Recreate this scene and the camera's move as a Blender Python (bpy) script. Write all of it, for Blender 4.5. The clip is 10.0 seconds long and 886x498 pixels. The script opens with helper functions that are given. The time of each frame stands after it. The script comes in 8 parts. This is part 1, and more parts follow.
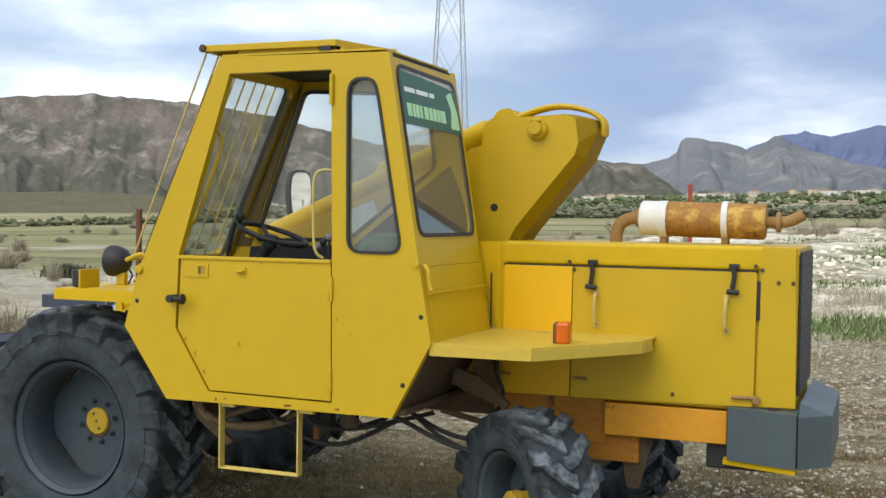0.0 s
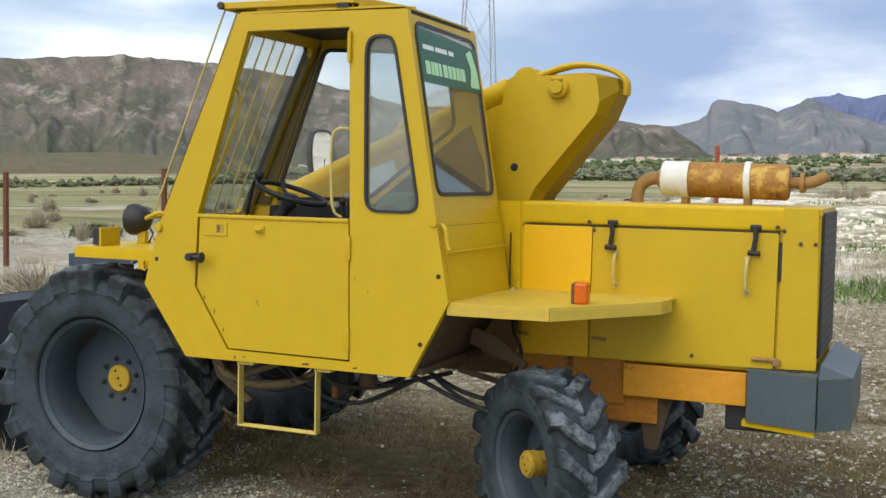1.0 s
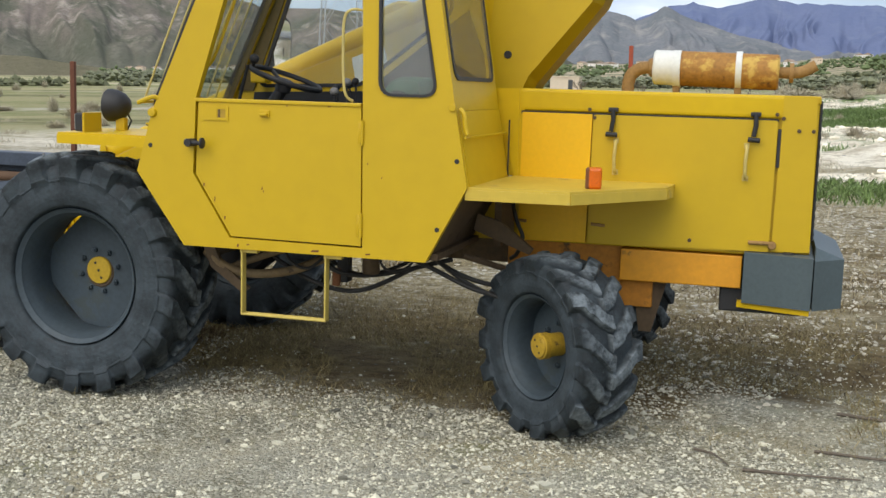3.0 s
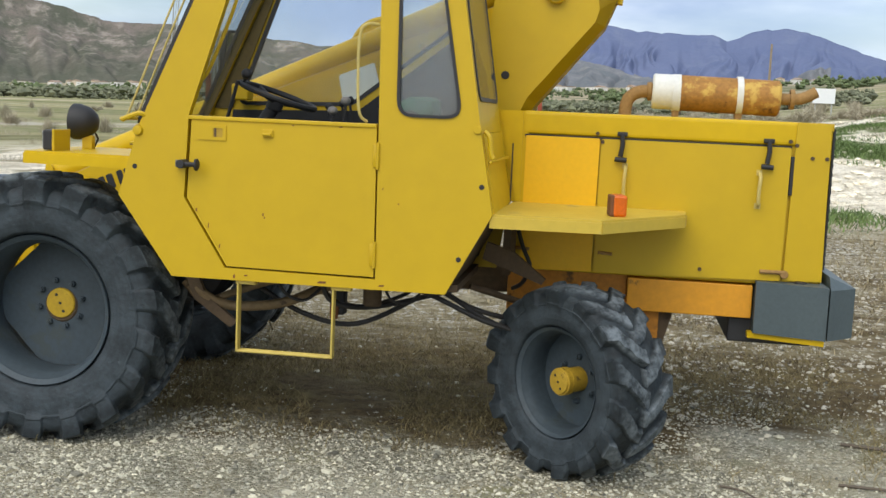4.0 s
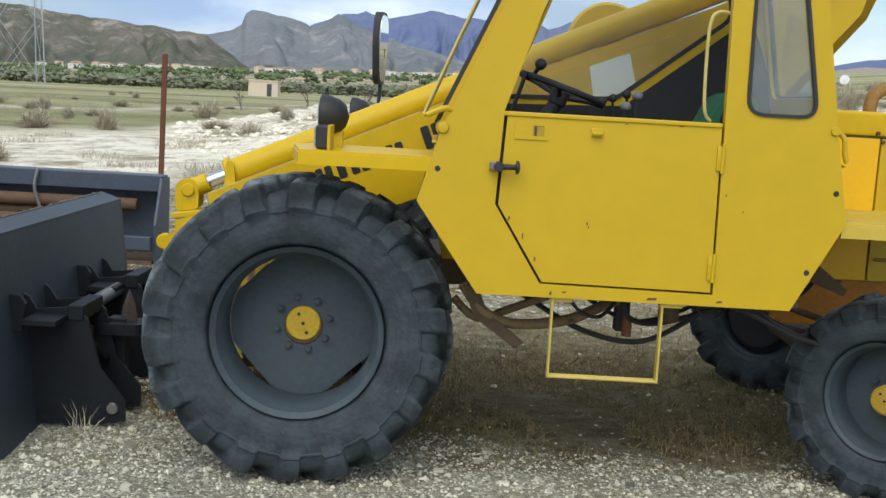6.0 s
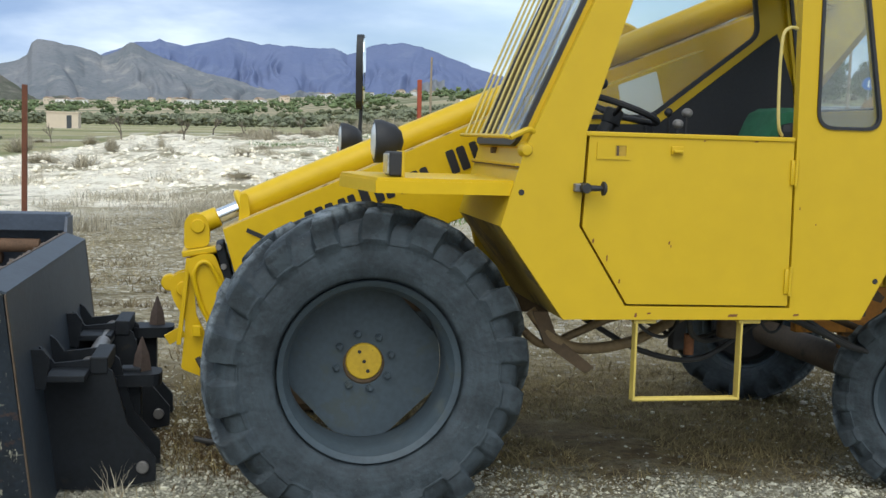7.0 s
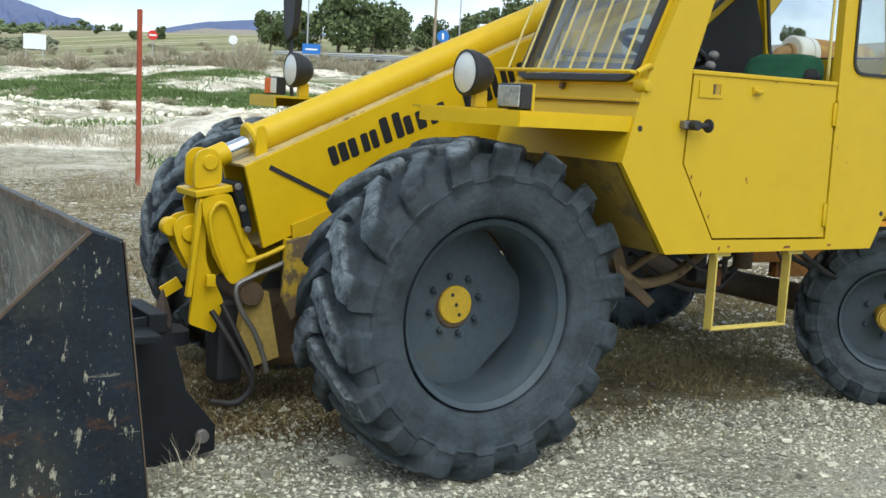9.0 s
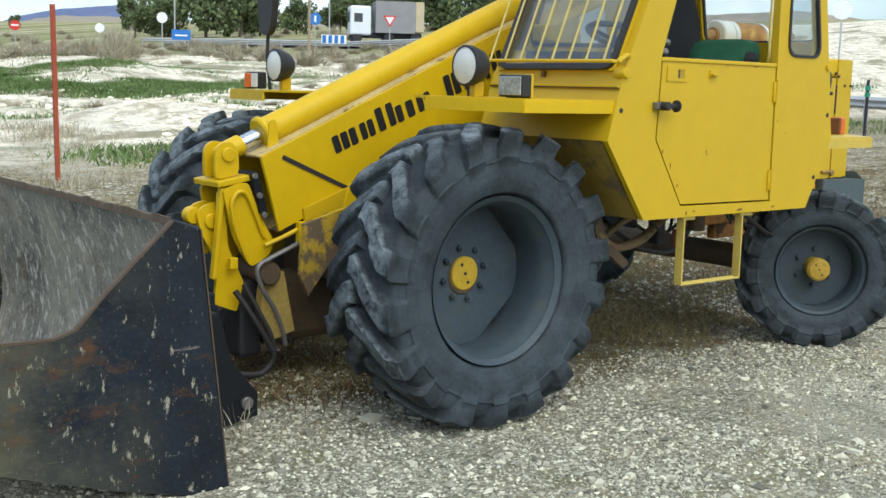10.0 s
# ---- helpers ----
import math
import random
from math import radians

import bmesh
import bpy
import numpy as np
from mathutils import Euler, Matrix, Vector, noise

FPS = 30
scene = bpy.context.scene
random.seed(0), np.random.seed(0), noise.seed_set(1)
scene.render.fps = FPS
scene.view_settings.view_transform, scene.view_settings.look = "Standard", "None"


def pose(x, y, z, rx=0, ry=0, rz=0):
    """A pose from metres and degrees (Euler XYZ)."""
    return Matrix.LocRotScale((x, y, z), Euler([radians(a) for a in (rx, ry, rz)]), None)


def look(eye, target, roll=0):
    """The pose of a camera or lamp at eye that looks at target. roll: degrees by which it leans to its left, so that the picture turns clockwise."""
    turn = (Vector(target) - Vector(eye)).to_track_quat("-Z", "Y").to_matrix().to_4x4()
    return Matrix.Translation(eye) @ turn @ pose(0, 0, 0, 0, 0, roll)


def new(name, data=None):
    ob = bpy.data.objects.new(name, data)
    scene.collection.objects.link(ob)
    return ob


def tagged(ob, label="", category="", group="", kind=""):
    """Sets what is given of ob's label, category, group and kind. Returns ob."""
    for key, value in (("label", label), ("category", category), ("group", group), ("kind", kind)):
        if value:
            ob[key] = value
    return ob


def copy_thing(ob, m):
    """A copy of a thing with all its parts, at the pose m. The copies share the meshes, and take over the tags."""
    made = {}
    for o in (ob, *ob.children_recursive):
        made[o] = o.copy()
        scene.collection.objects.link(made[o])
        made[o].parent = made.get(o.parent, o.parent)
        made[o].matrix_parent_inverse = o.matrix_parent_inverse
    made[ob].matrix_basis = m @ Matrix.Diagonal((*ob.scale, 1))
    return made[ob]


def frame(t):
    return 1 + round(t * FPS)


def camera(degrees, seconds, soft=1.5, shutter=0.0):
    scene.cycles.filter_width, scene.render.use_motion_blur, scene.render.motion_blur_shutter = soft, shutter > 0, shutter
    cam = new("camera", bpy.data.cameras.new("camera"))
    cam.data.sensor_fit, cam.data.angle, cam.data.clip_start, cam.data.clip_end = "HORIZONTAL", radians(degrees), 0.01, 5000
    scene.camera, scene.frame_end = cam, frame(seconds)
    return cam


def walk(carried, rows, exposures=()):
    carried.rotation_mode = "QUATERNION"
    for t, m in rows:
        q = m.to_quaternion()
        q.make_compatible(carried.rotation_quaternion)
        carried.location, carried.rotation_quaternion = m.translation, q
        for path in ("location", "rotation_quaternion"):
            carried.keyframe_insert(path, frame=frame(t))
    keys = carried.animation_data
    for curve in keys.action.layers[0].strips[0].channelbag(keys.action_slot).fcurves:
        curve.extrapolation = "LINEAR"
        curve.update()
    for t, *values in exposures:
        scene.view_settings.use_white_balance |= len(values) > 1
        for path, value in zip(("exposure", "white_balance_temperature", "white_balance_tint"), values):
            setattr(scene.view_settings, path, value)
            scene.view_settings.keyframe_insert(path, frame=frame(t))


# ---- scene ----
cam = camera(42.9, 10.0)
PATH = [
    (0, (2.733, -5.296, 1.976), (1.991, -3.439, 1.92), 0.9),
    (0.5, (2.749, -5.281, 1.966), (1.982, -3.436, 1.887), 0.5),
    (1, (2.771, -5.253, 1.962), (1.986, -3.418, 1.838), 1.1),
    (1.5, (2.766, -5.252, 1.962), (1.988, -3.416, 1.799), 1.9),
    (2, (2.721, -5.305, 1.943), (1.984, -3.453, 1.779), 2.2),
    (2.5, (2.378, -5.516, 1.889), (1.774, -3.626, 1.641), 2.5),
    (2.7, (2.236, -5.573, 1.865), (1.653, -3.682, 1.581), 1.5),
    (3.8, (1.34, -5.322, 1.803), (0.966, -3.374, 1.543), 4.0),
    (4, (1.119, -5.358, 1.808), (0.829, -3.394, 1.569), 2.6),
    (4.5, (0.52, -5.311, 1.809), (0.39, -3.331, 1.557), 3.4),
    (5, (-0.036, -5.088, 1.791), (-0.199, -3.109, 1.555), 4.4),
    (5.5, (-0.719, -5.08, 1.765), (-0.805, -3.1, 1.496), 4.7),
    (6, (-1.246, -4.933, 1.747), (-1.23, -2.949, 1.496), 3.3),
    (6.2, (-1.488, -4.867, 1.749), (-1.444, -2.882, 1.503), 3.3),
    (7.3, (-2.733, -4.491, 1.675), (-2.28, -2.551, 1.492), 1.7),
    (7.5, (-2.952, -4.376, 1.678), (-2.455, -2.452, 1.453), 2.4),
    (8, (-3.562, -4.167, 1.608), (-2.843, -2.321, 1.334), 3.8),
    (8.5, (-3.955, -3.89, 1.56), (-3.039, -2.134, 1.285), 5.1),
    (8.8, (-4.249, -3.684, 1.591), (-3.344, -1.937, 1.234), 4.9),
    (9, (-4.503, -3.612, 1.537), (-3.437, -1.94, 1.28), 3.3),
    (9.5, (-4.916, -3.634, 1.542), (-3.685, -2.08, 1.279), 0.8),
    (10, (-5.342, -3.727, 1.56), (-4.097, -2.187, 1.278), 1.5),
]
walk(cam, [(t, look(eye, target, roll)) for t, eye, target, roll in PATH], [(0, 0.61, 7100, 8), (4.0, 0.65, 7050, 7), (7.5, 0.61, 6600, 3), (9.0, 0.78, 6600, 2), (10, 0.80, 6600, 2)])

# ---- world and light ----
world = bpy.data.worlds.new("overcast_sky")
scene.world = world
world.use_nodes = True
wn, wl = world.node_tree.nodes, world.node_tree.links
wn.clear()
w_out = wn.new("ShaderNodeOutputWorld")
w_bg = wn.new("ShaderNodeBackground")
w_sky = wn.new("ShaderNodeTexSky")
w_sky.sky_type = "NISHITA"
w_sky.sun_disc = False
SUN_EL, SUN_AZ = radians(50), radians(196)
w_sky.sun_elevation, w_sky.sun_rotation = SUN_EL, SUN_AZ
w_sky.air_density, w_sky.dust_density, w_sky.ozone_density = 1.0, 1.6, 2.0
w_geo = wn.new("ShaderNodeTexCoord")
w_map = wn.new("ShaderNodeMapping")
w_map.inputs["Scale"].default_value = (1.0, 1.0, 3.6)
w_map.inputs["Location"].default_value = (0.85, 0.2, 0.4)
w_n1 = wn.new("ShaderNodeTexNoise")
w_n1.inputs["Scale"].default_value, w_n1.inputs["Detail"].default_value = 2.3, 7
w_n1.inputs["Roughness"].default_value, w_n1.inputs["Distortion"].default_value = 0.5, 0.3
w_r1 = wn.new("ShaderNodeValToRGB")
w_r1.color_ramp.elements[0].position, w_r1.color_ramp.elements[1].position = 0.36, 0.60
w_n2 = wn.new("ShaderNodeTexNoise")
w_n2.inputs["Scale"].default_value, w_n2.inputs["Detail"].default_value = 4.5, 8
w_r2 = wn.new("ShaderNodeValToRGB")
w_r2.color_ramp.elements[0].position, w_r2.color_ramp.elements[1].position = 0.33, 0.68
w_r2.color_ramp.elements[0].color = (0.25, 0.34, 0.53, 1)
w_r2.color_ramp.elements[1].color = (0.65, 0.705, 0.785, 1)
w_gain = wn.new("ShaderNodeMixRGB")
w_gain.blend_type = "MULTIPLY"
w_gain.inputs[0].default_value = 1.0
w_gain.inputs[2].default_value = (0.075, 0.075, 0.078, 1)
w_mix = wn.new("ShaderNodeMixRGB")
wl.new(w_geo.outputs["Generated"], w_map.inputs["Vector"])
for n in (w_n1, w_n2):
    wl.new(w_map.outputs["Vector"], n.inputs["Vector"])
wl.new(w_n1.outputs["Fac"], w_r1.inputs["Fac"])
wl.new(w_n2.outputs["Fac"], w_r2.inputs["Fac"])
wl.new(w_sky.outputs["Color"], w_gain.inputs[1])
wl.new(w_r1.outputs["Color"], w_mix.inputs[0])
wl.new(w_gain.outputs["Color"], w_mix.inputs[1])
wl.new(w_r2.outputs["Color"], w_mix.inputs[2])
# a bank of darker cloud over the northern hills
w_dir, w_dot, w_near, w_brk, w_bank = wn.new("ShaderNodeVectorMath"), wn.new("ShaderNodeVectorMath"), wn.new("ShaderNodeMapRange"), wn.new("ShaderNodeMath"), wn.new("ShaderNodeMixRGB")
w_dir.operation, w_dot.operation, w_brk.operation = "MULTIPLY", "DISTANCE", "MULTIPLY"
w_dir.inputs[1].default_value = (1, 1, 1.7)
w_dot.inputs[1].default_value = (-0.12, 0.98, 0.25)
w_near.inputs["From Min"].default_value, w_near.inputs["From Max"].default_value = 0.42, 0.12
wl.new(w_geo.outputs["Generated"], w_dir.inputs[0])
wl.new(w_dir.outputs["Vector"], w_dot.inputs[0])
wl.new(w_dot.outputs["Value"], w_near.inputs["Value"])
w_lump = wn.new("ShaderNodeMapRange")
w_lump.inputs["From Min"].default_value, w_lump.inputs["From Max"].default_value = 0.88, 0.42
w_lump.inputs["To Max"].default_value = 0.95
wl.new(w_n2.outputs["Fac"], w_lump.inputs["Value"])
wl.new(w_near.outputs[0], w_brk.inputs[0])
wl.new(w_lump.outputs[0], w_brk.inputs[1])
wl.new(w_brk.outputs[0], w_bank.inputs[0])
wl.new(w_mix.outputs["Color"], w_bank.inputs[1])
w_bank.inputs[2].default_value = (0.168, 0.238, 0.39, 1)
wl.new(w_bank.outputs["Color"], w_bg.inputs["Color"])
w_bg.inputs["Strength"].default_value = 1.37
wl.new(w_bg.outputs["Background"], w_out.inputs["Surface"])

sun = new("sun", bpy.data.lights.new("sun", "SUN"))
sun.data.energy, sun.data.angle, sun.data.color = 1.4, radians(60), (1.0, 0.98, 0.95)
sun_from = Vector((math.sin(SUN_AZ) * math.cos(SUN_EL), math.cos(SUN_AZ) * math.cos(SUN_EL), math.sin(SUN_EL)))
sun.matrix_world = look(sun_from * 50, (0, 0, 0))


# ---- materials ----
def mat(name, base, rough=0.6, metal=0.0, var=0.15, scale=6.0, grain=60.0, bump=0.15, bump_d=0.004, spots=None, spot_amt=0.0,
        spot_scale=12.0, spot_rough=0.9, stretch=(1, 1, 1), per_object=0.0, per_island=0.0, coat=0.0,
        spots2=None, amt2=0.0, scale2=8.0, stretch2=(1, 1, 1), spec=0.5):
    """A node material: base colour varied at two scales, optional stains or wear of another colour, and fine relief."""
    m = bpy.data.materials.new(name)
    m.use_nodes = True
    n, l = m.node_tree.nodes, m.node_tree.links
    p = n["Principled BSDF"]
    tc, mp = n.new("ShaderNodeTexCoord"), n.new("ShaderNodeMapping")
    mp.inputs["Scale"].default_value = stretch
    l.new(tc.outputs["Object"], mp.inputs["Vector"])
    big, small = n.new("ShaderNodeTexNoise"), n.new("ShaderNodeTexNoise")
    big.inputs["Scale"].default_value, big.inputs["Detail"].default_value = scale, 5
    small.inputs["Scale"].default_value, small.inputs["Detail"].default_value = grain, 4
    for t in (big, small):
        l.new(mp.outputs["Vector"], t.inputs["Vector"])
    add = n.new("ShaderNodeMath")
    add.operation = "ADD"
    l.new(big.outputs["Fac"], add.inputs[0])
    l.new(small.outputs["Fac"], add.inputs[1])
    rng = n.new("ShaderNodeMapRange")
    rng.inputs["From Min"].default_value, rng.inputs["From Max"].default_value = 0.6, 1.4
    rng.inputs["To Min"].default_value, rng.inputs["To Max"].default_value = 1 - var, 1 + var
    l.new(add.outputs[0], rng.inputs["Value"])
    mul = n.new("ShaderNodeVectorMath")
    mul.operation = "SCALE"
    mul.inputs[0].default_value = base
    l.new(rng.outputs[0], mul.inputs["Scale"])
    col = mul.outputs[0]
    if per_object or per_island:
        src = n.new("ShaderNodeObjectInfo").outputs["Random"] if per_object else n.new("ShaderNodeNewGeometry").outputs["Random Per Island"]
        amt = per_object or per_island
        r2 = n.new("ShaderNodeMapRange")
        r2.inputs["To Min"].default_value, r2.inputs["To Max"].default_value = 1 - amt, 1 + amt
        l.new(src, r2.inputs["Value"])
        m2 = n.new("ShaderNodeVectorMath")
        m2.operation = "SCALE"
        l.new(col, m2.inputs[0])
        l.new(r2.outputs[0], m2.inputs["Scale"])
        col = m2.outputs[0]
    p.inputs["Roughness"].default_value = rough
    if spots:
        sn, ramp, mix = n.new("ShaderNodeTexNoise"), n.new("ShaderNodeMapRange"), n.new("ShaderNodeMixRGB")
        sn.inputs["Scale"].default_value, sn.inputs["Detail"].default_value, sn.inputs["Roughness"].default_value = spot_scale, 9, 0.65
        l.new(mp.outputs["Vector"], sn.inputs["Vector"])
        ramp.inputs["From Min"].default_value, ramp.inputs["From Max"].default_value = 0.74 - spot_amt, 0.80 - spot_amt
        l.new(sn.outputs["Fac"], ramp.inputs["Value"])
        l.new(ramp.outputs[0], mix.inputs[0])
        l.new(col, mix.inputs[1])
        mix.inputs[2].default_value = (*spots, 1)
        col = mix.outputs[0]
        rr = n.new("ShaderNodeMapRange")
        rr.inputs["To Min"].default_value, rr.inputs["To Max"].default_value = rough, spot_rough
        l.new(ramp.outputs[0], rr.inputs["Value"])
        l.new(rr.outputs[0], p.inputs["Roughness"])
    if spots2:
        mp2, sn2, rp2, mx2 = n.new("ShaderNodeMapping"), n.new("ShaderNodeTexNoise"), n.new("ShaderNodeMapRange"), n.new("ShaderNodeMixRGB")
        mp2.inputs["Scale"].default_value = stretch2
        mp2.inputs["Rotation"].default_value = (0.0, 0.5, 0.0)
        l.new(tc.outputs["Object"], mp2.inputs["Vector"])
        sn2.inputs["Scale"].default_value, sn2.inputs["Detail"].default_value, sn2.inputs["Roughness"].default_value = scale2, 8, 0.7
        l.new(mp2.outputs["Vector"], sn2.inputs["Vector"])
        rp2.inputs["From Min"].default_value, rp2.inputs["From Max"].default_value = 0.74 - amt2, 0.81 - amt2
        l.new(sn2.outputs["Fac"], rp2.inputs["Value"])
        l.new(rp2.outputs[0], mx2.inputs[0])
        l.new(col, mx2.inputs[1])
        mx2.inputs[2].default_value = (*spots2, 1)
        col = mx2.outputs[0]
    l.new(col, p.inputs["Base Color"])
    p.inputs["Metallic"].default_value = metal
    p.inputs["Specular IOR Level"].default_value = spec
    p.inputs["Coat Weight"].default_value = coat
    p.inputs["Coat Roughness"].default_value = 0.3
    if bump:
        b = n.new("ShaderNodeBump")
        b.inputs["Strength"].default_value, b.inputs["Distance"].default_value = bump, bump_d
        l.new(add.outputs[0], b.inputs["Height"])
        l.new(b.outputs[0], p.inputs["Normal"])
    return m


def glass(name, tint, dust=0.12, fac=0.12):
    m = bpy.data.materials.new(name)
    m.use_nodes = True
    n, l = m.node_tree.nodes, m.node_tree.links
    n.clear()
    out, tr, gl, df = n.new("ShaderNodeOutputMaterial"), n.new("ShaderNodeBsdfTransparent"), n.new("ShaderNodeBsdfGlossy"), n.new("ShaderNodeBsdfDiffuse")
    m1, m2, lw, fr = n.new("ShaderNodeMixShader"), n.new("ShaderNodeMixShader"), n.new("ShaderNodeLayerWeight"), n.new("ShaderNodeMapRange")
    pw = n.new("ShaderNodeMath")
    pw.operation = "POWER"
    pw.inputs[1].default_value = 4.0
    lw.inputs["Blend"].default_value = 0.5
    l.new(lw.outputs["Facing"], pw.inputs[0])
    l.new(pw.outputs[0], fr.inputs["Value"])
    fr.inputs["To Min"].default_value, fr.inputs["To Max"].default_value = fac * 0.35, min(0.8, fac * 6)
    tr.inputs["Color"].default_value = (*tint, 1)
    gl.inputs["Roughness"].default_value = 0.03
    df.inputs["Color"].default_value = (0.55, 0.55, 0.52, 1)
    tx, rg = n.new("ShaderNodeTexNoise"), n.new("ShaderNodeMapRange")
    tx.inputs["Scale"].default_value, tx.inputs["Detail"].default_value = 5, 8
    rg.inputs["To Min"].default_value, rg.inputs["To Max"].default_value = 0.0, dust * 2
    l.new(tx.outputs["Fac"], rg.inputs["Value"])
    l.new(rg.outputs[0], m1.inputs[0])
    l.new(tr.outputs[0], m1.inputs[1])
    l.new(df.outputs[0], m1.inputs[2])
    l.new(fr.outputs[0], m2.inputs[0])
    l.new(m1.outputs[0], m2.inputs[1])
    l.new(gl.outputs[0], m2.inputs[2])
    l.new(m2.outputs[0], out.inputs["Surface"])
    return m


YELLOW = mat("yellow_paint", (0.525, 0.343, 0.0085), 0.45, var=0.05, scale=1.1, grain=9, bump=0.04, spots=(0.42, 0.262, 0.012), spot_amt=0.06, spot_scale=1.6, spot_rough=0.55, spots2=(0.10, 0.055, 0.02), amt2=0.012, scale2=24, spec=0.42)
# rear wing yellow, paled in the colour for sky sheen as well as dust
YELLOW_DUST_SHEEN = mat("dusty_sheen_yellow_paint", (0.545, 0.385, 0.050), 0.42, var=0.09, scale=3, grain=20, bump=0.04, spots=(0.44, 0.33, 0.12), spot_amt=0.12, spot_scale=5, spot_rough=0.6, spots2=(0.12, 0.07, 0.03), amt2=0.02, scale2=22, spec=0.5)
YELLOW_NEW = mat("bright_yellow_paint", (0.575, 0.372, 0.0065), 0.43, var=0.07, scale=2.0, grain=14, bump=0.04, spots=(0.42, 0.26, 0.02), spot_amt=0.08, spot_scale=3, spot_rough=0.55, spots2=(0.10, 0.055, 0.02), amt2=0.035, scale2=20, spec=0.3)
AMBER = mat("amber_paint", (0.78, 0.440, 0.002), 0.48, var=0.06, scale=2, grain=40, bump=0.05)
ORANGE_FRAME = mat("orange_frame_paint", (0.62, 0.27, 0.012), 0.55, var=0.14, scale=3, grain=30, spots=(0.20, 0.09, 0.025), spot_amt=0.10, spot_scale=5)
BROWN_FRAME = mat("dirty_brown_frame", (0.085, 0.055, 0.029), 0.8, var=0.3, scale=4, grain=40, spots=(0.05, 0.035, 0.02), spot_amt=0.15, spot_scale=6)


def tyre_mat(name, R):
    """Rubber whose lug tops are scuffed pale by wear."""
    m = mat(name, (0.0150, 0.0212, 0.0252), 0.70, var=0.55, scale=7, grain=42, bump=0.65, bump_d=0.008, spots=(0.034, 0.044, 0.050), spot_amt=0.21, spot_scale=11, spots2=(0.085, 0.098, 0.10), amt2=0.095, scale2=28, spec=0.4)
    n, l = m.node_tree.nodes, m.node_tree.links
    p = n["Principled BSDF"]
    old = p.inputs["Base Color"].links[0].from_socket
    tc, flat, ln = n.new("ShaderNodeTexCoord"), n.new("ShaderNodeVectorMath"), n.new("ShaderNodeVectorMath")
    flat.operation, ln.operation = "MULTIPLY", "LENGTH"
    flat.inputs[1].default_value = (1, 0, 1)
    l.new(tc.outputs["Object"], flat.inputs[0])
    l.new(flat.outputs["Vector"], ln.inputs[0])
    # worn pale tops leave the grooves darker, putting groove shade partly into the colour
    rim, nz, nr, mul, mx = n.new("ShaderNodeMapRange"), n.new("ShaderNodeTexNoise"), n.new("ShaderNodeMapRange"), n.new("ShaderNodeMath"), n.new("ShaderNodeMixRGB")
    rim.inputs["From Min"].default_value, rim.inputs["From Max"].default_value = R - 0.040, R - 0.016
    l.new(ln.outputs["Value"], rim.inputs["Value"])
    nz.inputs["Scale"].default_value, nz.inputs["Detail"].default_value, nz.inputs["Roughness"].default_value = 16, 8, 0.7
    l.new(tc.outputs["Object"], nz.inputs["Vector"])
    nr.inputs["From Min"].default_value, nr.inputs["From Max"].default_value = 0.38, 0.60
    l.new(nz.outputs["Fac"], nr.inputs["Value"])
    mul.operation = "MULTIPLY"
    l.new(rim.outputs[0], mul.inputs[0])
    l.new(nr.outputs[0], mul.inputs[1])
    l.new(mul.outputs[0], mx.inputs[0])
    l.new(old, mx.inputs[1])
    mx.inputs[2].default_value = (0.150, 0.175, 0.190, 1)
    # dust dried on the sidewall
    wall, wm, mx2 = n.new("ShaderNodeMapRange"), n.new("ShaderNodeMath"), n.new("ShaderNodeMixRGB")
    wall.inputs["From Min"].default_value, wall.inputs["From Max"].default_value = R - 0.075, R - 0.12
    wall.inputs["To Max"].default_value = 0.62
    l.new(ln.outputs["Value"], wall.inputs["Value"])
    wm.operation = "MULTIPLY"
    l.new(wall.outputs[0], wm.inputs[0])
    soft, sr = n.new("ShaderNodeTexNoise"), n.new("ShaderNodeMapRange")
    soft.inputs["Scale"].default_value, soft.inputs["Detail"].default_value, soft.inputs["Roughness"].default_value = 6, 9, 0.68
    sr.inputs["From Min"].default_value, sr.inputs["From Max"].default_value, sr.inputs["To Min"].default_value = 0.36, 0.66, 0.10
    l.new(tc.outputs["Object"], soft.inputs["Vector"])
    l.new(soft.outputs["Fac"], sr.inputs["Value"])
    # fine moulded rings show through the dust
    rings, rr, rm = n.new("ShaderNodeTexNoise"), n.new("ShaderNodeMapRange"), n.new("ShaderNodeMath")
    rings.noise_dimensions = "1D"
    rings.inputs["Scale"].default_value, rings.inputs["Detail"].default_value = 55, 3
    rr.inputs["From Min"].default_value, rr.inputs["From Max"].default_value, rr.inputs["To Min"].default_value, rr.inputs["To Max"].default_value = 0.38, 0.62, 0.82, 1.08
    l.new(ln.outputs["Value"], rings.inputs["W"])
    l.new(rings.outputs["Fac"], rr.inputs["Value"])
    rm.operation = "MULTIPLY"
    l.new(sr.outputs[0], rm.inputs[0])
    l.new(rr.outputs[0], rm.inputs[1])
    l.new(rm.outputs[0], wm.inputs[1])
    l.new(wm.outputs[0], mx2.inputs[0])
    l.new(mx.outputs[0], mx2.inputs[1])
    mx2.inputs[2].default_value = (0.062, 0.081, 0.096, 1)
    l.new(mx2.outputs[0], p.inputs["Base Color"])
    return m


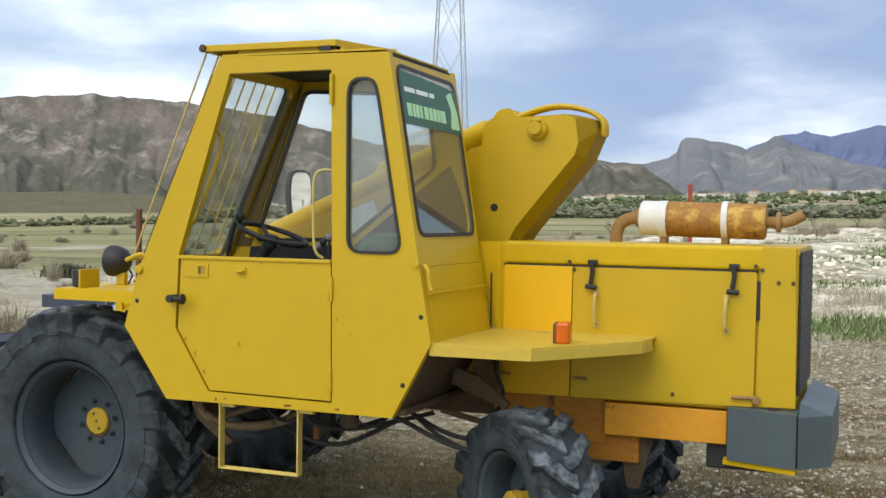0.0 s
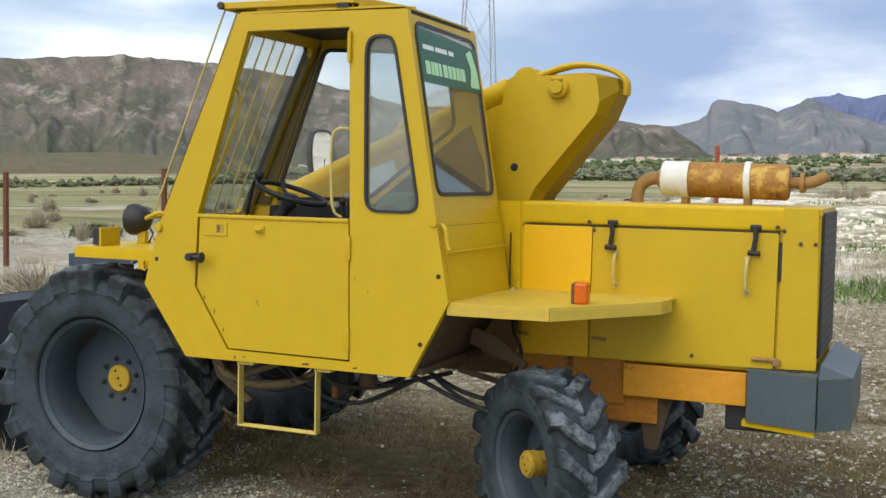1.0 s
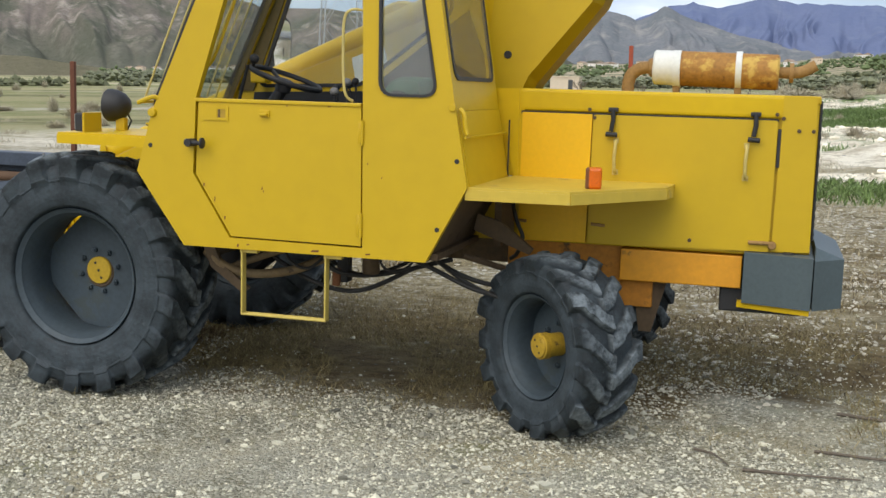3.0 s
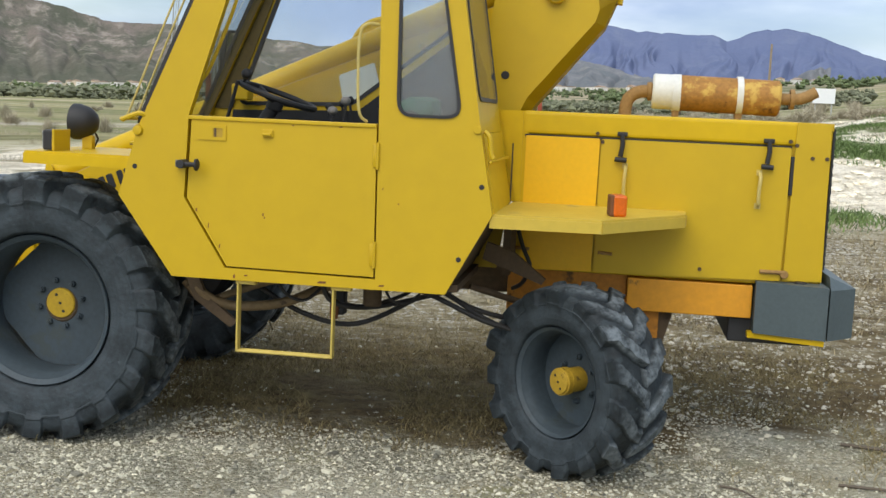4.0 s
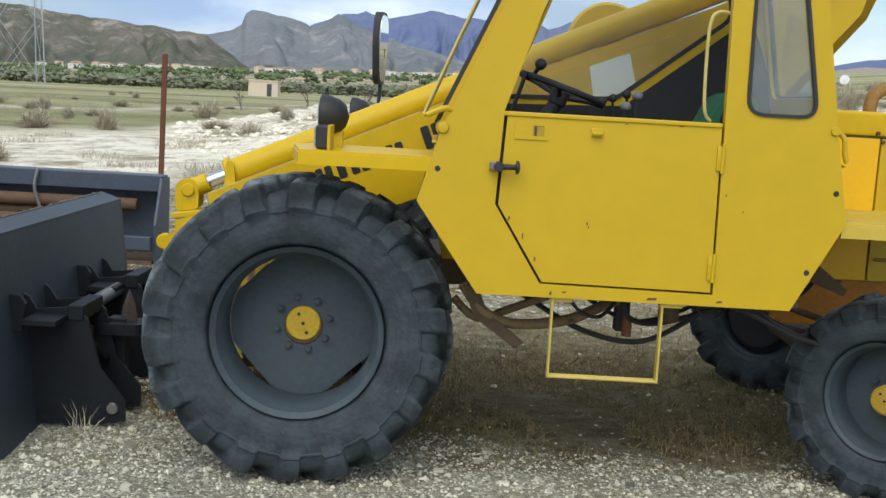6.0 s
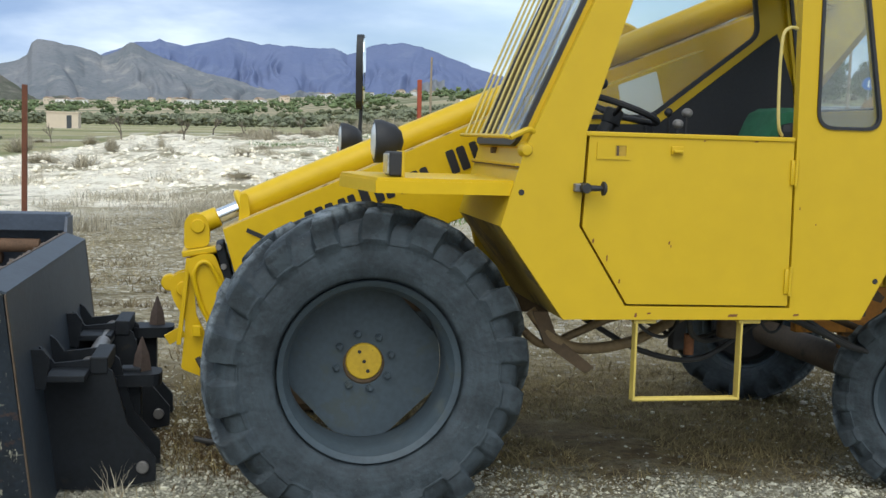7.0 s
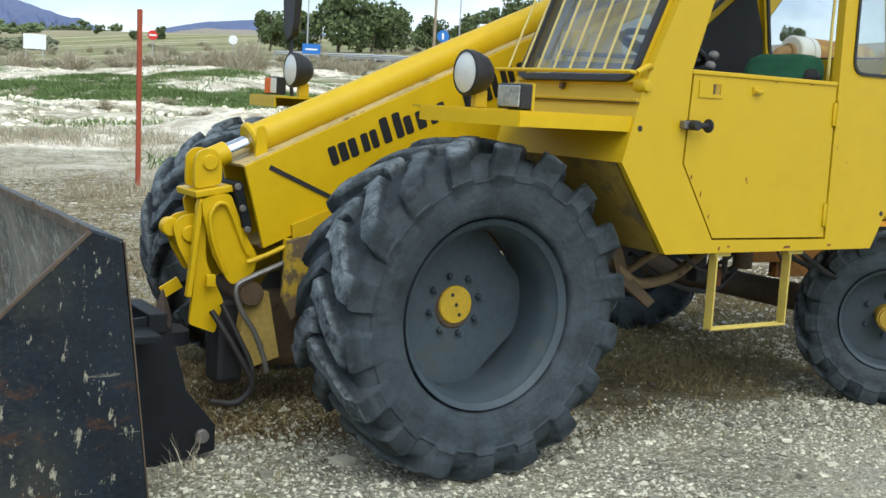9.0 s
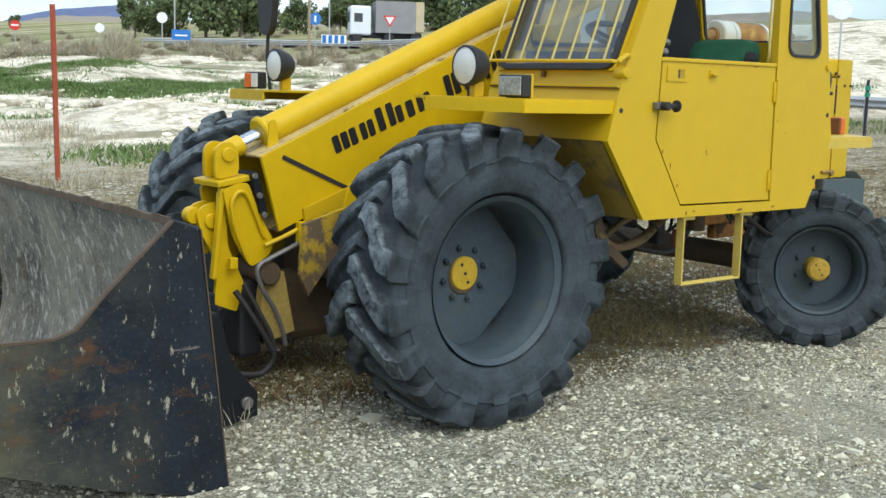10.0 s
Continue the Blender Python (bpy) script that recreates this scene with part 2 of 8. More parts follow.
RIM_GREY = mat("grey_rim_paint", (0.040, 0.057, 0.070), 0.62, var=0.25, scale=4, grain=40, bump=0.12, spots=(0.058, 0.072, 0.074), spot_amt=0.17, spot_scale=7, spots2=(0.15, 0.125, 0.08), amt2=0.05, scale2=8)
GREY_WEIGHT = mat("slate_grey_paint", (0.066, 0.090, 0.098), 0.5, var=0.16, scale=4, grain=50, spots=(0.2, 0.2, 0.2), spot_amt=0.02, spot_scale=9)
SEAL = mat("black_rubber_seal", (0.018, 0.018, 0.02), 0.55, var=0.15, bump=0.1)
BLACK = mat("matt_black", (0.016, 0.016, 0.018), 0.6, var=0.2, bump=0.1)
LINING = mat("black_cab_lining", (0.02, 0.021, 0.024), 0.8, var=0.2, scale=5, grain=90)
CHROME = mat("chrome_rod", (0.62, 0.64, 0.66), 0.18, metal=1.0, var=0.05, bump=0.02)
STEEL = mat("dirty_steel", (0.22, 0.21, 0.20), 0.5, metal=0.7, var=0.2, spots=(0.16, 0.08, 0.03), spot_amt=0.1)
RUST = mat("rusty_muffler_steel", (0.33, 0.155, 0.030), 0.7, var=0.4, scale=5, grain=45, bump=0.3, spots=(0.54, 0.35, 0.085), spot_amt=0.22, spot_scale=5, spots2=(0.11, 0.045, 0.018), amt2=0.16, scale2=7)
RUST_DARK = mat("dark_rust", (0.16, 0.06, 0.022), 0.85, var=0.3, scale=8, grain=60, bump=0.3)
RUST_PIPE = mat("rusted_pipe", (0.29, 0.165, 0.055), 0.8, var=0.3, scale=9, grain=60, bump=0.3)
WHITE_PAINT = mat("flaking_white_paint", (0.66, 0.66, 0.62), 0.6, var=0.12, scale=7, grain=40, spots=(0.35, 0.24, 0.1), spot_amt=0.09, spot_scale=9)
def scraped(name, dark, mid, rust, fleck, lo, hi, fleck_at, streak, worn=None):
    """Worn plate: two tones in large soft patches, rust stains, fine scrape streaks and pale flecks."""
    m = mat(name, dark, 0.56, var=0.5, scale=7, grain=45, bump=0.3, spec=0.2)
    n, l = m.node_tree.nodes, m.node_tree.links
    p = n["Principled BSDF"]
    col = p.inputs["Base Color"].links[0].from_socket
    tc = n.new("ShaderNodeTexCoord")
    for colour, size, detail, stretch, turn, f0, f1, most in ((mid, 1.7, 7, (1, 1, 1), 0.0, lo, hi, 0.9), (rust, 3.0, 9, (1, 1, 1.8), 0.4, 0.555, 0.66, 0.75), (mid, 30, 6, streak, 0.12, 0.50, 0.66, 0.40),
                                                              (fleck, 24, 5, (1, 1, 0.42), -0.25, fleck_at, fleck_at + 0.05, 0.85), (fleck, 60, 5, (1, 1, 0.5), 0.2, fleck_at + 0.01, fleck_at + 0.07, 0.6), (fleck, 16, 4, (0.22, 1, 2.6), 0.55, fleck_at + 0.06, fleck_at + 0.10, 0.35)):
        mp, tx, rg, mx = n.new("ShaderNodeMapping"), n.new("ShaderNodeTexNoise"), n.new("ShaderNodeMapRange"), n.new("ShaderNodeMixRGB")
        mp.inputs["Scale"].default_value, mp.inputs["Rotation"].default_value = stretch, (0, turn, 0)
        tx.inputs["Scale"].default_value, tx.inputs["Detail"].default_value, tx.inputs["Roughness"].default_value = size, detail, 0.68
        rg.inputs["From Min"].default_value, rg.inputs["From Max"].default_value, rg.inputs["To Max"].default_value = f0, f1, most
        l.new(tc.outputs["Object"], mp.inputs["Vector"])
        l.new(mp.outputs["Vector"], tx.inputs["Vector"])
        l.new(tx.outputs["Fac"], rg.inputs["Value"])
        fac = rg.outputs[0]
        if worn and colour is mid:
            # scoured towards the mouth, sound paint towards the heel
            sp, gr, ml = n.new("ShaderNodeSeparateXYZ"), n.new("ShaderNodeMapRange"), n.new("ShaderNodeMath")
            ml.operation = "MULTIPLY"
            gr.inputs["From Min"].default_value, gr.inputs["From Max"].default_value, gr.inputs["To Min"].default_value, gr.inputs["To Max"].default_value = worn[0], worn[1], 0.08, 1.25
            l.new(tc.outputs["Object"], sp.inputs[0])
            l.new(sp.outputs["X"], gr.inputs["Value"])
            l.new(fac, ml.inputs[0])
            l.new(gr.outputs[0], ml.inputs[1])
            fac = ml.outputs[0]
        l.new(fac, mx.inputs[0])
        l.new(col, mx.inputs[1])
        mx.inputs[2].default_value = (*colour, 1)
        col = mx.outputs[0]
    l.new(col, p.inputs["Base Color"])
    return m


BUCKET_OUT = scraped("worn_black_bucket_paint", (0.0105, 0.0155, 0.0225), (0.090, 0.086, 0.058), (0.105, 0.046, 0.018), (0.34, 0.32, 0.24), 0.38, 0.64, 0.615, (0.8, 1, 1.5), (-3.50, -4.15))
BUCKET_IN = scraped("scraped_bucket_steel", (0.28, 0.275, 0.24), (0.60, 0.56, 0.45), (0.24, 0.175, 0.105), (0.85, 0.84, 0.76), 0.42, 0.60, 0.56, (1.4, 1.4, 0.5))
BRACKET_BLACK = mat("greasy_black_bracket_paint", (0.0065, 0.0085, 0.0115), 0.62, var=0.4, scale=6, grain=40, bump=0.2, spots=(0.022, 0.022, 0.020), spot_amt=0.10, spot_scale=8, spots2=(0.16, 0.15, 0.12), amt2=0.02, scale2=16, spec=0.3)
BUCKET_BACK = mat("dark_slate_bucket_paint", (0.034, 0.044, 0.056), 0.55, var=0.35, scale=2.5, grain=30, bump=0.12, spots=(0.06, 0.05, 0.042), spot_amt=0.06, spot_scale=4, spots2=(0.15, 0.16, 0.17), amt2=0.03, scale2=9, spec=0.4)
EDGE_RUST = mat("rusty_plate_edge", (0.085, 0.058, 0.036), 0.7, var=0.3, scale=10, grain=50)
ORANGE_DIRTY = mat("muddy_orange_frame_paint", (0.42, 0.165, 0.012), 0.65, var=0.3, scale=4, grain=30, spots=(0.11, 0.06, 0.022), spot_amt=0.20, spot_scale=4)
HUB_OCHRE = mat("dirty_ochre_hub_paint", (0.40, 0.25, 0.02), 0.6, var=0.25, scale=9, grain=50, spots=(0.12, 0.075, 0.025), spot_amt=0.16, spot_scale=12)
RED_POST = mat("red_oxide_post", (0.32, 0.06, 0.025), 0.7, var=0.25, scale=6, grain=40, spots=(0.18, 0.06, 0.03), spot_amt=0.1)
RUST_POST = mat("rusty_post", (0.13, 0.045, 0.022), 0.85, var=0.25, scale=6, grain=40)
LENS_ORANGE = mat("orange_lens", (0.60, 0.115, 0.004), 0.34, var=0.2, scale=20, grain=90, bump=0.08, coat=0.15, spec=0.3)
LENS_CLEAR = mat("lamp_lens", (0.60, 0.60, 0.56), 0.12, var=0.1, grain=80, bump=0.2, coat=0.6)
GLASS_LAMP = mat("dark_lamp_glass", (0.36, 0.37, 0.35), 0.15, metal=0.4, var=0.6, scale=18, grain=60, bump=0.3, coat=0.6)
MIRROR = mat("mirror_glass", (0.85, 0.87, 0.9), 0.03, metal=1.0, var=0.0, bump=0)
GREEN_CLOTH = mat("green_seat_cloth", (0.016, 0.10, 0.048), 0.9, var=0.3, scale=14, grain=160, bump=0.5)
STICKER = mat("green_sticker", (0.012, 0.105, 0.06), 0.5, var=0.06, bump=0)
STICKER_WHITE = mat("white_sticker_print", (0.75, 0.8, 0.75), 0.5, var=0.04, bump=0)
STICKER_PALE = mat("pale_green_sticker_print", (0.42, 0.72, 0.40), 0.5, var=0.04, bump=0)
DECAL = mat("black_decal", (0.012, 0.012, 0.014), 0.45, var=0.1, bump=0)
HOSE = mat("hydraulic_hose", (0.02, 0.019, 0.018), 0.6, var=0.3, bump=0.2)
HUB_YELLOW = mat("worn_yellow_hub_paint", (0.47, 0.30, 0.015), 0.55, var=0.2, scale=9, grain=50, spots=(0.16, 0.10, 0.03), spot_amt=0.12, spot_scale=12)
# arch panel: mud stains over a base colour darkened to hold its shade
ARCH_MUD_SHADE = mat("mud_and_shade_yellow", (0.27, 0.180, 0.028), 0.7, var=0.25, scale=2, grain=20, spots=(0.135, 0.095, 0.042), spot_amt=0.24, spot_scale=2.2)
RAIL_CREAM = mat("worn_cream_rail", (0.52, 0.41, 0.13), 0.5, var=0.15, scale=8, grain=40, bump=0.05)
# whitish film: dust, with sky reflection painted in as diffuse colour
GLASS_QUARTER = glass("dusty_sheen_quarter_glass", (0.86, 0.91, 0.93), 0.11)
GLASS_CLEAR = glass("clear_cab_glass", (0.97, 0.98, 0.98), 0.06, 0.02)
GLASS = glass("cab_glass", (0.88, 0.92, 0.93), 0.06, 0.34)
GLASS_DIRTY = glass("dusty_cab_glass", (0.93, 0.95, 0.95), 0.07)
STEP_PALE = mat("worn_pale_yellow_step_paint", (0.52, 0.39, 0.085), 0.55, var=0.15, scale=8, grain=40, spots=(0.20, 0.13, 0.05), spot_amt=0.08, spot_scale=14)


# ---- mesh helpers ----
def part(name, bm, material, parent=None, label="", smooth=False, seal=0.0):
    """Links a bmesh as one mesh object under a thing or a part, in the thing's own axes."""
    me = bpy.data.meshes.new(name)
    bmesh.ops.recalc_face_normals(bm, faces=bm.faces)
    bm.to_mesh(me)
    bm.free()
    me.materials.append(material)
    if smooth:
        me.polygons.foreach_set("use_smooth", [True] * len(me.polygons))
        me.set_sharp_from_angle(angle=radians(38))
    ob = new(name, me)
    if parent is not None:
        ob.parent = parent
    if label:
        ob["label"] = label
    return ob


def thing(name, label, category, m=None, group="", kind=""):
    ob = new(name)
    ob.empty_display_size = 0.2
    if m is not None:
        ob.matrix_basis = m
    return tagged(ob, label, category, group, kind)


def box(bm, x0, x1, y0, y1, z0, z1, bevel=0.0, m=None):
    r = bmesh.ops.create_cube(bm, size=1.0)
    vs = r["verts"]
    for v in vs:
        v.co = Vector(((x0 + x1) / 2 + v.co.x * (x1 - x0), (y0 + y1) / 2 + v.co.y * (y1 - y0), (z0 + z1) / 2 + v.co.z * (z1 - z0)))
    if m is not None:
        for v in vs:
            v.co = m @ v.co
    if bevel:
        es = list({e for v in vs for e in v.link_edges})
        bmesh.ops.bevel(bm, geom=es, offset=bevel, segments=2, affect="EDGES", profile=0.5)
    return bm


def B():
    return bmesh.new()


def boxm(*a, **k):
    return box(B(), *a, **k)


def plate(bm, outline, holes, t, m):
    """A plate with openings: 2D outline and holes in the (u, v) plane, t thick along w, placed by m (columns u, v, w)."""
    edges, start = [], set(bm.verts)
    for loop in [outline, *holes]:
        vs = [bm.verts.new((u, v, 0)) for u, v in loop]
        for a, b in zip(vs, vs[1:] + vs[:1]):
            edges.append(bm.edges.new((a, b)))
    r = bmesh.ops.triangle_fill(bm, use_beauty=True, use_dissolve=True, edges=edges)
    faces = [f for f in r["geom"] if isinstance(f, bmesh.types.BMFace)]
    ext = bmesh.ops.extrude_face_region(bm, geom=faces)
    top = [v for v in ext["geom"] if isinstance(v, bmesh.types.BMVert)]
    for v in top:
        v.co.z += t
    for v in set(bm.verts) - start:
        v.co = m @ v.co
    return bm


def frame_m(o, u, v):
    """A frame at o with the axes u and v (made square) and their cross product."""
    u = Vector(u).normalized()
    w = u.cross(Vector(v)).normalized()
    v = w.cross(u)
    m = Matrix((u, v, w)).transposed().to_4x4()
    m.translation = Vector(o)
    return m


SIDE = Matrix(((1, 0, 0, 0), (0, 0, 1, 0), (0, 1, 0, 0), (0, 0, 0, 1)))  # u = x, v = z, w = y


def side_at(y):
    return Matrix.Translation((0, y, 0)) @ SIDE


def flat_at(z):
    return Matrix.Translation((0, 0, z))


def rounded(poly, r, n=4):
    """The polygon with its corners rounded by about r."""
    out = []
    k = len(poly)
    for i in range(k):
        p, a, b = Vector(poly[i]), Vector(poly[i - 1]), Vector(poly[(i + 1) % k])
        da, db = (a - p), (b - p)
        ra, rb = min(r, da.length * 0.45), min(r, db.length * 0.45)
        s, e = p + da.normalized() * ra, p + db.normalized() * rb
        for j in range(n + 1):
            f = j / n
            q = s * (1 - f) ** 2 + p * 2 * f * (1 - f) + e * f * f
            out.append((q.x, q.y))
    return out


def inset(poly, d):
    """The polygon moved inwards by d (outwards if negative); counter-clockwise or not."""
    k = len(poly)
    area = sum(poly[i - 1][0] * poly[i][1] - poly[i][0] * poly[i - 1][1] for i in range(k))
    s = 1 if area > 0 else -1
    out = []
    for i in range(k):
        p, a, b = Vector(poly[i]), Vector(poly[i - 1]), Vector(poly[(i + 1) % k])
        n1 = Vector((-(p - a).y, (p - a).x)).normalized() * s
        n2 = Vector((-(b - p).y, (b - p).x)).normalized() * s
        nn = (n1 + n2)
        nn = nn / max(0.3, nn.dot(n1)) if nn.length > 1e-6 else n1
        q = p + nn * d
        out.append((q.x, q.y))
    return out


def tube(bm, pts, r, seg=8, caps=True, r_end=None):
    """A round bar along the points."""
    pts = [Vector(p) for p in pts]
    rings, up = [], None
    for i, p in enumerate(pts):
        d = (pts[min(i + 1, len(pts) - 1)] - pts[max(i - 1, 0)]).normalized()
        if up is None:
            up = Vector((0, 0, 1)) if abs(d.z) < 0.9 else Vector((1, 0, 0))
        s = d.cross(up).normalized()
        up = s.cross(d).normalized()
        rr = r if r_end is None else r + (r_end - r) * i / (len(pts) - 1)
        rings.append([bm.verts.new(p + (s * math.cos(a) + up * math.sin(a)) * rr) for a in [2 * math.pi * j / seg for j in range(seg)]])
    for a, b in zip(rings, rings[1:]):
        for j in range(seg):
            bm.faces.new((a[j], a[(j + 1) % seg], b[(j + 1) % seg], b[j]))
    if caps:
        bm.faces.new(rings[0][::-1])
        bm.faces.new(rings[-1])
    return bm


def curve_pts(pts, n=6):
    """Points on a smooth curve through pts."""
    pts = [Vector(p) for p in pts]
    out = []
    for i in range(len(pts) - 1):
        p0, p1, p2, p3 = pts[max(i - 1, 0)], pts[i], pts[i + 1], pts[min(i + 2, len(pts) - 1)]
        for j in range(n):
            t = j / n
            out.append(0.5 * ((2 * p1) + (p2 - p0) * t + (2 * p0 - 5 * p1 + 4 * p2 - p3) * t * t + (3 * p1 - p0 - 3 * p2 + p3) * t ** 3))
    out.append(pts[-1])
    return out


def lathe(bm, prof, seg=48, m=None, closed=False):
    """Turns a profile of (along, radius) about the y axis."""
    rings = []
    for y, r in prof:
        if r < 1e-5:
            rings.append([bm.verts.new((0, y, 0))])
        else:
            rings.append([bm.verts.new((r * math.cos(2 * math.pi * j / seg), y, r * math.sin(2 * math.pi * j / seg))) for j in range(seg)])
    if closed:
        rings.append(rings[0])
    for a, b in zip(rings, rings[1:]):
        for j in range(seg):
            k = (j + 1) % seg
            f = [a[j % len(a)], a[k % len(a)], b[k % len(b)], b[j % len(b)]]
            f = list(dict.fromkeys(f))
            if len(f) > 2:
                bm.faces.new(f)
    if m is not None:
        done = set()
        for r in rings:
            for v in r:
                if v not in done:
                    done.add(v)
                    v.co = m @ v.co
    return bm


def cyl(bm, a, b, r, seg=16, bevel=0.0):
    """A round bar from a to b with a small chamfer."""
    a, b = Vector(a), Vector(b)
    d = b - a
    q = Vector((0, 1, 0)).rotation_difference(d.normalized()).to_matrix().to_4x4()
    m = Matrix.Translation(a) @ q
    c = bevel or r * 0.12
    return lathe(bm, [(0, 0), (0, r - c), (c, r), (d.length - c, r), (d.length, r - c), (d.length, 0)], seg, m)


# ---- ground and distance ----
def smooth_max(v, k):
    return k * math.log1p(math.exp(v / k)) if v / k < 30 else v


def terrain(x, y):
    """Height of the land without its small bumps: level yard, then rising gently to the hills."""
    s = x + y
    z = 0.031 * smooth_max(s - 3.8, 0.9) - 0.019 * smooth_max(s - 22, 4) + 0.019 * smooth_max(s - 320, 40)
    # a low bank to the north-east, on which the scrub and the road lie
    d, az = math.hypot(x + 5, y + 3.7), math.degrees(math.atan2(x + 5, y + 3.7))
    f = min(1, max(0, (d - 30) / 40))
    z += 1.2 * f * f * (3 - 2 * f) * min(1, max(0, (az - 3) / 15)) * min(1, max(0, (34 - az) / 12))
    z += 0.085 * (smooth_max(x - 17, 4) - smooth_max(x - 130, 12)) * min(1, max(0, (y - 6) / 30))
    return z


def rubble_end(x, y):
    """How far out the rubble reaches: further towards the east."""
    b = x / max(y, 1.0)
    return 24 + 6 * min(1, max(0, (b + 1) / 0.58)) + 22 * min(1, max(0, (b + 0.34) / 0.16)) + 40 * min(1, max(0, (b + 0.18) / 0.08)) - 26 * min(1, max(0, (b - 0.02) / 0.16))


def rubble(x, y):
    """How much of the white rubble lies at a place, 0 to 1."""
    n = noise.noise((x * 0.045, y * 0.06, 3.1)) * 9
    a = min(1, max(0, (y - 15 + n) / 5)) * min(1, max(0, (rubble_end(x, y) + n - y) / 8)) * min(1, max(0, (x + 0.6 * y + 9) / 8))
    return a


def land_z(x, y):
    z = terrain(x, y)
    r = math.hypot(x, y)
    if r < 400:
        rb = rubble(x, y)
        if rb > 0:
            z += rb * (0.30 * noise.fractal((x * 0.22, y * 0.26, 0.7), 0.8, 2.1, 5) + 0.12 + 0.55 * max(0, noise.noise((x * 0.17, y * 0.13, 2.0))))
        near = min(1, max(0, (abs(y - 1) - 4.5) / 8))
        z += near * 0.05 * noise.noise((x * 0.35, y * 0.35, 5.5))
        z += 0.012 * noise.noise((x * 1.3, y * 1.3, 1.5))
        # the front wheels have settled into the gravel
        for wy in (0.3, 2.5):
            z -= 0.045 * math.exp(-((x + 1.855) ** 2 + (y - wy) ** 2) / 0.45)
        # the bucket's heel has sunk in
        z -= 0.06 * math.exp(-((x + 3.35) ** 2 / 0.12 + (y - 0.2) ** 2 / 0.5))
    return z


def build_ground():
    n = 420
    k = [3.0 * math.sinh((2 * i / n - 1) * 8.2) for i in range(n + 1)]
    xs, ys = [v - 1.0 for v in k], [v + 4.0 for v in k]
    verts = [(x, y, land_z(x, y)) for y in ys for x in xs]
    faces = [(j * (n + 1) + i, j * (n + 1) + i + 1, (j + 1) * (n + 1) + i + 1, (j + 1) * (n + 1) + i) for j in range(n) for i in range(n)]
    me = bpy.data.meshes.new("ground")
    me.from_pydata(verts, [], faces)
    me.polygons.foreach_set("use_smooth", [True] * len(me.polygons))
    ob = new("ground", me)
    tagged(ob, "gravel yard turning to dry stubble, white rubble and fields", "ground", kind="structure")
    m = bpy.data.materials.new("open_land")
    m.use_nodes = True
    nd, l = m.node_tree.nodes, m.node_tree.links
    p = nd["Principled BSDF"]
    tc, sep = nd.new("ShaderNodeTexCoord"), nd.new("ShaderNodeSeparateXYZ")
    l.new(tc.outputs["Object"], sep.inputs[0])

    def tex(scale, detail=6, rough=0.6, stretch=None):
        t = nd.new("ShaderNodeTexNoise")
        t.inputs["Scale"].default_value, t.inputs["Detail"].default_value, t.inputs["Roughness"].default_value = scale, detail, rough
        if stretch:
            mp = nd.new("ShaderNodeMapping")
            mp.inputs["Scale"].default_value = stretch
            l.new(tc.outputs["Object"], mp.inputs["Vector"])
            l.new(mp.outputs["Vector"], t.inputs["Vector"])
        else:
            l.new(tc.outputs["Object"], t.inputs["Vector"])
        return t.outputs["Fac"]

    def ramp(v, lo, hi, t0=0.0, t1=1.0):
        r = nd.new("ShaderNodeMapRange")
        r.inputs["From Min"].default_value, r.inputs["From Max"].default_value = lo, hi
        r.inputs["To Min"].default_value, r.inputs["To Max"].default_value = t0, t1
        l.new(v, r.inputs["Value"])
        return r.outputs[0]

    def math_n(op, a, b):
        q = nd.new("ShaderNodeMath")
        q.operation = op
        for s, v in zip(q.inputs, (a, b)):
            if isinstance(v, (int, float)):
                s.default_value = v
            else:
                l.new(v, s)
        return q.outputs[0]

    def mix(f, a, b):
        q = nd.new("ShaderNodeMixRGB")
        l.new(f, q.inputs[0])
        for s, v in zip(q.inputs[1:], (a, b)):
            if isinstance(v, tuple):
                s.default_value = (*v, 1)
            else:
                l.new(v, s)
        return q.outputs[0]

    y = sep.outputs["Y"]
    x = sep.outputs["X"]
    fine = tex(26, 8, 0.7)
    vor = nd.new("ShaderNodeTexVoronoi")
    vor.inputs["Scale"].default_value = 64
    l.new(tc.outputs["Object"], vor.inputs["Vector"])
    # gravel: pale chips among grey-brown dust
    chips = mix(ramp(vor.outputs["Color"], 0.25, 0.85), (0.185, 0.178, 0.132), (0.70, 0.675, 0.555))
    gravel = mix(ramp(fine, 0.36, 0.62), (0.185, 0.172, 0.115), chips)
    gravel = mix(math_n("MULTIPLY", ramp(tex(1.4, 7), 0.42, 0.62), math_n("ADD", ramp(math_n("ADD", y, math_n("MULTIPLY", x, -0.35)), 0.9, -0.5, 0.2, 0.9), 0.0)), gravel, mix(fine, (0.29, 0.25, 0.155), (0.53, 0.465, 0.315)))
    gravel = mix(math_n("MULTIPLY", ramp(tex(2.2, 7), 0.56, 0.66), 0.8), gravel, (0.215, 0.205, 0.095))
    # paler crushed patches
    gravel = mix(ramp(tex(0.55, 7, 0.6), 0.50, 0.62, 0.0, 0.55), gravel, mix(fine, (0.30, 0.295, 0.24), (0.62, 0.61, 0.53)))
    # dry stubble and straw with scattered stones
    straw = mix(ramp(tex(9, 9, 0.75), 0.36, 0.66), (0.150, 0.120, 0.062), (0.42, 0.365, 0.245))
    straw = mix(ramp(tex(1.1, 8, 0.68, (1, 2.2, 1)), 0.51, 0.60), straw, mix(ramp(tex(9, 9, 0.75), 0.4, 0.62), (0.085, 0.065, 0.030), (0.24, 0.195, 0.105)))
    stones = ramp(tex(13, 6, 0.7), 0.54, 0.60)
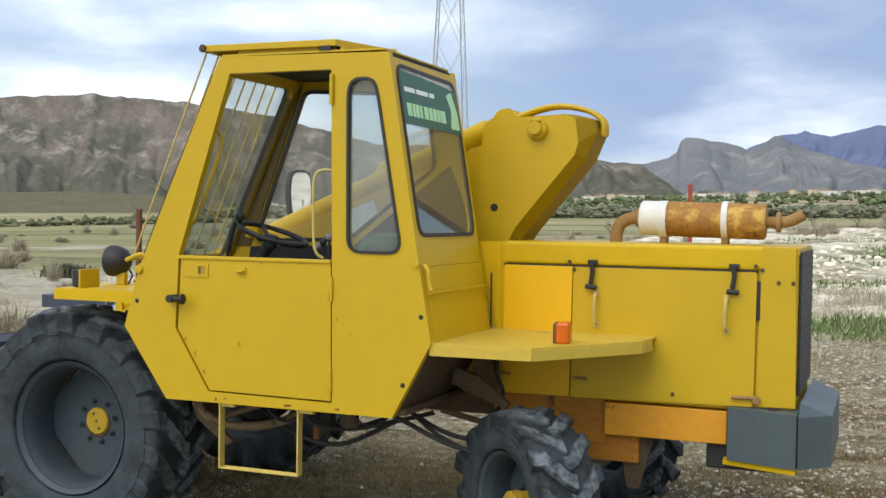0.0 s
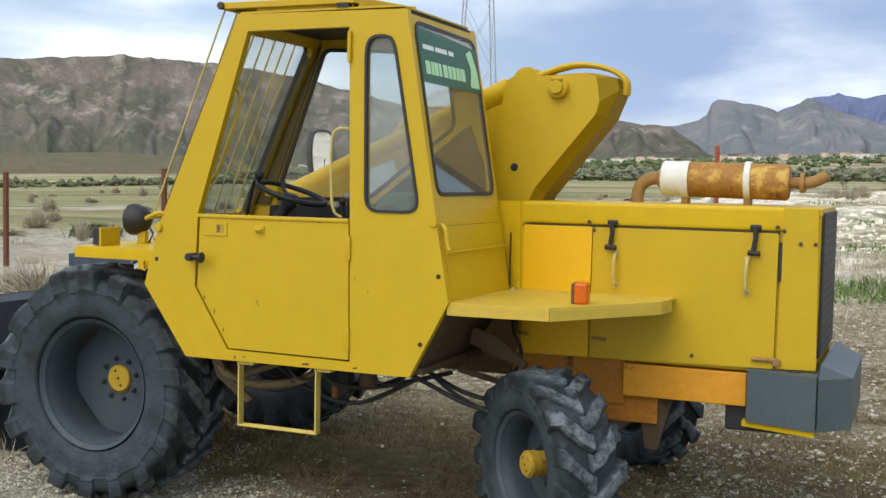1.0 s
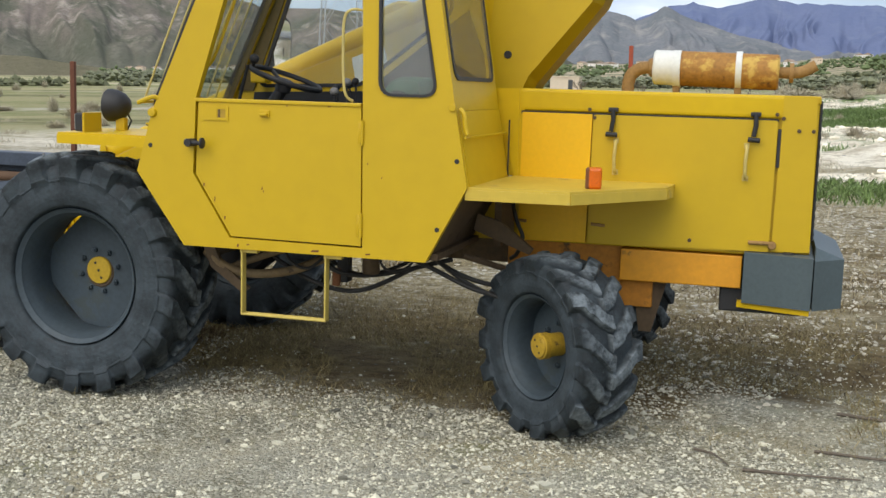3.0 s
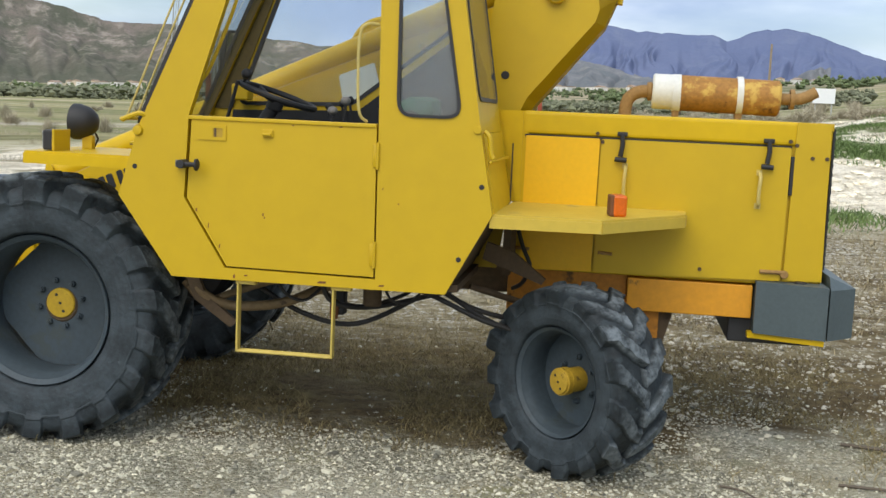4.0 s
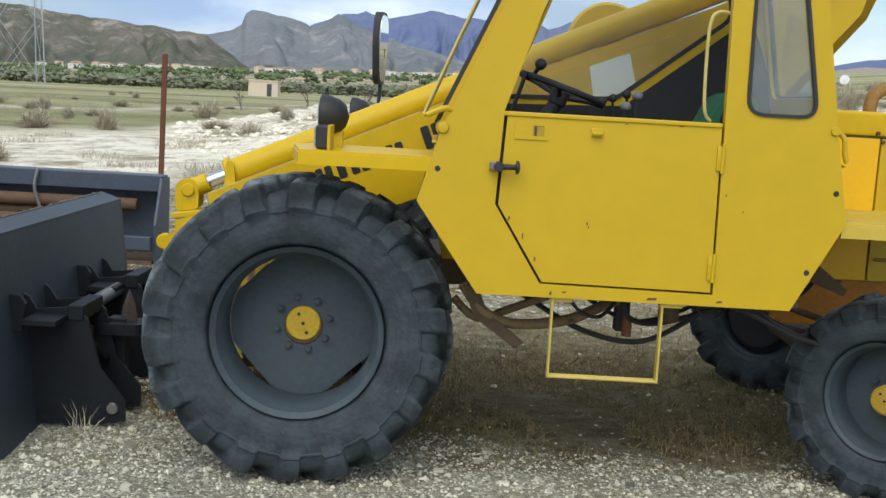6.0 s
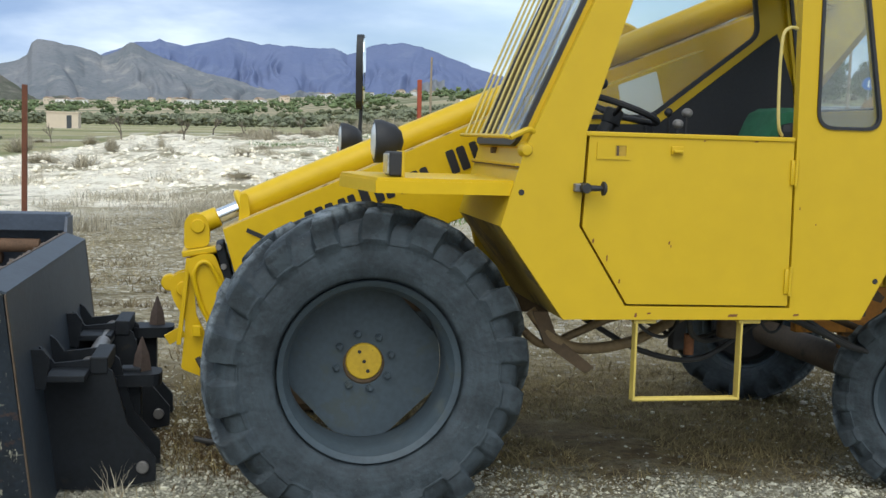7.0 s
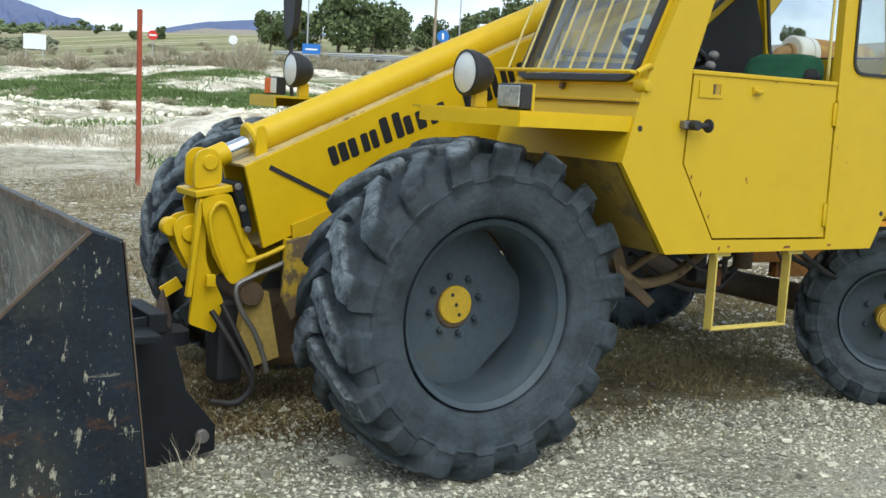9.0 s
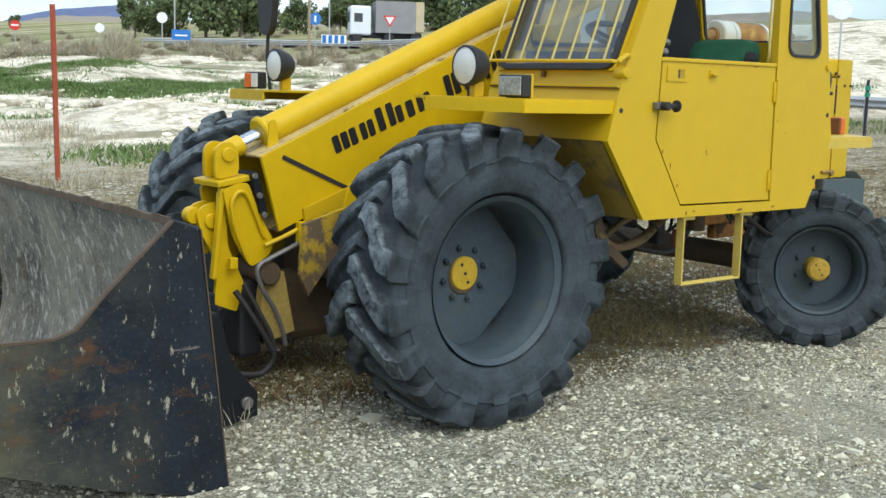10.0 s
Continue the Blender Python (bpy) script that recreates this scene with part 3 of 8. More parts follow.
    straw = mix(math_n("MULTIPLY", stones, ramp(tex(0.8), 0.38, 0.6)), straw, (0.64, 0.62, 0.57))
    # dry grass and earth, the machine's shade put into the dark colour
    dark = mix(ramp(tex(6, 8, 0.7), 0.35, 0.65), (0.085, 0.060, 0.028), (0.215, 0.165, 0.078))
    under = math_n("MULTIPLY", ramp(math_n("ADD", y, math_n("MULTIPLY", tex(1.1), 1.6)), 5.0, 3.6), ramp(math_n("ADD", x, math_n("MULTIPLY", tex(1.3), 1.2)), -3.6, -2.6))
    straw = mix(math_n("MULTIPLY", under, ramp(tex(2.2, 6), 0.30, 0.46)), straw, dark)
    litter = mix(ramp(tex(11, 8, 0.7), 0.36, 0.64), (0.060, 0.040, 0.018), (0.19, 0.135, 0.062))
    wob = math_n("ADD", math_n("MULTIPLY", math_n("SUBTRACT", tex(1.5, 6), 0.5), 2.2), math_n("ADD", ramp(x, 1.0, 1.9, 0.0, -0.75), ramp(x, -2.3, -1.3, -0.5, 0.0)))
    yd = math_n("ADD", y, wob)
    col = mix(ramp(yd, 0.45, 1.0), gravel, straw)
    # brown rotten litter in front of the axle
    lx, ly = math_n("MULTIPLY", math_n("ADD", x, 2.25), 1.5), math_n("MULTIPLY", math_n("ADD", y, -1.75), 1.1)
    lr = math_n("SQRT", math_n("ADD", math_n("MULTIPLY", lx, lx), math_n("MULTIPLY", ly, ly)), 0.0)
    lr = math_n("ADD", lr, math_n("MULTIPLY", math_n("SUBTRACT", tex(3.2, 7, 0.65), 0.5), 1.3))
    col = mix(ramp(lr, 1.02, 0.80), col, litter)
    # litter blotches darken the ground within the machine's footprint
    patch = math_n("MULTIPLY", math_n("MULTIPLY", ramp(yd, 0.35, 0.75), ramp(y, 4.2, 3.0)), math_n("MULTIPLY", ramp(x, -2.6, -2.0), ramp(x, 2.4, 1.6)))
    east = math_n("MULTIPLY", math_n("MULTIPLY", ramp(yd, 0.5, 0.9), ramp(y, 10.5, 7.0)), ramp(x, 0.9, 1.7))
    col = mix(math_n("MULTIPLY", east, ramp(tex(1.0, 9, 0.7, (0.7, 2.0, 1)), 0.49, 0.57, 0.0, 0.85)), col, litter)
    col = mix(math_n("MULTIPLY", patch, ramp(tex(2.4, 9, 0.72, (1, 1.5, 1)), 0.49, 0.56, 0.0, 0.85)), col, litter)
    # white limestone rubble with earth and shrubs between
    wob2 = math_n("MULTIPLY", math_n("SUBTRACT", tex(0.07, 6), 0.5), 34.0)
    y2 = math_n("ADD", y, wob2)
    white = mix(ramp(tex(1.5, 10, 0.8), 0.41, 0.53), (0.54, 0.46, 0.33), (0.93, 0.855, 0.70))
    white = mix(ramp(tex(0.24, 8, 0.68, (1, 1.4, 1)), 0.54, 0.60), white, (0.37, 0.325, 0.215))
    green = mix(ramp(tex(1.1, 8), 0.35, 0.65), (0.070, 0.125, 0.030), (0.20, 0.26, 0.09))
    ux, uy = math_n("ADD", x, 5.0), math_n("ADD", y, 3.7)
    far = math_n("SQRT", math_n("ADD", math_n("MULTIPLY", ux, ux), math_n("MULTIPLY", uy, uy)), 0.0)
    far = math_n("ADD", far, math_n("MULTIPLY", math_n("SUBTRACT", tex(0.16, 6), 0.5), 26.0))
    side = math_n("DIVIDE", ux, math_n("MAXIMUM", uy, 1.0))
    band = math_n("MULTIPLY", math_n("MULTIPLY", ramp(far, 35, 38), ramp(far, 51, 48)), math_n("MULTIPLY", ramp(side, 0.17, 0.27), ramp(side, 0.62, 0.50)))
    gm = math_n("MULTIPLY", ramp(tex(0.11, 7, 0.6, (1, 2.2, 1)), 0.53, 0.60), math_n("MULTIPLY", ramp(x, -4, 5), ramp(x, 30, 20)))
    gm = math_n("MAXIMUM", gm, math_n("MULTIPLY", band, ramp(tex(0.30, 8, 0.65), 0.47, 0.53)))
    white = mix(gm, white, green)
    west = ramp(math_n("ADD", x, math_n("MULTIPLY", y, 0.6)), -9, -1)
    pale = mix(ramp(tex(3.5, 9, 0.7), 0.42, 0.60), (0.32, 0.29, 0.20), (0.66, 0.61, 0.51))
    white = mix(west, pale, white)
    col = mix(ramp(y2, 12, 17), col, white)
    # fields
    field = mix(ramp(tex(0.020, 5, 0.5, (0.5, 4.5, 1)), 0.42, 0.56), (0.38, 0.34, 0.18), (0.21, 0.225, 0.095))
    field = mix(ramp(tex(0.9, 8), 0.42, 0.68), field, (0.34, 0.305, 0.17))
    # strips of scrub, green crop and bare soil along the field's terraces
    field = mix(ramp(tex(0.055, 5, 0.55, (0.10, 1, 1)), 0.54, 0.58, 0.0, 0.85), field, mix(ramp(tex(0.5, 8, 0.7), 0.4, 0.6), (0.115, 0.12, 0.05), (0.24, 0.235, 0.12)))
    field = mix(ramp(tex(0.041, 5, 0.55, (0.13, 1.1, 1)), 0.57, 0.60, 0.0, 0.9), field, mix(ramp(tex(0.4, 8, 0.7), 0.4, 0.6), (0.60, 0.53, 0.40), (0.40, 0.34, 0.22)))
    field = mix(ramp(tex(0.047, 4, 0.5, (0.08, 0.9, 1)), 0.40, 0.36, 0.0, 0.8), field, (0.20, 0.225, 0.075))
    bear = math_n("DIVIDE", x, math_n("MAXIMUM", y, 1.0))
    reach = math_n("ADD", math_n("ADD", ramp(bear, -1.0, -0.42, 24, 30), ramp(bear, -0.34, -0.18, 0, 22)), math_n("ADD", ramp(bear, -0.18, -0.10, 0, 40), ramp(bear, 0.02, 0.18, 0, -26)))
    out = math_n("SUBTRACT", math_n("ADD", y, math_n("MULTIPLY", wob2, 0.3)), reach)
    col = mix(ramp(out, -4, 3), col, field)
    # a pale cart track along the edge of the field
    track = math_n("MULTIPLY", ramp(out, 14, 16), ramp(out, 22, 20))
    col = mix(math_n("MULTIPLY", track, ramp(tex(0.12, 6), 0.45, 0.55)), col, (0.52, 0.47, 0.37))
    plain = mix(ramp(tex(0.006, 7, 0.6, (1, 4, 1)), 0.40, 0.60), (0.44, 0.355, 0.245), (0.14, 0.15, 0.075))
    col = mix(ramp(y, 330, 520), col, plain)
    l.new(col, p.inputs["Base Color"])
    p.inputs["Roughness"].default_value = 0.95
    p.inputs["Specular IOR Level"].default_value = 0.15
    bp = nd.new("ShaderNodeBump")
    bp.inputs["Strength"].default_value, bp.inputs["Distance"].default_value = 0.9, 0.03
    hgt = math_n("ADD", math_n("MULTIPLY", fine, 1.0), math_n("MULTIPLY", vor.outputs["Distance"], -0.55))
    l.new(hgt, bp.inputs["Height"])
    b2 = nd.new("ShaderNodeBump")
    b2.inputs["Strength"].default_value, b2.inputs["Distance"].default_value = 0.7, 0.35
    l.new(math_n("MULTIPLY", tex(1.7, 7, 0.65), ramp(y, 11, 18)), b2.inputs["Height"])
    l.new(b2.outputs[0], bp.inputs["Normal"])
    l.new(bp.outputs[0], p.inputs["Normal"])
    me.materials.append(m)
    return ob


ground = build_ground()


def knots(table, a):
    for (a0, e0), (a1, e1) in zip(table, table[1:]):
        if a0 <= a <= a1:
            f = (a - a0) / (a1 - a0)
            return e0 + (e1 - e0) * f
    return table[0][1] if a < table[0][0] else table[-1][1]


def ridge(name, label, table, dist, material, rough, seed, depth=0.17):
    """A range of hills: a crest at dist, with its heights by bearing, falling in gullied slopes to the plain in front."""
    cols, rows = 800, 56
    a0, a1 = table[0][0], table[-1][0]
    verts, faces = [], []
    for j in range(rows + 1):
        f = j / rows
        # slopes that steepen into a cliff under the crest
        rise = 0.80 * (f / 0.90) ** 1.35 if f < 0.90 else 0.80 + 0.20 * (f - 0.90) / 0.10
        env = math.sin(math.pi * min(1, f * 0.97)) ** 0.8
        for i in range(cols + 1):
            az = a0 + (a1 - a0) * i / cols
            e = knots(table, az)
            n = noise.fractal((az * 0.9, seed, 0), 1.0, 2.0, 6)
            crest = dist * math.tan(radians(e + n * 0.10 * rough))
            d = dist * (1 - depth * (1 - f))
            x, y = d * math.sin(radians(az)), d * math.cos(radians(az))
            base = terrain(x, y) - 6
            # spurs and gullies that run down the slope, branching as they fall
            s = radians(az) * dist
            s += 90 * noise.noise((s * 0.004, f * 1.7, seed)) + 26 * noise.noise((s * 0.017, f * 4.0, seed + 1))
            g = abs(noise.noise((s / 300, f * 0.5, seed + 3))) + 0.50 * abs(noise.noise((s / 110, f * 0.9, seed + 9))) + 0.22 * abs(noise.noise((s / 42, f * 1.6, seed + 5))) - 0.34
            g2 = noise.fractal((x * 0.012, y * 0.012, seed), 0.8, 2.0, 4)
            z = base + (max(crest, base) - base) * rise + (g * 0.062 + g2 * 0.0022) * rough * dist * env * (0.25 + 0.75 * (1 - f))
            verts.append((x, y, z))
    w = cols + 1
    for j in range(rows):
        for i in range(cols):
            faces.append((j * w + i, j * w + i + 1, (j + 1) * w + i + 1, (j + 1) * w + i))
    # the far side falls away again
    k = len(verts)
    for i in range(w):
        x, y, z = verts[rows * w + i]
        verts.append((x * 1.05, y * 1.05, terrain(x, y) - 20))
    for i in range(cols):
        faces.append((rows * w + i, rows * w + i + 1, k + i + 1, k + i))
    me = bpy.data.meshes.new(name)
    me.from_pydata(verts, [], faces)
    me.polygons.foreach_set("use_smooth", [True] * len(me.polygons))
    me.materials.append(material)
    return tagged(new(name, me), label, "mountain", kind="structure")


def hill_mat(name, low, high, rock, scale, speck=1.0):
    m = bpy.data.materials.new(name)
    m.use_nodes = True
    n, l = m.node_tree.nodes, m.node_tree.links
    p = n["Principled BSDF"]
    tc = n.new("ShaderNodeTexCoord")
    a, b = n.new("ShaderNodeTexNoise"), n.new("ShaderNodeTexNoise")
    mp = n.new("ShaderNodeMapping")
    # streaks down the slope: scrub and scree, with gully shading put into the colour
    mp.inputs["Scale"].default_value = (1, 1, 0.13)
    l.new(tc.outputs["Object"], mp.inputs["Vector"])
    for t, s in ((a, scale * 1.3), (b, scale * 3)):
        t.inputs["Scale"].default_value, t.inputs["Detail"].default_value, t.inputs["Roughness"].default_value = s, 9, 0.65
        l.new(mp.outputs["Vector"], t.inputs["Vector"])
    r1, r2 = n.new("ShaderNodeMapRange"), n.new("ShaderNodeMapRange")
    r1.inputs["From Min"].default_value, r1.inputs["From Max"].default_value = 0.40, 0.60
    r2.inputs["From Min"].default_value, r2.inputs["From Max"].default_value = 0.52, 0.68
    l.new(a.outputs["Fac"], r1.inputs["Value"])
    l.new(b.outputs["Fac"], r2.inputs["Value"])
    m1, m2 = n.new("ShaderNodeMixRGB"), n.new("ShaderNodeMixRGB")
    m1.inputs[1].default_value, m1.inputs[2].default_value = (*low, 1), (*high, 1)
    m2.inputs[2].default_value = (*rock, 1)
    l.new(r1.outputs[0], m1.inputs[0])
    l.new(m1.outputs[0], m2.inputs[1])
    l.new(r2.outputs[0], m2.inputs[0])
    sep, hz, veg = n.new("ShaderNodeSeparateXYZ"), n.new("ShaderNodeMapRange"), n.new("ShaderNodeMixRGB")
    l.new(tc.outputs["Object"], sep.inputs[0])
    hz.inputs["From Min"].default_value, hz.inputs["From Max"].default_value = 150, 60
    hz.inputs["To Max"].default_value = 0.75
    l.new(sep.outputs["Z"], hz.inputs["Value"])
    l.new(hz.outputs[0], veg.inputs[0])
    l.new(m2.outputs[0], veg.inputs[1])
    veg.inputs[2].default_value = (*low, 1)
    # shrubs as dark specks, pale scree as streaks
    c, r3, m3 = n.new("ShaderNodeTexNoise"), n.new("ShaderNodeMapRange"), n.new("ShaderNodeMixRGB")
    c.inputs["Scale"].default_value, c.inputs["Detail"].default_value, c.inputs["Roughness"].default_value = scale * 18, 6, 0.7
    l.new(tc.outputs["Object"], c.inputs["Vector"])
    r3.inputs["From Min"].default_value, r3.inputs["From Max"].default_value = 0.50, 0.64
    r3.inputs["To Max"].default_value = 0.42 * speck
    l.new(c.outputs["Fac"], r3.inputs["Value"])
    l.new(r3.outputs[0], m3.inputs[0])
    l.new(veg.outputs[0], m3.inputs[1])
    m3.inputs[2].default_value = (low[0] * 0.5, low[1] * 0.56, low[2] * 0.5, 1)
    l.new(m3.outputs[0], p.inputs["Base Color"])
    bp = n.new("ShaderNodeBump")
    bp.inputs["Strength"].default_value, bp.inputs["Distance"].default_value = 0.4 * speck, 40
    l.new(b.outputs["Fac"], bp.inputs["Height"])
    l.new(bp.outputs[0], p.inputs["Normal"])
    p.inputs["Roughness"].default_value = 1.0
    p.inputs["Specular IOR Level"].default_value = 0.0
    return m


BROWN_HILL = hill_mat("brown_hillside", (0.105, 0.110, 0.084), (0.195, 0.165, 0.145), (0.33, 0.29, 0.25), 0.007, 0.75)
# grey and blue ranges: distance haze is put into their base colours
HAZE_GREY_HILL = hill_mat("haze_grey_hillside", (0.160, 0.172, 0.184), (0.200, 0.205, 0.216), (0.28, 0.272, 0.262), 0.004, 0.7)
HAZE_BLUE_HILL = hill_mat("haze_blue_hillside", (0.128, 0.158, 0.262), (0.142, 0.170, 0.272), (0.16, 0.19, 0.285), 0.003, 0.25)
TAN_HILL = hill_mat("tan_foothill", (0.225, 0.205, 0.135), (0.335, 0.285, 0.200), (0.43, 0.365, 0.275), 0.030, 1.7)
PALE_HILL = hill_mat("pale_hillside", (0.34, 0.30, 0.25), (0.42, 0.36, 0.29), (0.22, 0.22, 0.17), 0.012)

ridge("backdrop_mountain_west", "brown rocky mountain ridge with gullied slopes", [(-80, 4.4), (-62, 5.1), (-50, 5.1), (-43.3, 5.35), (-39, 5.75), (-37.5, 5.6), (-34.7, 5.54),
      (-30, 4.9), (-25.5, 3.75), (-22, 3.65), (-14.3, 3.06), (-11.9, 2.85), (-10.6, 2.0), (-9.4, 0.9), (-8, 0.3), (-6, 0.1)], 3300, BROWN_HILL, 1.0, 2.3)
ridge("backdrop_foothill", "low tan foothill with dry terraces", [(-80, 0.4), (-62, 0.7), (-50, 0.9), (-43, 1.0), (-39.5, 1.12), (-36.5, 1.02), (-33, 0.6), (-28, 0.2)], 820, TAN_HILL, 0.32, 3.4, 0.35)
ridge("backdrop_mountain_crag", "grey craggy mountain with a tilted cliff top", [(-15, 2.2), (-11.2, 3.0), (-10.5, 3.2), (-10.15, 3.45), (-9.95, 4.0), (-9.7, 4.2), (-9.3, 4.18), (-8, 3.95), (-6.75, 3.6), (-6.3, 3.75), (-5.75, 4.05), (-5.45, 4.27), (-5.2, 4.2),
      (-4.9, 4.02), (-4.2, 3.75), (-2, 3.0), (1.5, 2.15), (6, 1.5), (10, 1.2)], 4000, HAZE_GREY_HILL, 0.8, 7.7)
ridge("backdrop_mountain_blue", "distant mountain range with a long crest, coloured haze blue", [(-7, 3.5), (-5.2, 4.2), (-4.5, 4.27), (-4.07, 4.46), (-3.8, 4.3), (-2.9, 4.18), (-2.2, 4.32), (-1.7, 4.45), (-0.8, 4.66), (0.3, 4.58), (0.85, 4.40), (1.2, 4.48), (1.95, 4.40),
      (3.3, 4.38), (4.4, 4.36), (5.1, 4.12), (5.7, 4.3), (6.3, 4.56), (6.9, 4.74), (7.2, 4.70), (7.7, 4.81), (8.2, 4.74), (9.0, 4.53), (9.3, 4.45), (10.5, 4.05), (12, 3.5), (13.3, 3.12), (14.3, 3.0), (15.2, 2.6), (16.6, 2.1), (19, 1.6)], 4550, HAZE_BLUE_HILL, 0.75, 4.1)
ridge("backdrop_hill_far_blue", "low hill on the horizon, coloured haze blue", [(16.5, 2.2), (18.5, 2.9), (20.3, 3.3), (21.8, 3.45), (23.2, 3.62), (24.5, 3.4), (27, 2.8), (30, 2.4)], 4300, HAZE_BLUE_HILL, 0.25, 9.1)
ridge("backdrop_hill_pale", "pale dry hills with scattered scrub", [(16, 1.6), (19, 2.7), (22, 3.0), (25, 2.9), (28, 3.2), (31, 3.6), (34, 3.7), (38, 3.2), (44, 3.4), (49, 3.8), (53, 4.0), (56, 4.15), (60, 3.6),
      (68, 3.9), (80, 3.4), (95, 3.0)], 1900, PALE_HILL, 0.35, 5.2, 0.35)


# ---- the loader ----
BASE = Vector((-0.5, 1.4, 0.0))
MID = 1.4  # the machine's centre line
loader = thing("telescopic_loader", "old yellow telescopic loader with open cab door window, parked on gravel", "loader", Matrix.Translation(BASE))


def lp(name, bm, material, parent=None, label="", smooth=False):
    """A part of the loader, written in the yard's axes."""
    ob = part(name, bm, material, parent or loader, label, smooth)
    if parent is None:
        ob.matrix_parent_inverse = Matrix.Translation(-BASE)
    return ob


def seam(bm, pts, w, y, t=0.006):
    """A thin raised strip along a line in a plane of constant y."""
    for (x0, z0), (x1, z1) in zip(pts, pts[1:]):
        d = Vector((x1 - x0, z1 - z0))
        n = Vector((-d.y, d.x)).normalized() * w / 2
        plate(bm, [(x0 + n.x, z0 + n.y), (x1 + n.x, z1 + n.y), (x1 - n.x, z1 - n.y), (x0 - n.x, z0 - n.y)], [], t, side_at(y))
    return bm


# cab near side
CAB_SIDE = [(-1.335, 1.33), (-1.047, 0.933), (0.346, 0.933), (0.558, 1.33), (0.487, 1.72), (0.300, 2.825), (-0.715, 2.835), (-1.24, 1.66)]
DOOR_OPEN = [(-0.990, 1.335), (-0.770, 0.992), (-0.002, 0.985), (-0.012, 1.735), (-0.030, 2.745), (-0.652, 2.742), (-0.972, 1.745)]
QWIN = rounded([(0.082, 1.790), (0.385, 1.790), (0.235, 2.640), (0.205, 2.690), (0.105, 2.690), (0.072, 2.640)], 0.075, 5)
cab_side = lp("cab_side", plate(B(), CAB_SIDE, [DOOR_OPEN, QWIN], 0.045, side_at(0.0)), YELLOW)
lp("window_seal", plate(B(), inset(QWIN, -0.009), [inset(QWIN, 0.006)], 0.022, side_at(-0.008)), SEAL, cab_side)
qg = lp("pane", plate(B(), inset(QWIN, 0.004), [], 0.006, side_at(0.012)), GLASS_QUARTER, cab_side)
qg.visible_shadow = False
# edge folds and bolt holes
for x, z, r in ((-1.25, 1.476, 0.013), (0.501, 1.464, 0.013), (0.405, 1.108, 0.013)):
    lp("bolt_hole", cyl(B(), (x, -0.003, z), (x, 0.01, z), r, 12), BLACK, cab_side)
for x, z, w, h in ((-0.27, 0.952, 0.05, 0.012), (-0.72, 0.953, 0.012, 0.02), (0.03, 0.955, 0.03, 0.01), (0.02, 1.43, 0.006, 0.012), (-0.66, 0.961, 0.02, 0.008), (0.1, 1.36, 0.006, 0.01)):
    lp("paint_chip", plate(B(), rounded([(x - w / 2, z - h / 2), (x + w * 0.4, z - h * 0.4), (x + w / 2, z + h / 2), (x - w * 0.3, z + h * 0.4)], min(w, h) * 0.3, 2), [], 0.003, side_at(-0.0015)), RUST_DARK, cab_side)

# door: the lower panel in the opening, with its own frame, hinges, latch and handle pocket
DOOR = [(-0.975, 1.332), (-0.762, 1.001), (-0.012, 0.995), (-0.022, 1.727), (-0.958, 1.727)]
door = lp("door", plate(B(), DOOR, [], 0.035, side_at(0.004)), YELLOW)
bm = B()
seam(bm, [(-0.972, 1.745), (-0.988, 1.333), (-0.770, 0.990)], 0.05, 0.047, 0.01)
lp("door_jamb", bm, BROWN_FRAME, cab_side)
lp("hinge_jamb", seam(B(), [(-0.006, 0.985), (-0.016, 1.73)], 0.06, 0.047, 0.01), BROWN_FRAME, cab_side)
for x, z, w, h in ((-0.925, 1.275, 0.010, 0.02), (-0.58, 1.27, 0.008, 0.016), (-0.572, 1.255, 0.006, 0.012), (-0.80, 1.10, 0.008, 0.02), (-0.44, 1.715, 0.012, 0.006), (-0.20, 1.718, 0.02, 0.005), (-0.86, 1.20, 0.006, 0.03)):
    lp("paint_chip", plate(B(), rounded([(x - w / 2, z - h / 2), (x + w * 0.4, z - h * 0.4), (x + w / 2, z + h / 2), (x - w * 0.3, z + h * 0.4)], min(w, h) * 0.3, 2), [], 0.003, side_at(0.0025)), RUST_DARK, door)
bm = B()
box(bm, -0.975, -0.022, -0.004, 0.045, 1.722, 1.742, 0.004)
lp("door_top_rail", bm, YELLOW, door)
bm = B()
plate(bm, [(-0.925, 1.625), (-0.778, 1.625), (-0.778, 1.697), (-0.925, 1.697)], [[(-0.845, 1.640), (-0.795, 1.640), (-0.795, 1.685), (-0.845, 1.685)]], 0.006, side_at(-0.002))
lp("handle_plate", bm, YELLOW, door)
# nearly flush plate in darker ochre, the recess's shade put into its colour
lp("handle_pocket", boxm(-0.846, -0.794, 0.001, 0.0035, 1.639, 1.686), HUB_OCHRE, door)
lp("pocket_slit", boxm(-0.838, -0.828, -0.0015, 0.001, 1.642, 1.684), BROWN_FRAME, door)
bm = B()
box(bm, -0.592, -0.538, -0.006, 0.004, 1.652, 1.688, 0.002)
box(bm, -0.588, -0.545, -0.026, -0.006, 1.660, 1.672, 0.003)
lp("lock", bm, YELLOW, door)
bm = B()
cyl(bm, (-0.985, -0.055, 1.502), (-0.935, -0.055, 1.502), 0.013)
cyl(bm, (-0.985, 0.0, 1.502), (-0.985, -0.075, 1.502), 0.022, 14)
lathe(bm, [(0, 0), (0, 0.018), (0.008, 0.030), (0.016, 0.030), (0.020, 0.012), (0.045, 0.012), (0.045, 0)], 18, Matrix.Translation((-0.895, -0.055, 1.502)) @ Matrix.Rotation(radians(90), 4, "Z"))
lp("latch_handle", bm, BLACK, door, "black rubber door latch", True)
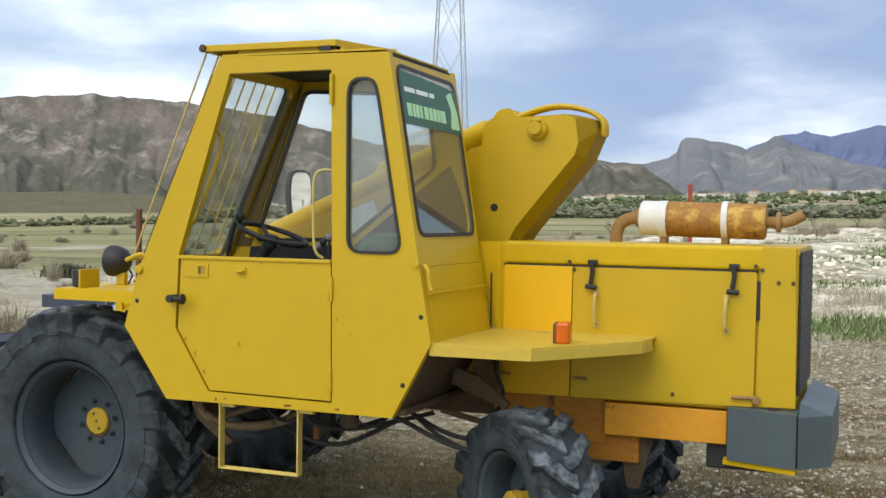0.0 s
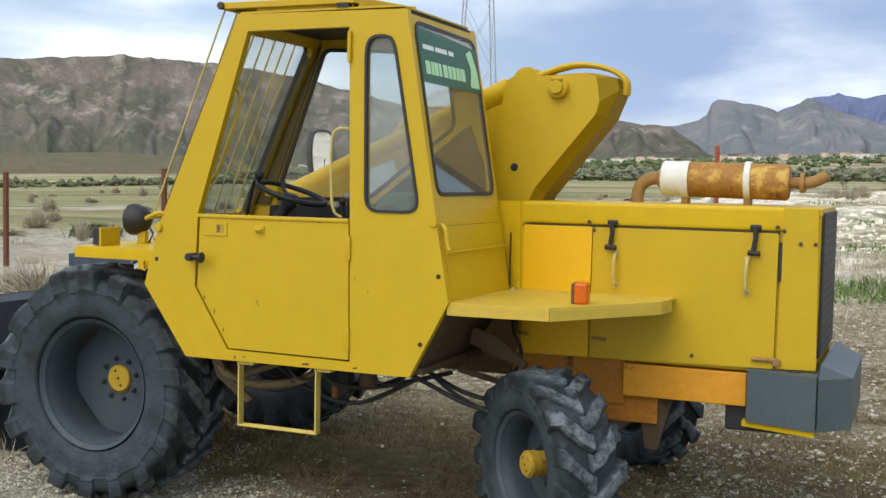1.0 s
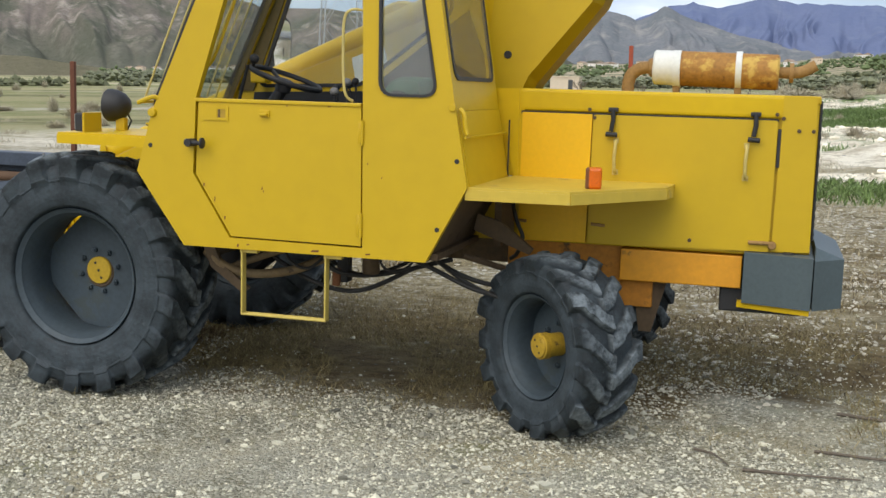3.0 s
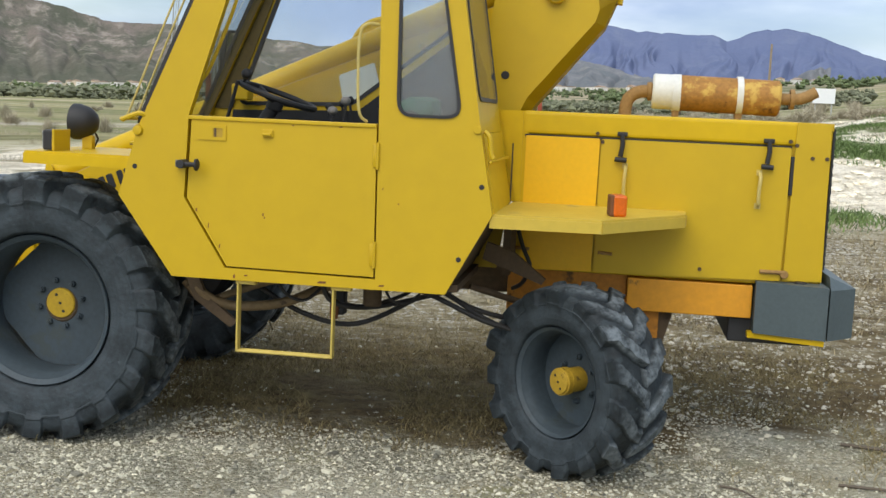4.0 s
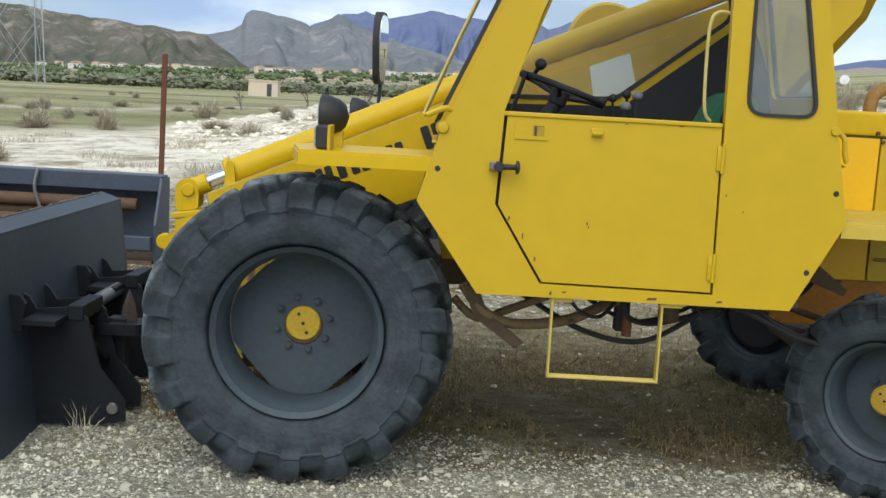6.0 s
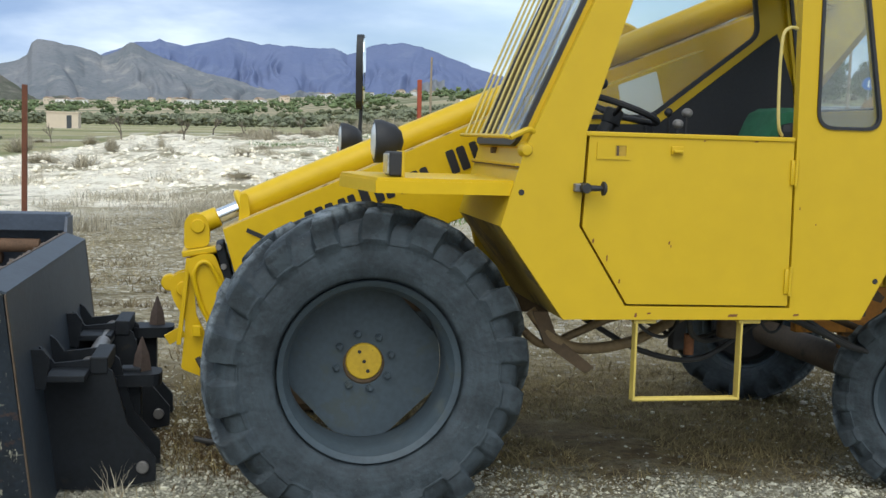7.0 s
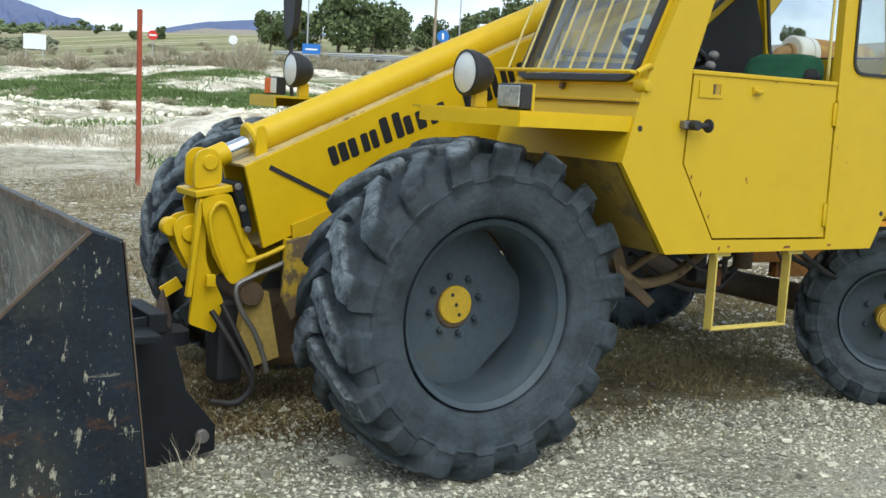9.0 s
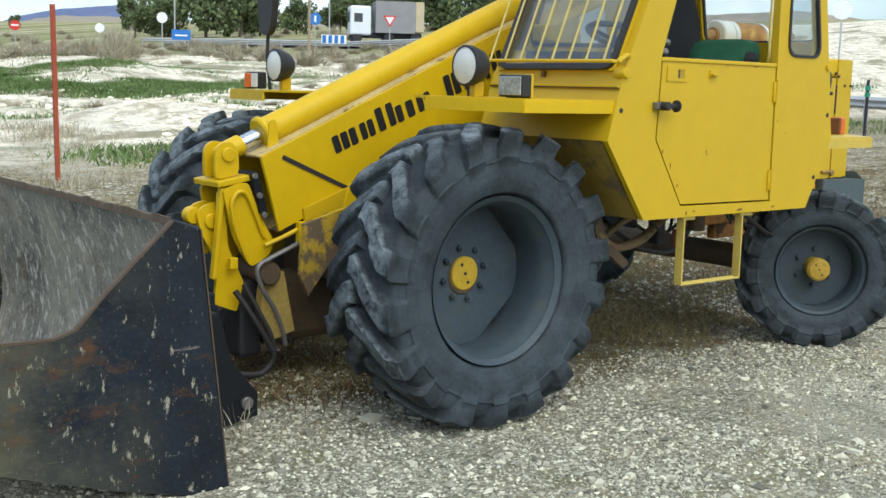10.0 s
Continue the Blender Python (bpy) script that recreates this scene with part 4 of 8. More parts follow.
lp("latch_bracket", boxm(-1.025, -0.99, -0.035, 0.0, 1.485, 1.52, 0.004), STEEL, cab_side)
for z in (1.588, 1.105):
    bm = B()
    cyl(bm, (-0.010, -0.007, z - 0.065), (-0.010, -0.007, z + 0.065), 0.008, 12)
    box(bm, -0.035, -0.012, -0.006, 0.004, z - 0.055, z + 0.055, 0.002)
    lp("hinge", bm, YELLOW, door, smooth=True)
bm = B()
cyl(bm, (-0.022, -0.012, 2.56), (-0.022, -0.012, 2.72), 0.011, 12)
lp("upper_hinge", bm, YELLOW, cab_side)
bm = B()
tube(bm, curve_pts([(-0.075, 0.02, 1.75), (-0.11, -0.01, 1.80), (-0.120, -0.015, 2.0), (-0.115, -0.015, 2.17), (-0.08, -0.005, 2.215), (-0.03, 0.02, 2.215)], 5), 0.0075, 8)
lp("grab_rail", bm, RAIL_CREAM, cab_side, smooth=True)

# cab far side, with a window over a slanted lining
FAR_SIDE = [(-1.30, 1.36), (-1.20, 0.96), (0.50, 0.96), (0.55, 1.33), (0.487, 1.72), (0.300, 2.825), (-0.715, 2.835), (-1.24, 1.66)]
FAR_WIN = rounded([(-1.02, 1.815), (-0.36, 1.835), (0.20, 2.27), (0.14, 2.70), (-0.68, 2.74)], 0.05, 4)
far_side = lp("cab_far_side", plate(B(), FAR_SIDE, [FAR_WIN], 0.035, side_at(0.90)), YELLOW)
lp("window_seal", plate(B(), inset(FAR_WIN, -0.012), [inset(FAR_WIN, 0.010)], 0.018, side_at(0.893)), SEAL, far_side)
fg = lp("pane", plate(B(), inset(FAR_WIN, 0.004), [], 0.006, side_at(0.915)), GLASS_CLEAR, far_side)
fg.visible_shadow = False
lp("cab_lining", plate(B(), [(-1.10, 1.40), (-0.95, 1.02), (0.40, 1.02), (0.50, 1.40), (0.40, 2.02), (0.30, 2.28), (0.245, 2.24), (-0.32, 1.80), (-1.05, 1.775)], [], 0.012, side_at(0.884)), LINING, far_side, "black cab lining")

# rear wall with its window
UP_R = Vector((0.300 - 0.487, 0, 2.825 - 1.72)).normalized()
RW = frame_m((0.487, 0.0, 1.72), (0, 1, 0), UP_R)   # u across, v up the wall, w to the front
RWIN = rounded([(0.062, 0.165), (0.870, 0.165), (0.878, 1.045), (0.066, 1.060)], 0.07, 5)
rear_wall = lp("cab_rear_wall", plate(B(), [(0.047, 0.0), (0.898, 0.0), (0.898, 1.100), (0.047, 1.100)], [RWIN], 0.03, RW @ Matrix.Translation((0, 0, -0.03 if RW.col[2].x > 0 else 0))), YELLOW)
OUTW = -1 if RW.col[2].x < 0 else 1
lp("window_seal", plate(B(), inset(RWIN, -0.011), [inset(RWIN, 0.009)], 0.02, RW @ Matrix.Translation((0, 0, -0.012))), SEAL, rear_wall)
rg = lp("pane", plate(B(), inset(RWIN, 0.004), [], 0.005, RW @ Matrix.Translation((0, 0, 0.0))), GLASS_DIRTY, rear_wall)
rg.visible_shadow = False
# lower rear wall, below the fold
UP_L = Vector((0.487 - 0.558, 0, 1.72 - 1.33)).normalized()
RL = frame_m((0.558, 0.0, 1.33), (0, 1, 0), UP_L)
lower_rear = lp("cab_lower_rear", plate(B(), [(0.047, 0), (0.93, 0), (0.93, 0.394), (0.047, 0.394)], [], 0.025, RL @ Matrix.Translation((0, 0, -0.02))), YELLOW)
bm = B()
box(bm, 0.53, 0.542, 0.02, 0.92, 1.578, 1.590, 0.003)
lp("fold_rib", bm, YELLOW, lower_rear)
bm = B()
tube(bm, curve_pts([(0.500, 0.035, 1.73), (0.525, 0.03, 1.70), (0.532, 0.03, 1.64), (0.545, 0.03, 1.60)], 4), 0.012, 8)
cyl(bm, (0.47, -0.012, 1.735), (0.47, 0.01, 1.735), 0.02, 12)
lp("rear_catch", bm, YELLOW, lower_rear, smooth=True)
lp("door_seal", boxm(0.556, 0.563, 0.905, 0.918, 1.335, 1.66), SEAL, lower_rear)

# sticker in the rear window: green band with plain print bars
STK = RW @ Matrix.Translation((0, 0, OUTW * 0.007))
sticker = lp("sticker", plate(B(), [(0.07, 0.75), (0.865, 0.745), (0.868, 1.00), (0.4, 1.025), (0.075, 1.035)], [], 0.002, STK), STICKER, rear_wall, "green sticker with pale print")
for i, w in enumerate((0.09, 0.05, 0.075, 0.05, 0.0, 0.09, 0.07, 0.075, 0.055, 0.04, 0.07)):
    u = 0.115 + sum((0.09, 0.05, 0.075, 0.05, 0.02, 0.09, 0.07, 0.075, 0.055, 0.04, 0.07)[:i]) * 0.80
    if w:
        lp("print_bar", plate(B(), [(u, 0.795), (u + w * 0.68, 0.795), (u + w * 0.68, 0.865), (u, 0.865)], [], 0.001, STK @ Matrix.Translation((0, 0, 0.003))), STICKER_PALE, sticker)
for u, w in ((0.11, 0.14), (0.27, 0.16), (0.45, 0.07)):
    lp("small_print_bar", plate(B(), [(u, 0.925), (u + w, 0.925), (u + w, 0.95), (u, 0.95)], [], 0.001, STK @ Matrix.Translation((0, 0, 0.003))), STICKER_WHITE, sticker)
lp("sticker_patch", plate(B(), rounded([(0.72, 0.77), (0.86, 0.77), (0.85, 0.87), (0.79, 0.99), (0.70, 0.96), (0.76, 0.88)], 0.02), [], 0.001, STK @ Matrix.Translation((0, 0, 0.003))), STICKER_PALE, sticker)

# roof and its guard frame
bm = B()
plate(bm, rounded([(-0.715, 0.004), (0.270, 0.004), (0.270, 0.930), (-0.715, 0.930)], 0.03, 3), [], 0.010, flat_at(2.836))
roof = lp("roof", bm, YELLOW)
ROOF_IN = boxm(-0.70, 0.28, 0.03, 0.90, 2.800, 2.826)
lp("roof_lining", ROOF_IN, LINING, roof)
bm = B()
for a, b in (((-0.82, 0.02), (-0.02, 0.02)), ((-0.02, 0.02), (0.12, 0.45)), ((0.12, 0.45), (-0.02, 0.92)), ((-0.02, 0.92), (-0.82, 0.92)), ((-0.82, 0.92), (-0.82, 0.02))):
    d = Vector((b[0] - a[0], b[1] - a[1], 0))
    m = frame_m((a[0], a[1], 2.885), d, (0, 0, 1))
    box(bm, -0.015, d.length + 0.015, -0.018, 0.018, -0.018, 0.018, 0.004, m)
lp("roof_guard_frame", bm, YELLOW, roof)
lp("roof_guard_plate", plate(B(), [(-0.80, 0.03), (-0.03, 0.03), (0.10, 0.45), (-0.03, 0.90), (-0.80, 0.90)], [], 0.004, flat_at(2.893)), YELLOW, roof)
lp("roof_guard_block", boxm(-0.105, -0.035, -0.002, 0.05, 2.846, 2.870), BLACK, roof)
lp("roof_guard_rail", boxm(-0.62, -0.03, 0.032, 0.060, 2.846, 2.872, 0.003), YELLOW, roof)
lp("roof_guard_rail", plate(B(), [(0.0, 0.04), (0.02, 0.04), (0.14, 0.45), (0.12, 0.45)], [], 0.024, flat_at(2.846)), YELLOW, roof)
lp("guard_bolt", cyl(B(), (-0.825, -0.012, 2.885), (-0.825, 0.006, 2.885), 0.022, 10), BROWN_FRAME, roof)

# windscreen and its bar guard
UP_F = Vector((-0.715 + 1.24, 0, 2.835 - 1.66)).normalized()
FW = frame_m((-1.24, 0.93, 1.66), (0, -1, 0), UP_F)  # u towards the near side, v up the screen, w out to the rear
LEN_F = Vector((0.525, 0, 1.175)).length
SCREEN = rounded([(0.062, 0.016), (0.862, 0.016), (0.862, LEN_F - 0.09), (0.062, LEN_F - 0.09)], 0.06, 4)
front_wall = lp("windscreen_frame", plate(B(), [(0.033, 0), (0.882, 0), (0.882, LEN_F - 0.012), (0.033, LEN_F - 0.012)], [SCREEN], 0.04, FW @ Matrix.Translation((0, 0, -0.02))), YELLOW)
lp("window_seal", plate(B(), inset(SCREEN, -0.018), [inset(SCREEN, 0.012)], 0.020, FW @ Matrix.Translation((0, 0, -0.040 if FW.col[2].x > 0 else 0.020))), SEAL, front_wall)
sg = lp("pane", plate(B(), inset(SCREEN, 0.004), [], 0.006, FW), GLASS, front_wall)
sg.visible_shadow = False
cab_guard = lp("windscreen_guard", tube(B(), [(-1.31, -0.02, 1.705), (-1.325, 0.0, 1.710), (-1.325, 0.98, 1.715)], 0.009, 8), YELLOW)
for i in range(8):
    y = 0.06 + i * 0.118
    lp("guard_bar", tube(B(), [(-1.325, y, 1.710), (-1.20, y, 2.02), (-0.835, y, 2.885)], 0.0058, 8), RAIL_CREAM, cab_guard, smooth=True)
bm = B()
tube(bm, curve_pts([(-1.18, 0.03, 1.70), (-1.22, 0.0, 1.74), (-1.28, -0.015, 1.72), (-1.31, -0.02, 1.705)], 4), 0.013, 8)
lathe(bm, [(-0.04, 0), (-0.036, 0.022), (0, 0.035), (0.03, 0.028), (0.04, 0)], 14, Matrix.Translation((-1.235, 0.02, 1.655)))
lp("guard_clamp", bm, YELLOW, cab_guard, smooth=True)
# thin dark olive plates paint the shaded inside of the far pillar
PILLAR_STRIP = mat("dark_olive_pillar_strip", (0.085, 0.06, 0.014), 0.7, var=0.2, scale=5, grain=40)
lp("pillar_strip", plate(B(), [(0.036, 0.02), (0.060, 0.02), (0.060, LEN_F - 0.06), (0.036, LEN_F - 0.06)], [], 0.012, FW @ Matrix.Translation((0, 0, 0.0215))), PILLAR_STRIP, front_wall)
lp("pillar_strip", plate(B(), [(0.0625, 0.07), (0.0675, 0.07), (0.0675, LEN_F - 0.15), (0.0625, LEN_F - 0.15)], [], 0.040, FW @ Matrix.Translation((0, 0, -0.0165))), PILLAR_STRIP, front_wall)
lp("pillar_strip", plate(B(), [(-1.17, 1.78), (-1.06, 1.78), (-0.705, 2.74), (-0.700, 2.79)], [], 0.006, side_at(0.889)), PILLAR_STRIP, far_side)
# cowl below the screen, slanted arch panel, cab floor
bm = B()
plate(bm, [(-1.24, 1.66), (-1.335, 1.33), (-1.30, 1.33), (-1.205, 1.66)], [], 0.90, side_at(0.045))
cowl = lp("cowl", bm, YELLOW)
lp("cowl_fold", boxm(-1.282, -1.26, 0.004, 0.93, 1.586, 1.598, 0.003), YELLOW, cowl)
# brown strip laid under the fold as its shadow line
lp("fold_shadow", boxm(-1.278, -1.262, 0.003, 0.931, 1.580, 1.586), BROWN_FRAME, cowl)
lp("wiper_stub", boxm(-1.27, -1.24, 0.53, 0.55, 1.632, 1.662, 0.004), BROWN_FRAME, cowl)
bm = B()
plate(bm, [(-1.335, 1.33), (-1.047, 0.933), (-1.02, 0.95), (-1.305, 1.345)], [], 0.88, side_at(0.03))
lp("arch_panel", bm, ARCH_MUD_SHADE)
lp("cab_floor", boxm(-1.05, 0.40, 0.05, 0.90, 0.94, 0.975), BROWN_FRAME)
bm = B()
plate(bm, [(0.346, 0.933), (0.558, 1.33), (0.535, 1.345), (0.32, 0.945)], [], 0.88, side_at(0.045))
lp("cab_under_rear", bm, BROWN_FRAME)

# inside the cab
LEVER_GREY = mat("grey_plastic_knob", (0.20, 0.19, 0.18), 0.5, var=0.1, scale=8, grain=60)
seat = lp("seat", boxm(-0.46, 0.06, 0.18, 0.70, 1.44, 1.62, 0.05), BLACK, None, "black driver's seat with green cloth")
lp("seat_back", box(B(), 0.02, 0.15, 0.22, 0.66, 1.50, 1.82, 0.05), BLACK, seat)
bm = B()
box(bm, -0.08, 0.18, 0.25, 0.66, 1.60, 1.905, 0.07)
bmesh.ops.subdivide_edges(bm, edges=bm.edges[:], cuts=3, use_grid_fill=True)
for v in bm.verts:
    v.co.x += 0.03 + 0.42 * max(0.0, v.co.z - 1.70) * (0.18 - v.co.x) / 0.26
    v.co.z -= 0.02
    v.co += Vector((1, 0.4, 0.5)) * 0.025 * noise.noise(v.co * 7)
lp("seat_cloth", bm, GREEN_CLOTH, seat, "green cloth thrown over the backrest", True)
lp("seat_plinth", boxm(-0.30, 0.12, 0.24, 0.66, 0.975, 1.44, 0.02), BLACK, seat)
for gx, gy, gz in ((-0.37, 0.50, 1.775), (-0.31, 0.54, 1.83)):
    lever = lp("control_lever", tube(B(), [(gx - 0.04, gy, 1.0), (gx, gy, gz)], 0.009), BLACK, None, "black control lever with a grey knob", True)
    bm = B()
    bmesh.ops.create_uvsphere(bm, u_segments=14, v_segments=10, radius=0.027, matrix=Matrix.Translation((gx, gy, gz + 0.02)) @ Matrix.Diagonal((1, 1, 0.85, 1)))
    lp("lever_knob", bm, LEVER_GREY, lever, "grey plastic knob", True)
lp("dashboard", boxm(-1.15, -0.93, 0.08, 0.88, 1.22, 1.70, 0.03), LINING)
bm = B()
WH = Matrix.Translation((-0.677, 0.52, 1.860)) @ Matrix.Rotation(radians(18), 4, "Y")
ring = [WH @ Vector((0.205 * math.cos(a), 0.205 * math.sin(a), 0)) for a in [2 * math.pi * i / 32 for i in range(33)]]
tube(bm, ring, 0.016, 8, caps=False)
steering = lp("steering_wheel", bm, BLACK, None, "black three-spoke steering wheel", True)
bm = B()
for a in (20, 140, 260):
    tube(bm, [WH @ Vector((0, 0, -0.04)), WH @ Vector((0.2 * math.cos(radians(a)), 0.2 * math.sin(radians(a)), 0))], 0.012, 8)
cyl(bm, WH @ Vector((0, 0, -0.08)), WH @ Vector((0, 0, -0.005)), 0.045)
lp("spoke", bm, BLACK, steering, smooth=True)
lp("steering_column", cyl(B(), WH @ Vector((0, 0, -0.06)), (-0.95, 0.47, 1.42), 0.035), BLACK, steering, smooth=True)
bm = B()
tube(bm, [(-0.93, 0.42, 1.70), (-0.86, 0.40, 1.93)], 0.010)
bmesh.ops.create_uvsphere(bm, u_segments=14, v_segments=9, radius=0.028, matrix=Matrix.Translation((-0.80, 0.36, 1.965)))
tube(bm, [WH @ Vector((-0.16, -0.12, 0)), (-0.80, 0.36, 1.965)], 0.010)
lp("steering_knob", bm, BLACK, steering, smooth=True)
lever_box = lp("lever_console", boxm(-0.50, -0.28, 0.70, 0.86, 1.35, 1.72, 0.02), BLACK)
for i, (x, y) in enumerate(((-0.44, 0.74), (-0.38, 0.80), (-0.32, 0.74))):
    bm = B()
    tube(bm, [(x, y, 1.70), (x - 0.01, y - 0.01, 1.80 + 0.02 * i)], 0.007)
    bmesh.ops.create_uvsphere(bm, u_segments=12, v_segments=8, radius=0.022, matrix=Matrix.Translation((x - 0.01, y - 0.01, 1.815 + 0.02 * i)))
    lp("lever", bm, BLACK, lever_box, smooth=True)
bm = B()
box(bm, -1.03, -0.93, 0.78, 0.88, 1.83, 1.92, 0.01)
lp("wiper_motor", bm, YELLOW, far_side)
bm = B()
tube(bm, curve_pts([(-0.80, 0.10, 2.45), (-0.76, 0.09, 2.36), (-0.85, 0.09, 2.10), (-0.93, 0.09, 1.93), (-1.0, 0.1, 1.92)], 5), 0.009, 8)
lp("pillar_rail", bm, YELLOW, front_wall, smooth=True)

# front wings with lamps
WING_F = [(-1.26, 0.02), (-1.86, 0.03), (-1.96, 0.62), (-1.90, 0.80), (-1.26, 0.80)]


def front_wing(sign):
    f = (lambda p: (p[0], p[1])) if sign > 0 else (lambda p: (p[0], 2 * MID - p[1]))
    outline = [f(p) for p in WING_F]
    bm = B()
    plate(bm, outline, [], 0.012, flat_at(1.512))
    for a, b in zip(outline[:3], outline[1:3]):
        d = Vector((b[0] - a[0], b[1] - a[1], 0))
        m = frame_m((a[0], a[1], 1.49), d, (0, 0, 1))
        box(bm, 0.0, d.length, -0.030, 0.022, -0.006, 0.006, 0, m)
    w = lp("front_wing", bm, YELLOW_NEW)
    return w, f


for sign in (1, -1):
    w, f = front_wing(sign)
    x, y = f((-1.77, 0.50))
    z = 1.672
    m = Matrix.Translation((x, y, z)) @ Matrix.Rotation(radians(90), 4, "Z")
    lamp_shell = lp("work_lamp", lathe(B(), [(-0.055, 0.088), (-0.05, 0.098), (-0.02, 0.098), (0.0, 0.092), (0.04, 0.078), (0.07, 0.05), (0.085, 0.0)], 28, m @ Matrix.Rotation(radians(180), 4, "Z")), BLACK, None, "round black work lamp with clear lens", True)
    lp("lens", lathe(B(), [(0.050, 0.088), (0.062, 0.06), (0.067, 0.0)], 28, m), LENS_CLEAR, lamp_shell, "clear fluted lens", True)
    bm = B()
    box(bm, x + 0.0, x + 0.06, y - 0.02, y + 0.02, 1.524, 1.60, 0.004)
    lp("lamp_bracket", bm, YELLOW, lamp_shell)
    lp("lamp_cable", tube(B(), [(x + 0.03, y + 0.06, 1.524), (x + 0.045, y + 0.085, 1.58), (x + 0.03, y + 0.05, 1.64)], 0.006), BLACK, lamp_shell)
    x2, y2 = f((-1.77, 0.19))
    mm = Matrix.Translation((x2, y2, 1.580))
    hl = lp("side_lamp", box(B(), -0.03, 0.03, -0.085, 0.085, -0.052, 0.052, 0.008, mm), BLACK, None, "rectangular front lamp unit")
    if sign > 0:
        lp("lens", box(B(), -0.038, -0.028, -0.075, 0.075, -0.043, 0.043, 0.004, mm), GLASS_LAMP, hl)
    else:
        lp("lens", box(B(), -0.040, -0.028, 0.002, 0.078, -0.045, 0.045, 0.006, mm), LENS_ORANGE, hl, "orange indicator lens")
        lp("lens", box(B(), -0.038, -0.028, -0.078, -0.002, -0.043, 0.043, 0.006, mm), LENS_CLEAR, hl, "clear side lamp lens")
    if sign > 0:
        lp("lamp_plate", box(B(), 0.022, 0.036, -0.088, 0.088, -0.056, 0.055, 0.003, mm), YELLOW, hl)
bm = B()
tube(bm, [(-1.66, 2.62, 1.52), (-1.67, 2.64, 1.75), (-1.655, 2.645, 2.1)], 0.012)
mirror = lp("wing_mirror", bm, BLACK, None, "black wing mirror on a steel stalk", True)
MM = Matrix.Translation((-1.655, 2.62, 2.10)) @ Matrix.Rotation(radians(-9.5), 4, "Z")
lp("mirror_shell", plate(B(), rounded([(-0.09, -0.235), (0.09, -0.235), (0.15, 0.05), (0.12, 0.235), (-0.12, 0.235), (-0.15, 0.05)], 0.08, 5), [], 0.040, MM @ Matrix(((0, 0, 1, -0.042), (1, 0, 0, 0), (0, 1, 0, 0), (0, 0, 0, 1)))), BLACK, mirror)
lp("mirror_glass", plate(B(), rounded([(-0.08, -0.215), (0.08, -0.215), (0.132, 0.05), (0.105, 0.215), (-0.105, 0.215), (-0.132, 0.05)], 0.07, 5), [], 0.003, MM @ Matrix(((0, 0, 1, 0.001), (1, 0, 0, 0), (0, 1, 0, 0), (0, 0, 0, 1)))), MIRROR, mirror)

# rear wing over the steered wheel, with its lamp
WING_R = [(0.545, 0.02), (1.08, 0.05), (1.50, 0.66), (1.52, 0.83), (1.52, 0.955), (0.60, 0.955), (0.575, 0.90)]
bm = B()
plate(bm, WING_R, [], 0.012, flat_at(1.322))
for a, b in zip(WING_R[:3], WING_R[1:4]):
    d = Vector((b[0] - a[0], b[1] - a[1], 0))
    m = frame_m((a[0], a[1], 1.298), d, (0, 0, 1))
    box(bm, 0.0, d.length, -0.030, 0.024, -0.006, 0.006, 0, m)
rear_wing = lp("rear_wing", bm, YELLOW_DUST_SHEEN)
bm = B()
lamp_m = Matrix.Translation((1.135, 0.36, 1.385)) @ Matrix.Rotation(radians(8), 4, "Z")
box(bm, -0.030, 0.020, -0.06, 0.06, -0.05, 0.055, 0.008, lamp_m)
rl = lp("indicator_lamp", bm, RUST_DARK, None, "orange rear indicator lamp on the wing")
lp("lens", box(B(), -0.018, 0.055, -0.063, 0.063, -0.052, 0.058, 0.014, lamp_m), LENS_ORANGE, rl, "orange lens")

# engine housing
H0, H1, HY0, HY1 = 0.62, 2.275, 0.95, 1.85
hood = lp("engine_hood", boxm(0.575, H1 - 0.005, HY0 + 0.015, HY1 - 0.015, 0.955, 1.83, 0.01), YELLOW, None, "yellow engine housing")
lp("hood_lid", plate(B(), rounded([(HY0, 1.716), (HY1, 1.716), (HY1, 1.845), (HY0, 1.845)], 0.02, 3), [], H1 - 0.19 - H0, Matrix(((0, 0, 1, H0), (1, 0, 0, 0), (0, 1, 0, 0), (0, 0, 0, 1)))), YELLOW_NEW, hood)
lp("front_filler", plate(B(), [(0.48, 1.335), (0.640, 1.335), (0.640, 1.842), (0.40, 1.842)], [], 0.012, side_at(HY0 + 0.004)), YELLOW_NEW, hood)
lp("front_cheek", plate(B(), [(0.475, 1.842), (0.605, 1.842), (0.612, 1.335), (0.585, 1.335)], [], 0.02, side_at(HY0 - 0.004)), YELLOW_NEW, hood)
lp("amber_panel", plate(B(), [(0.625, 0.96), (1.028, 0.965), (1.036, 1.708), (0.628, 1.708)], [], 0.016, side_at(HY0 - 0.003)), AMBER, hood, "amber painted side panel")
side_door = lp("side_door", plate(B(), rounded([(1.040, 0.965), (2.052, 0.982), (2.058, 1.707), (1.044, 1.707)], 0.012, 2), [], 0.022, side_at(HY0 - 0.010)), YELLOW, hood)
lp("rear_panel", plate(B(), [(2.066, 0.985), (H1 - 0.005, 0.990), (H1 - 0.02, 1.842), (2.080, 1.842)], [], 0.022, side_at(HY0 - 0.010)), YELLOW, hood)
lp("rear_cap", boxm(H1 - 0.19, H1, HY0 + 0.01, HY1, 1.80, 1.845, 0.008), YELLOW, hood)
lp("hood_seam", boxm(0.62, 2.06, HY0 + 0.001, HY0 + 0.02, 1.700, 1.716), BLACK, hood)
lp("door_slot", boxm(2.060, 2.078, HY0 - 0.013, HY0 + 0.02, 1.45, 1.66, 0.003), BLACK, hood)
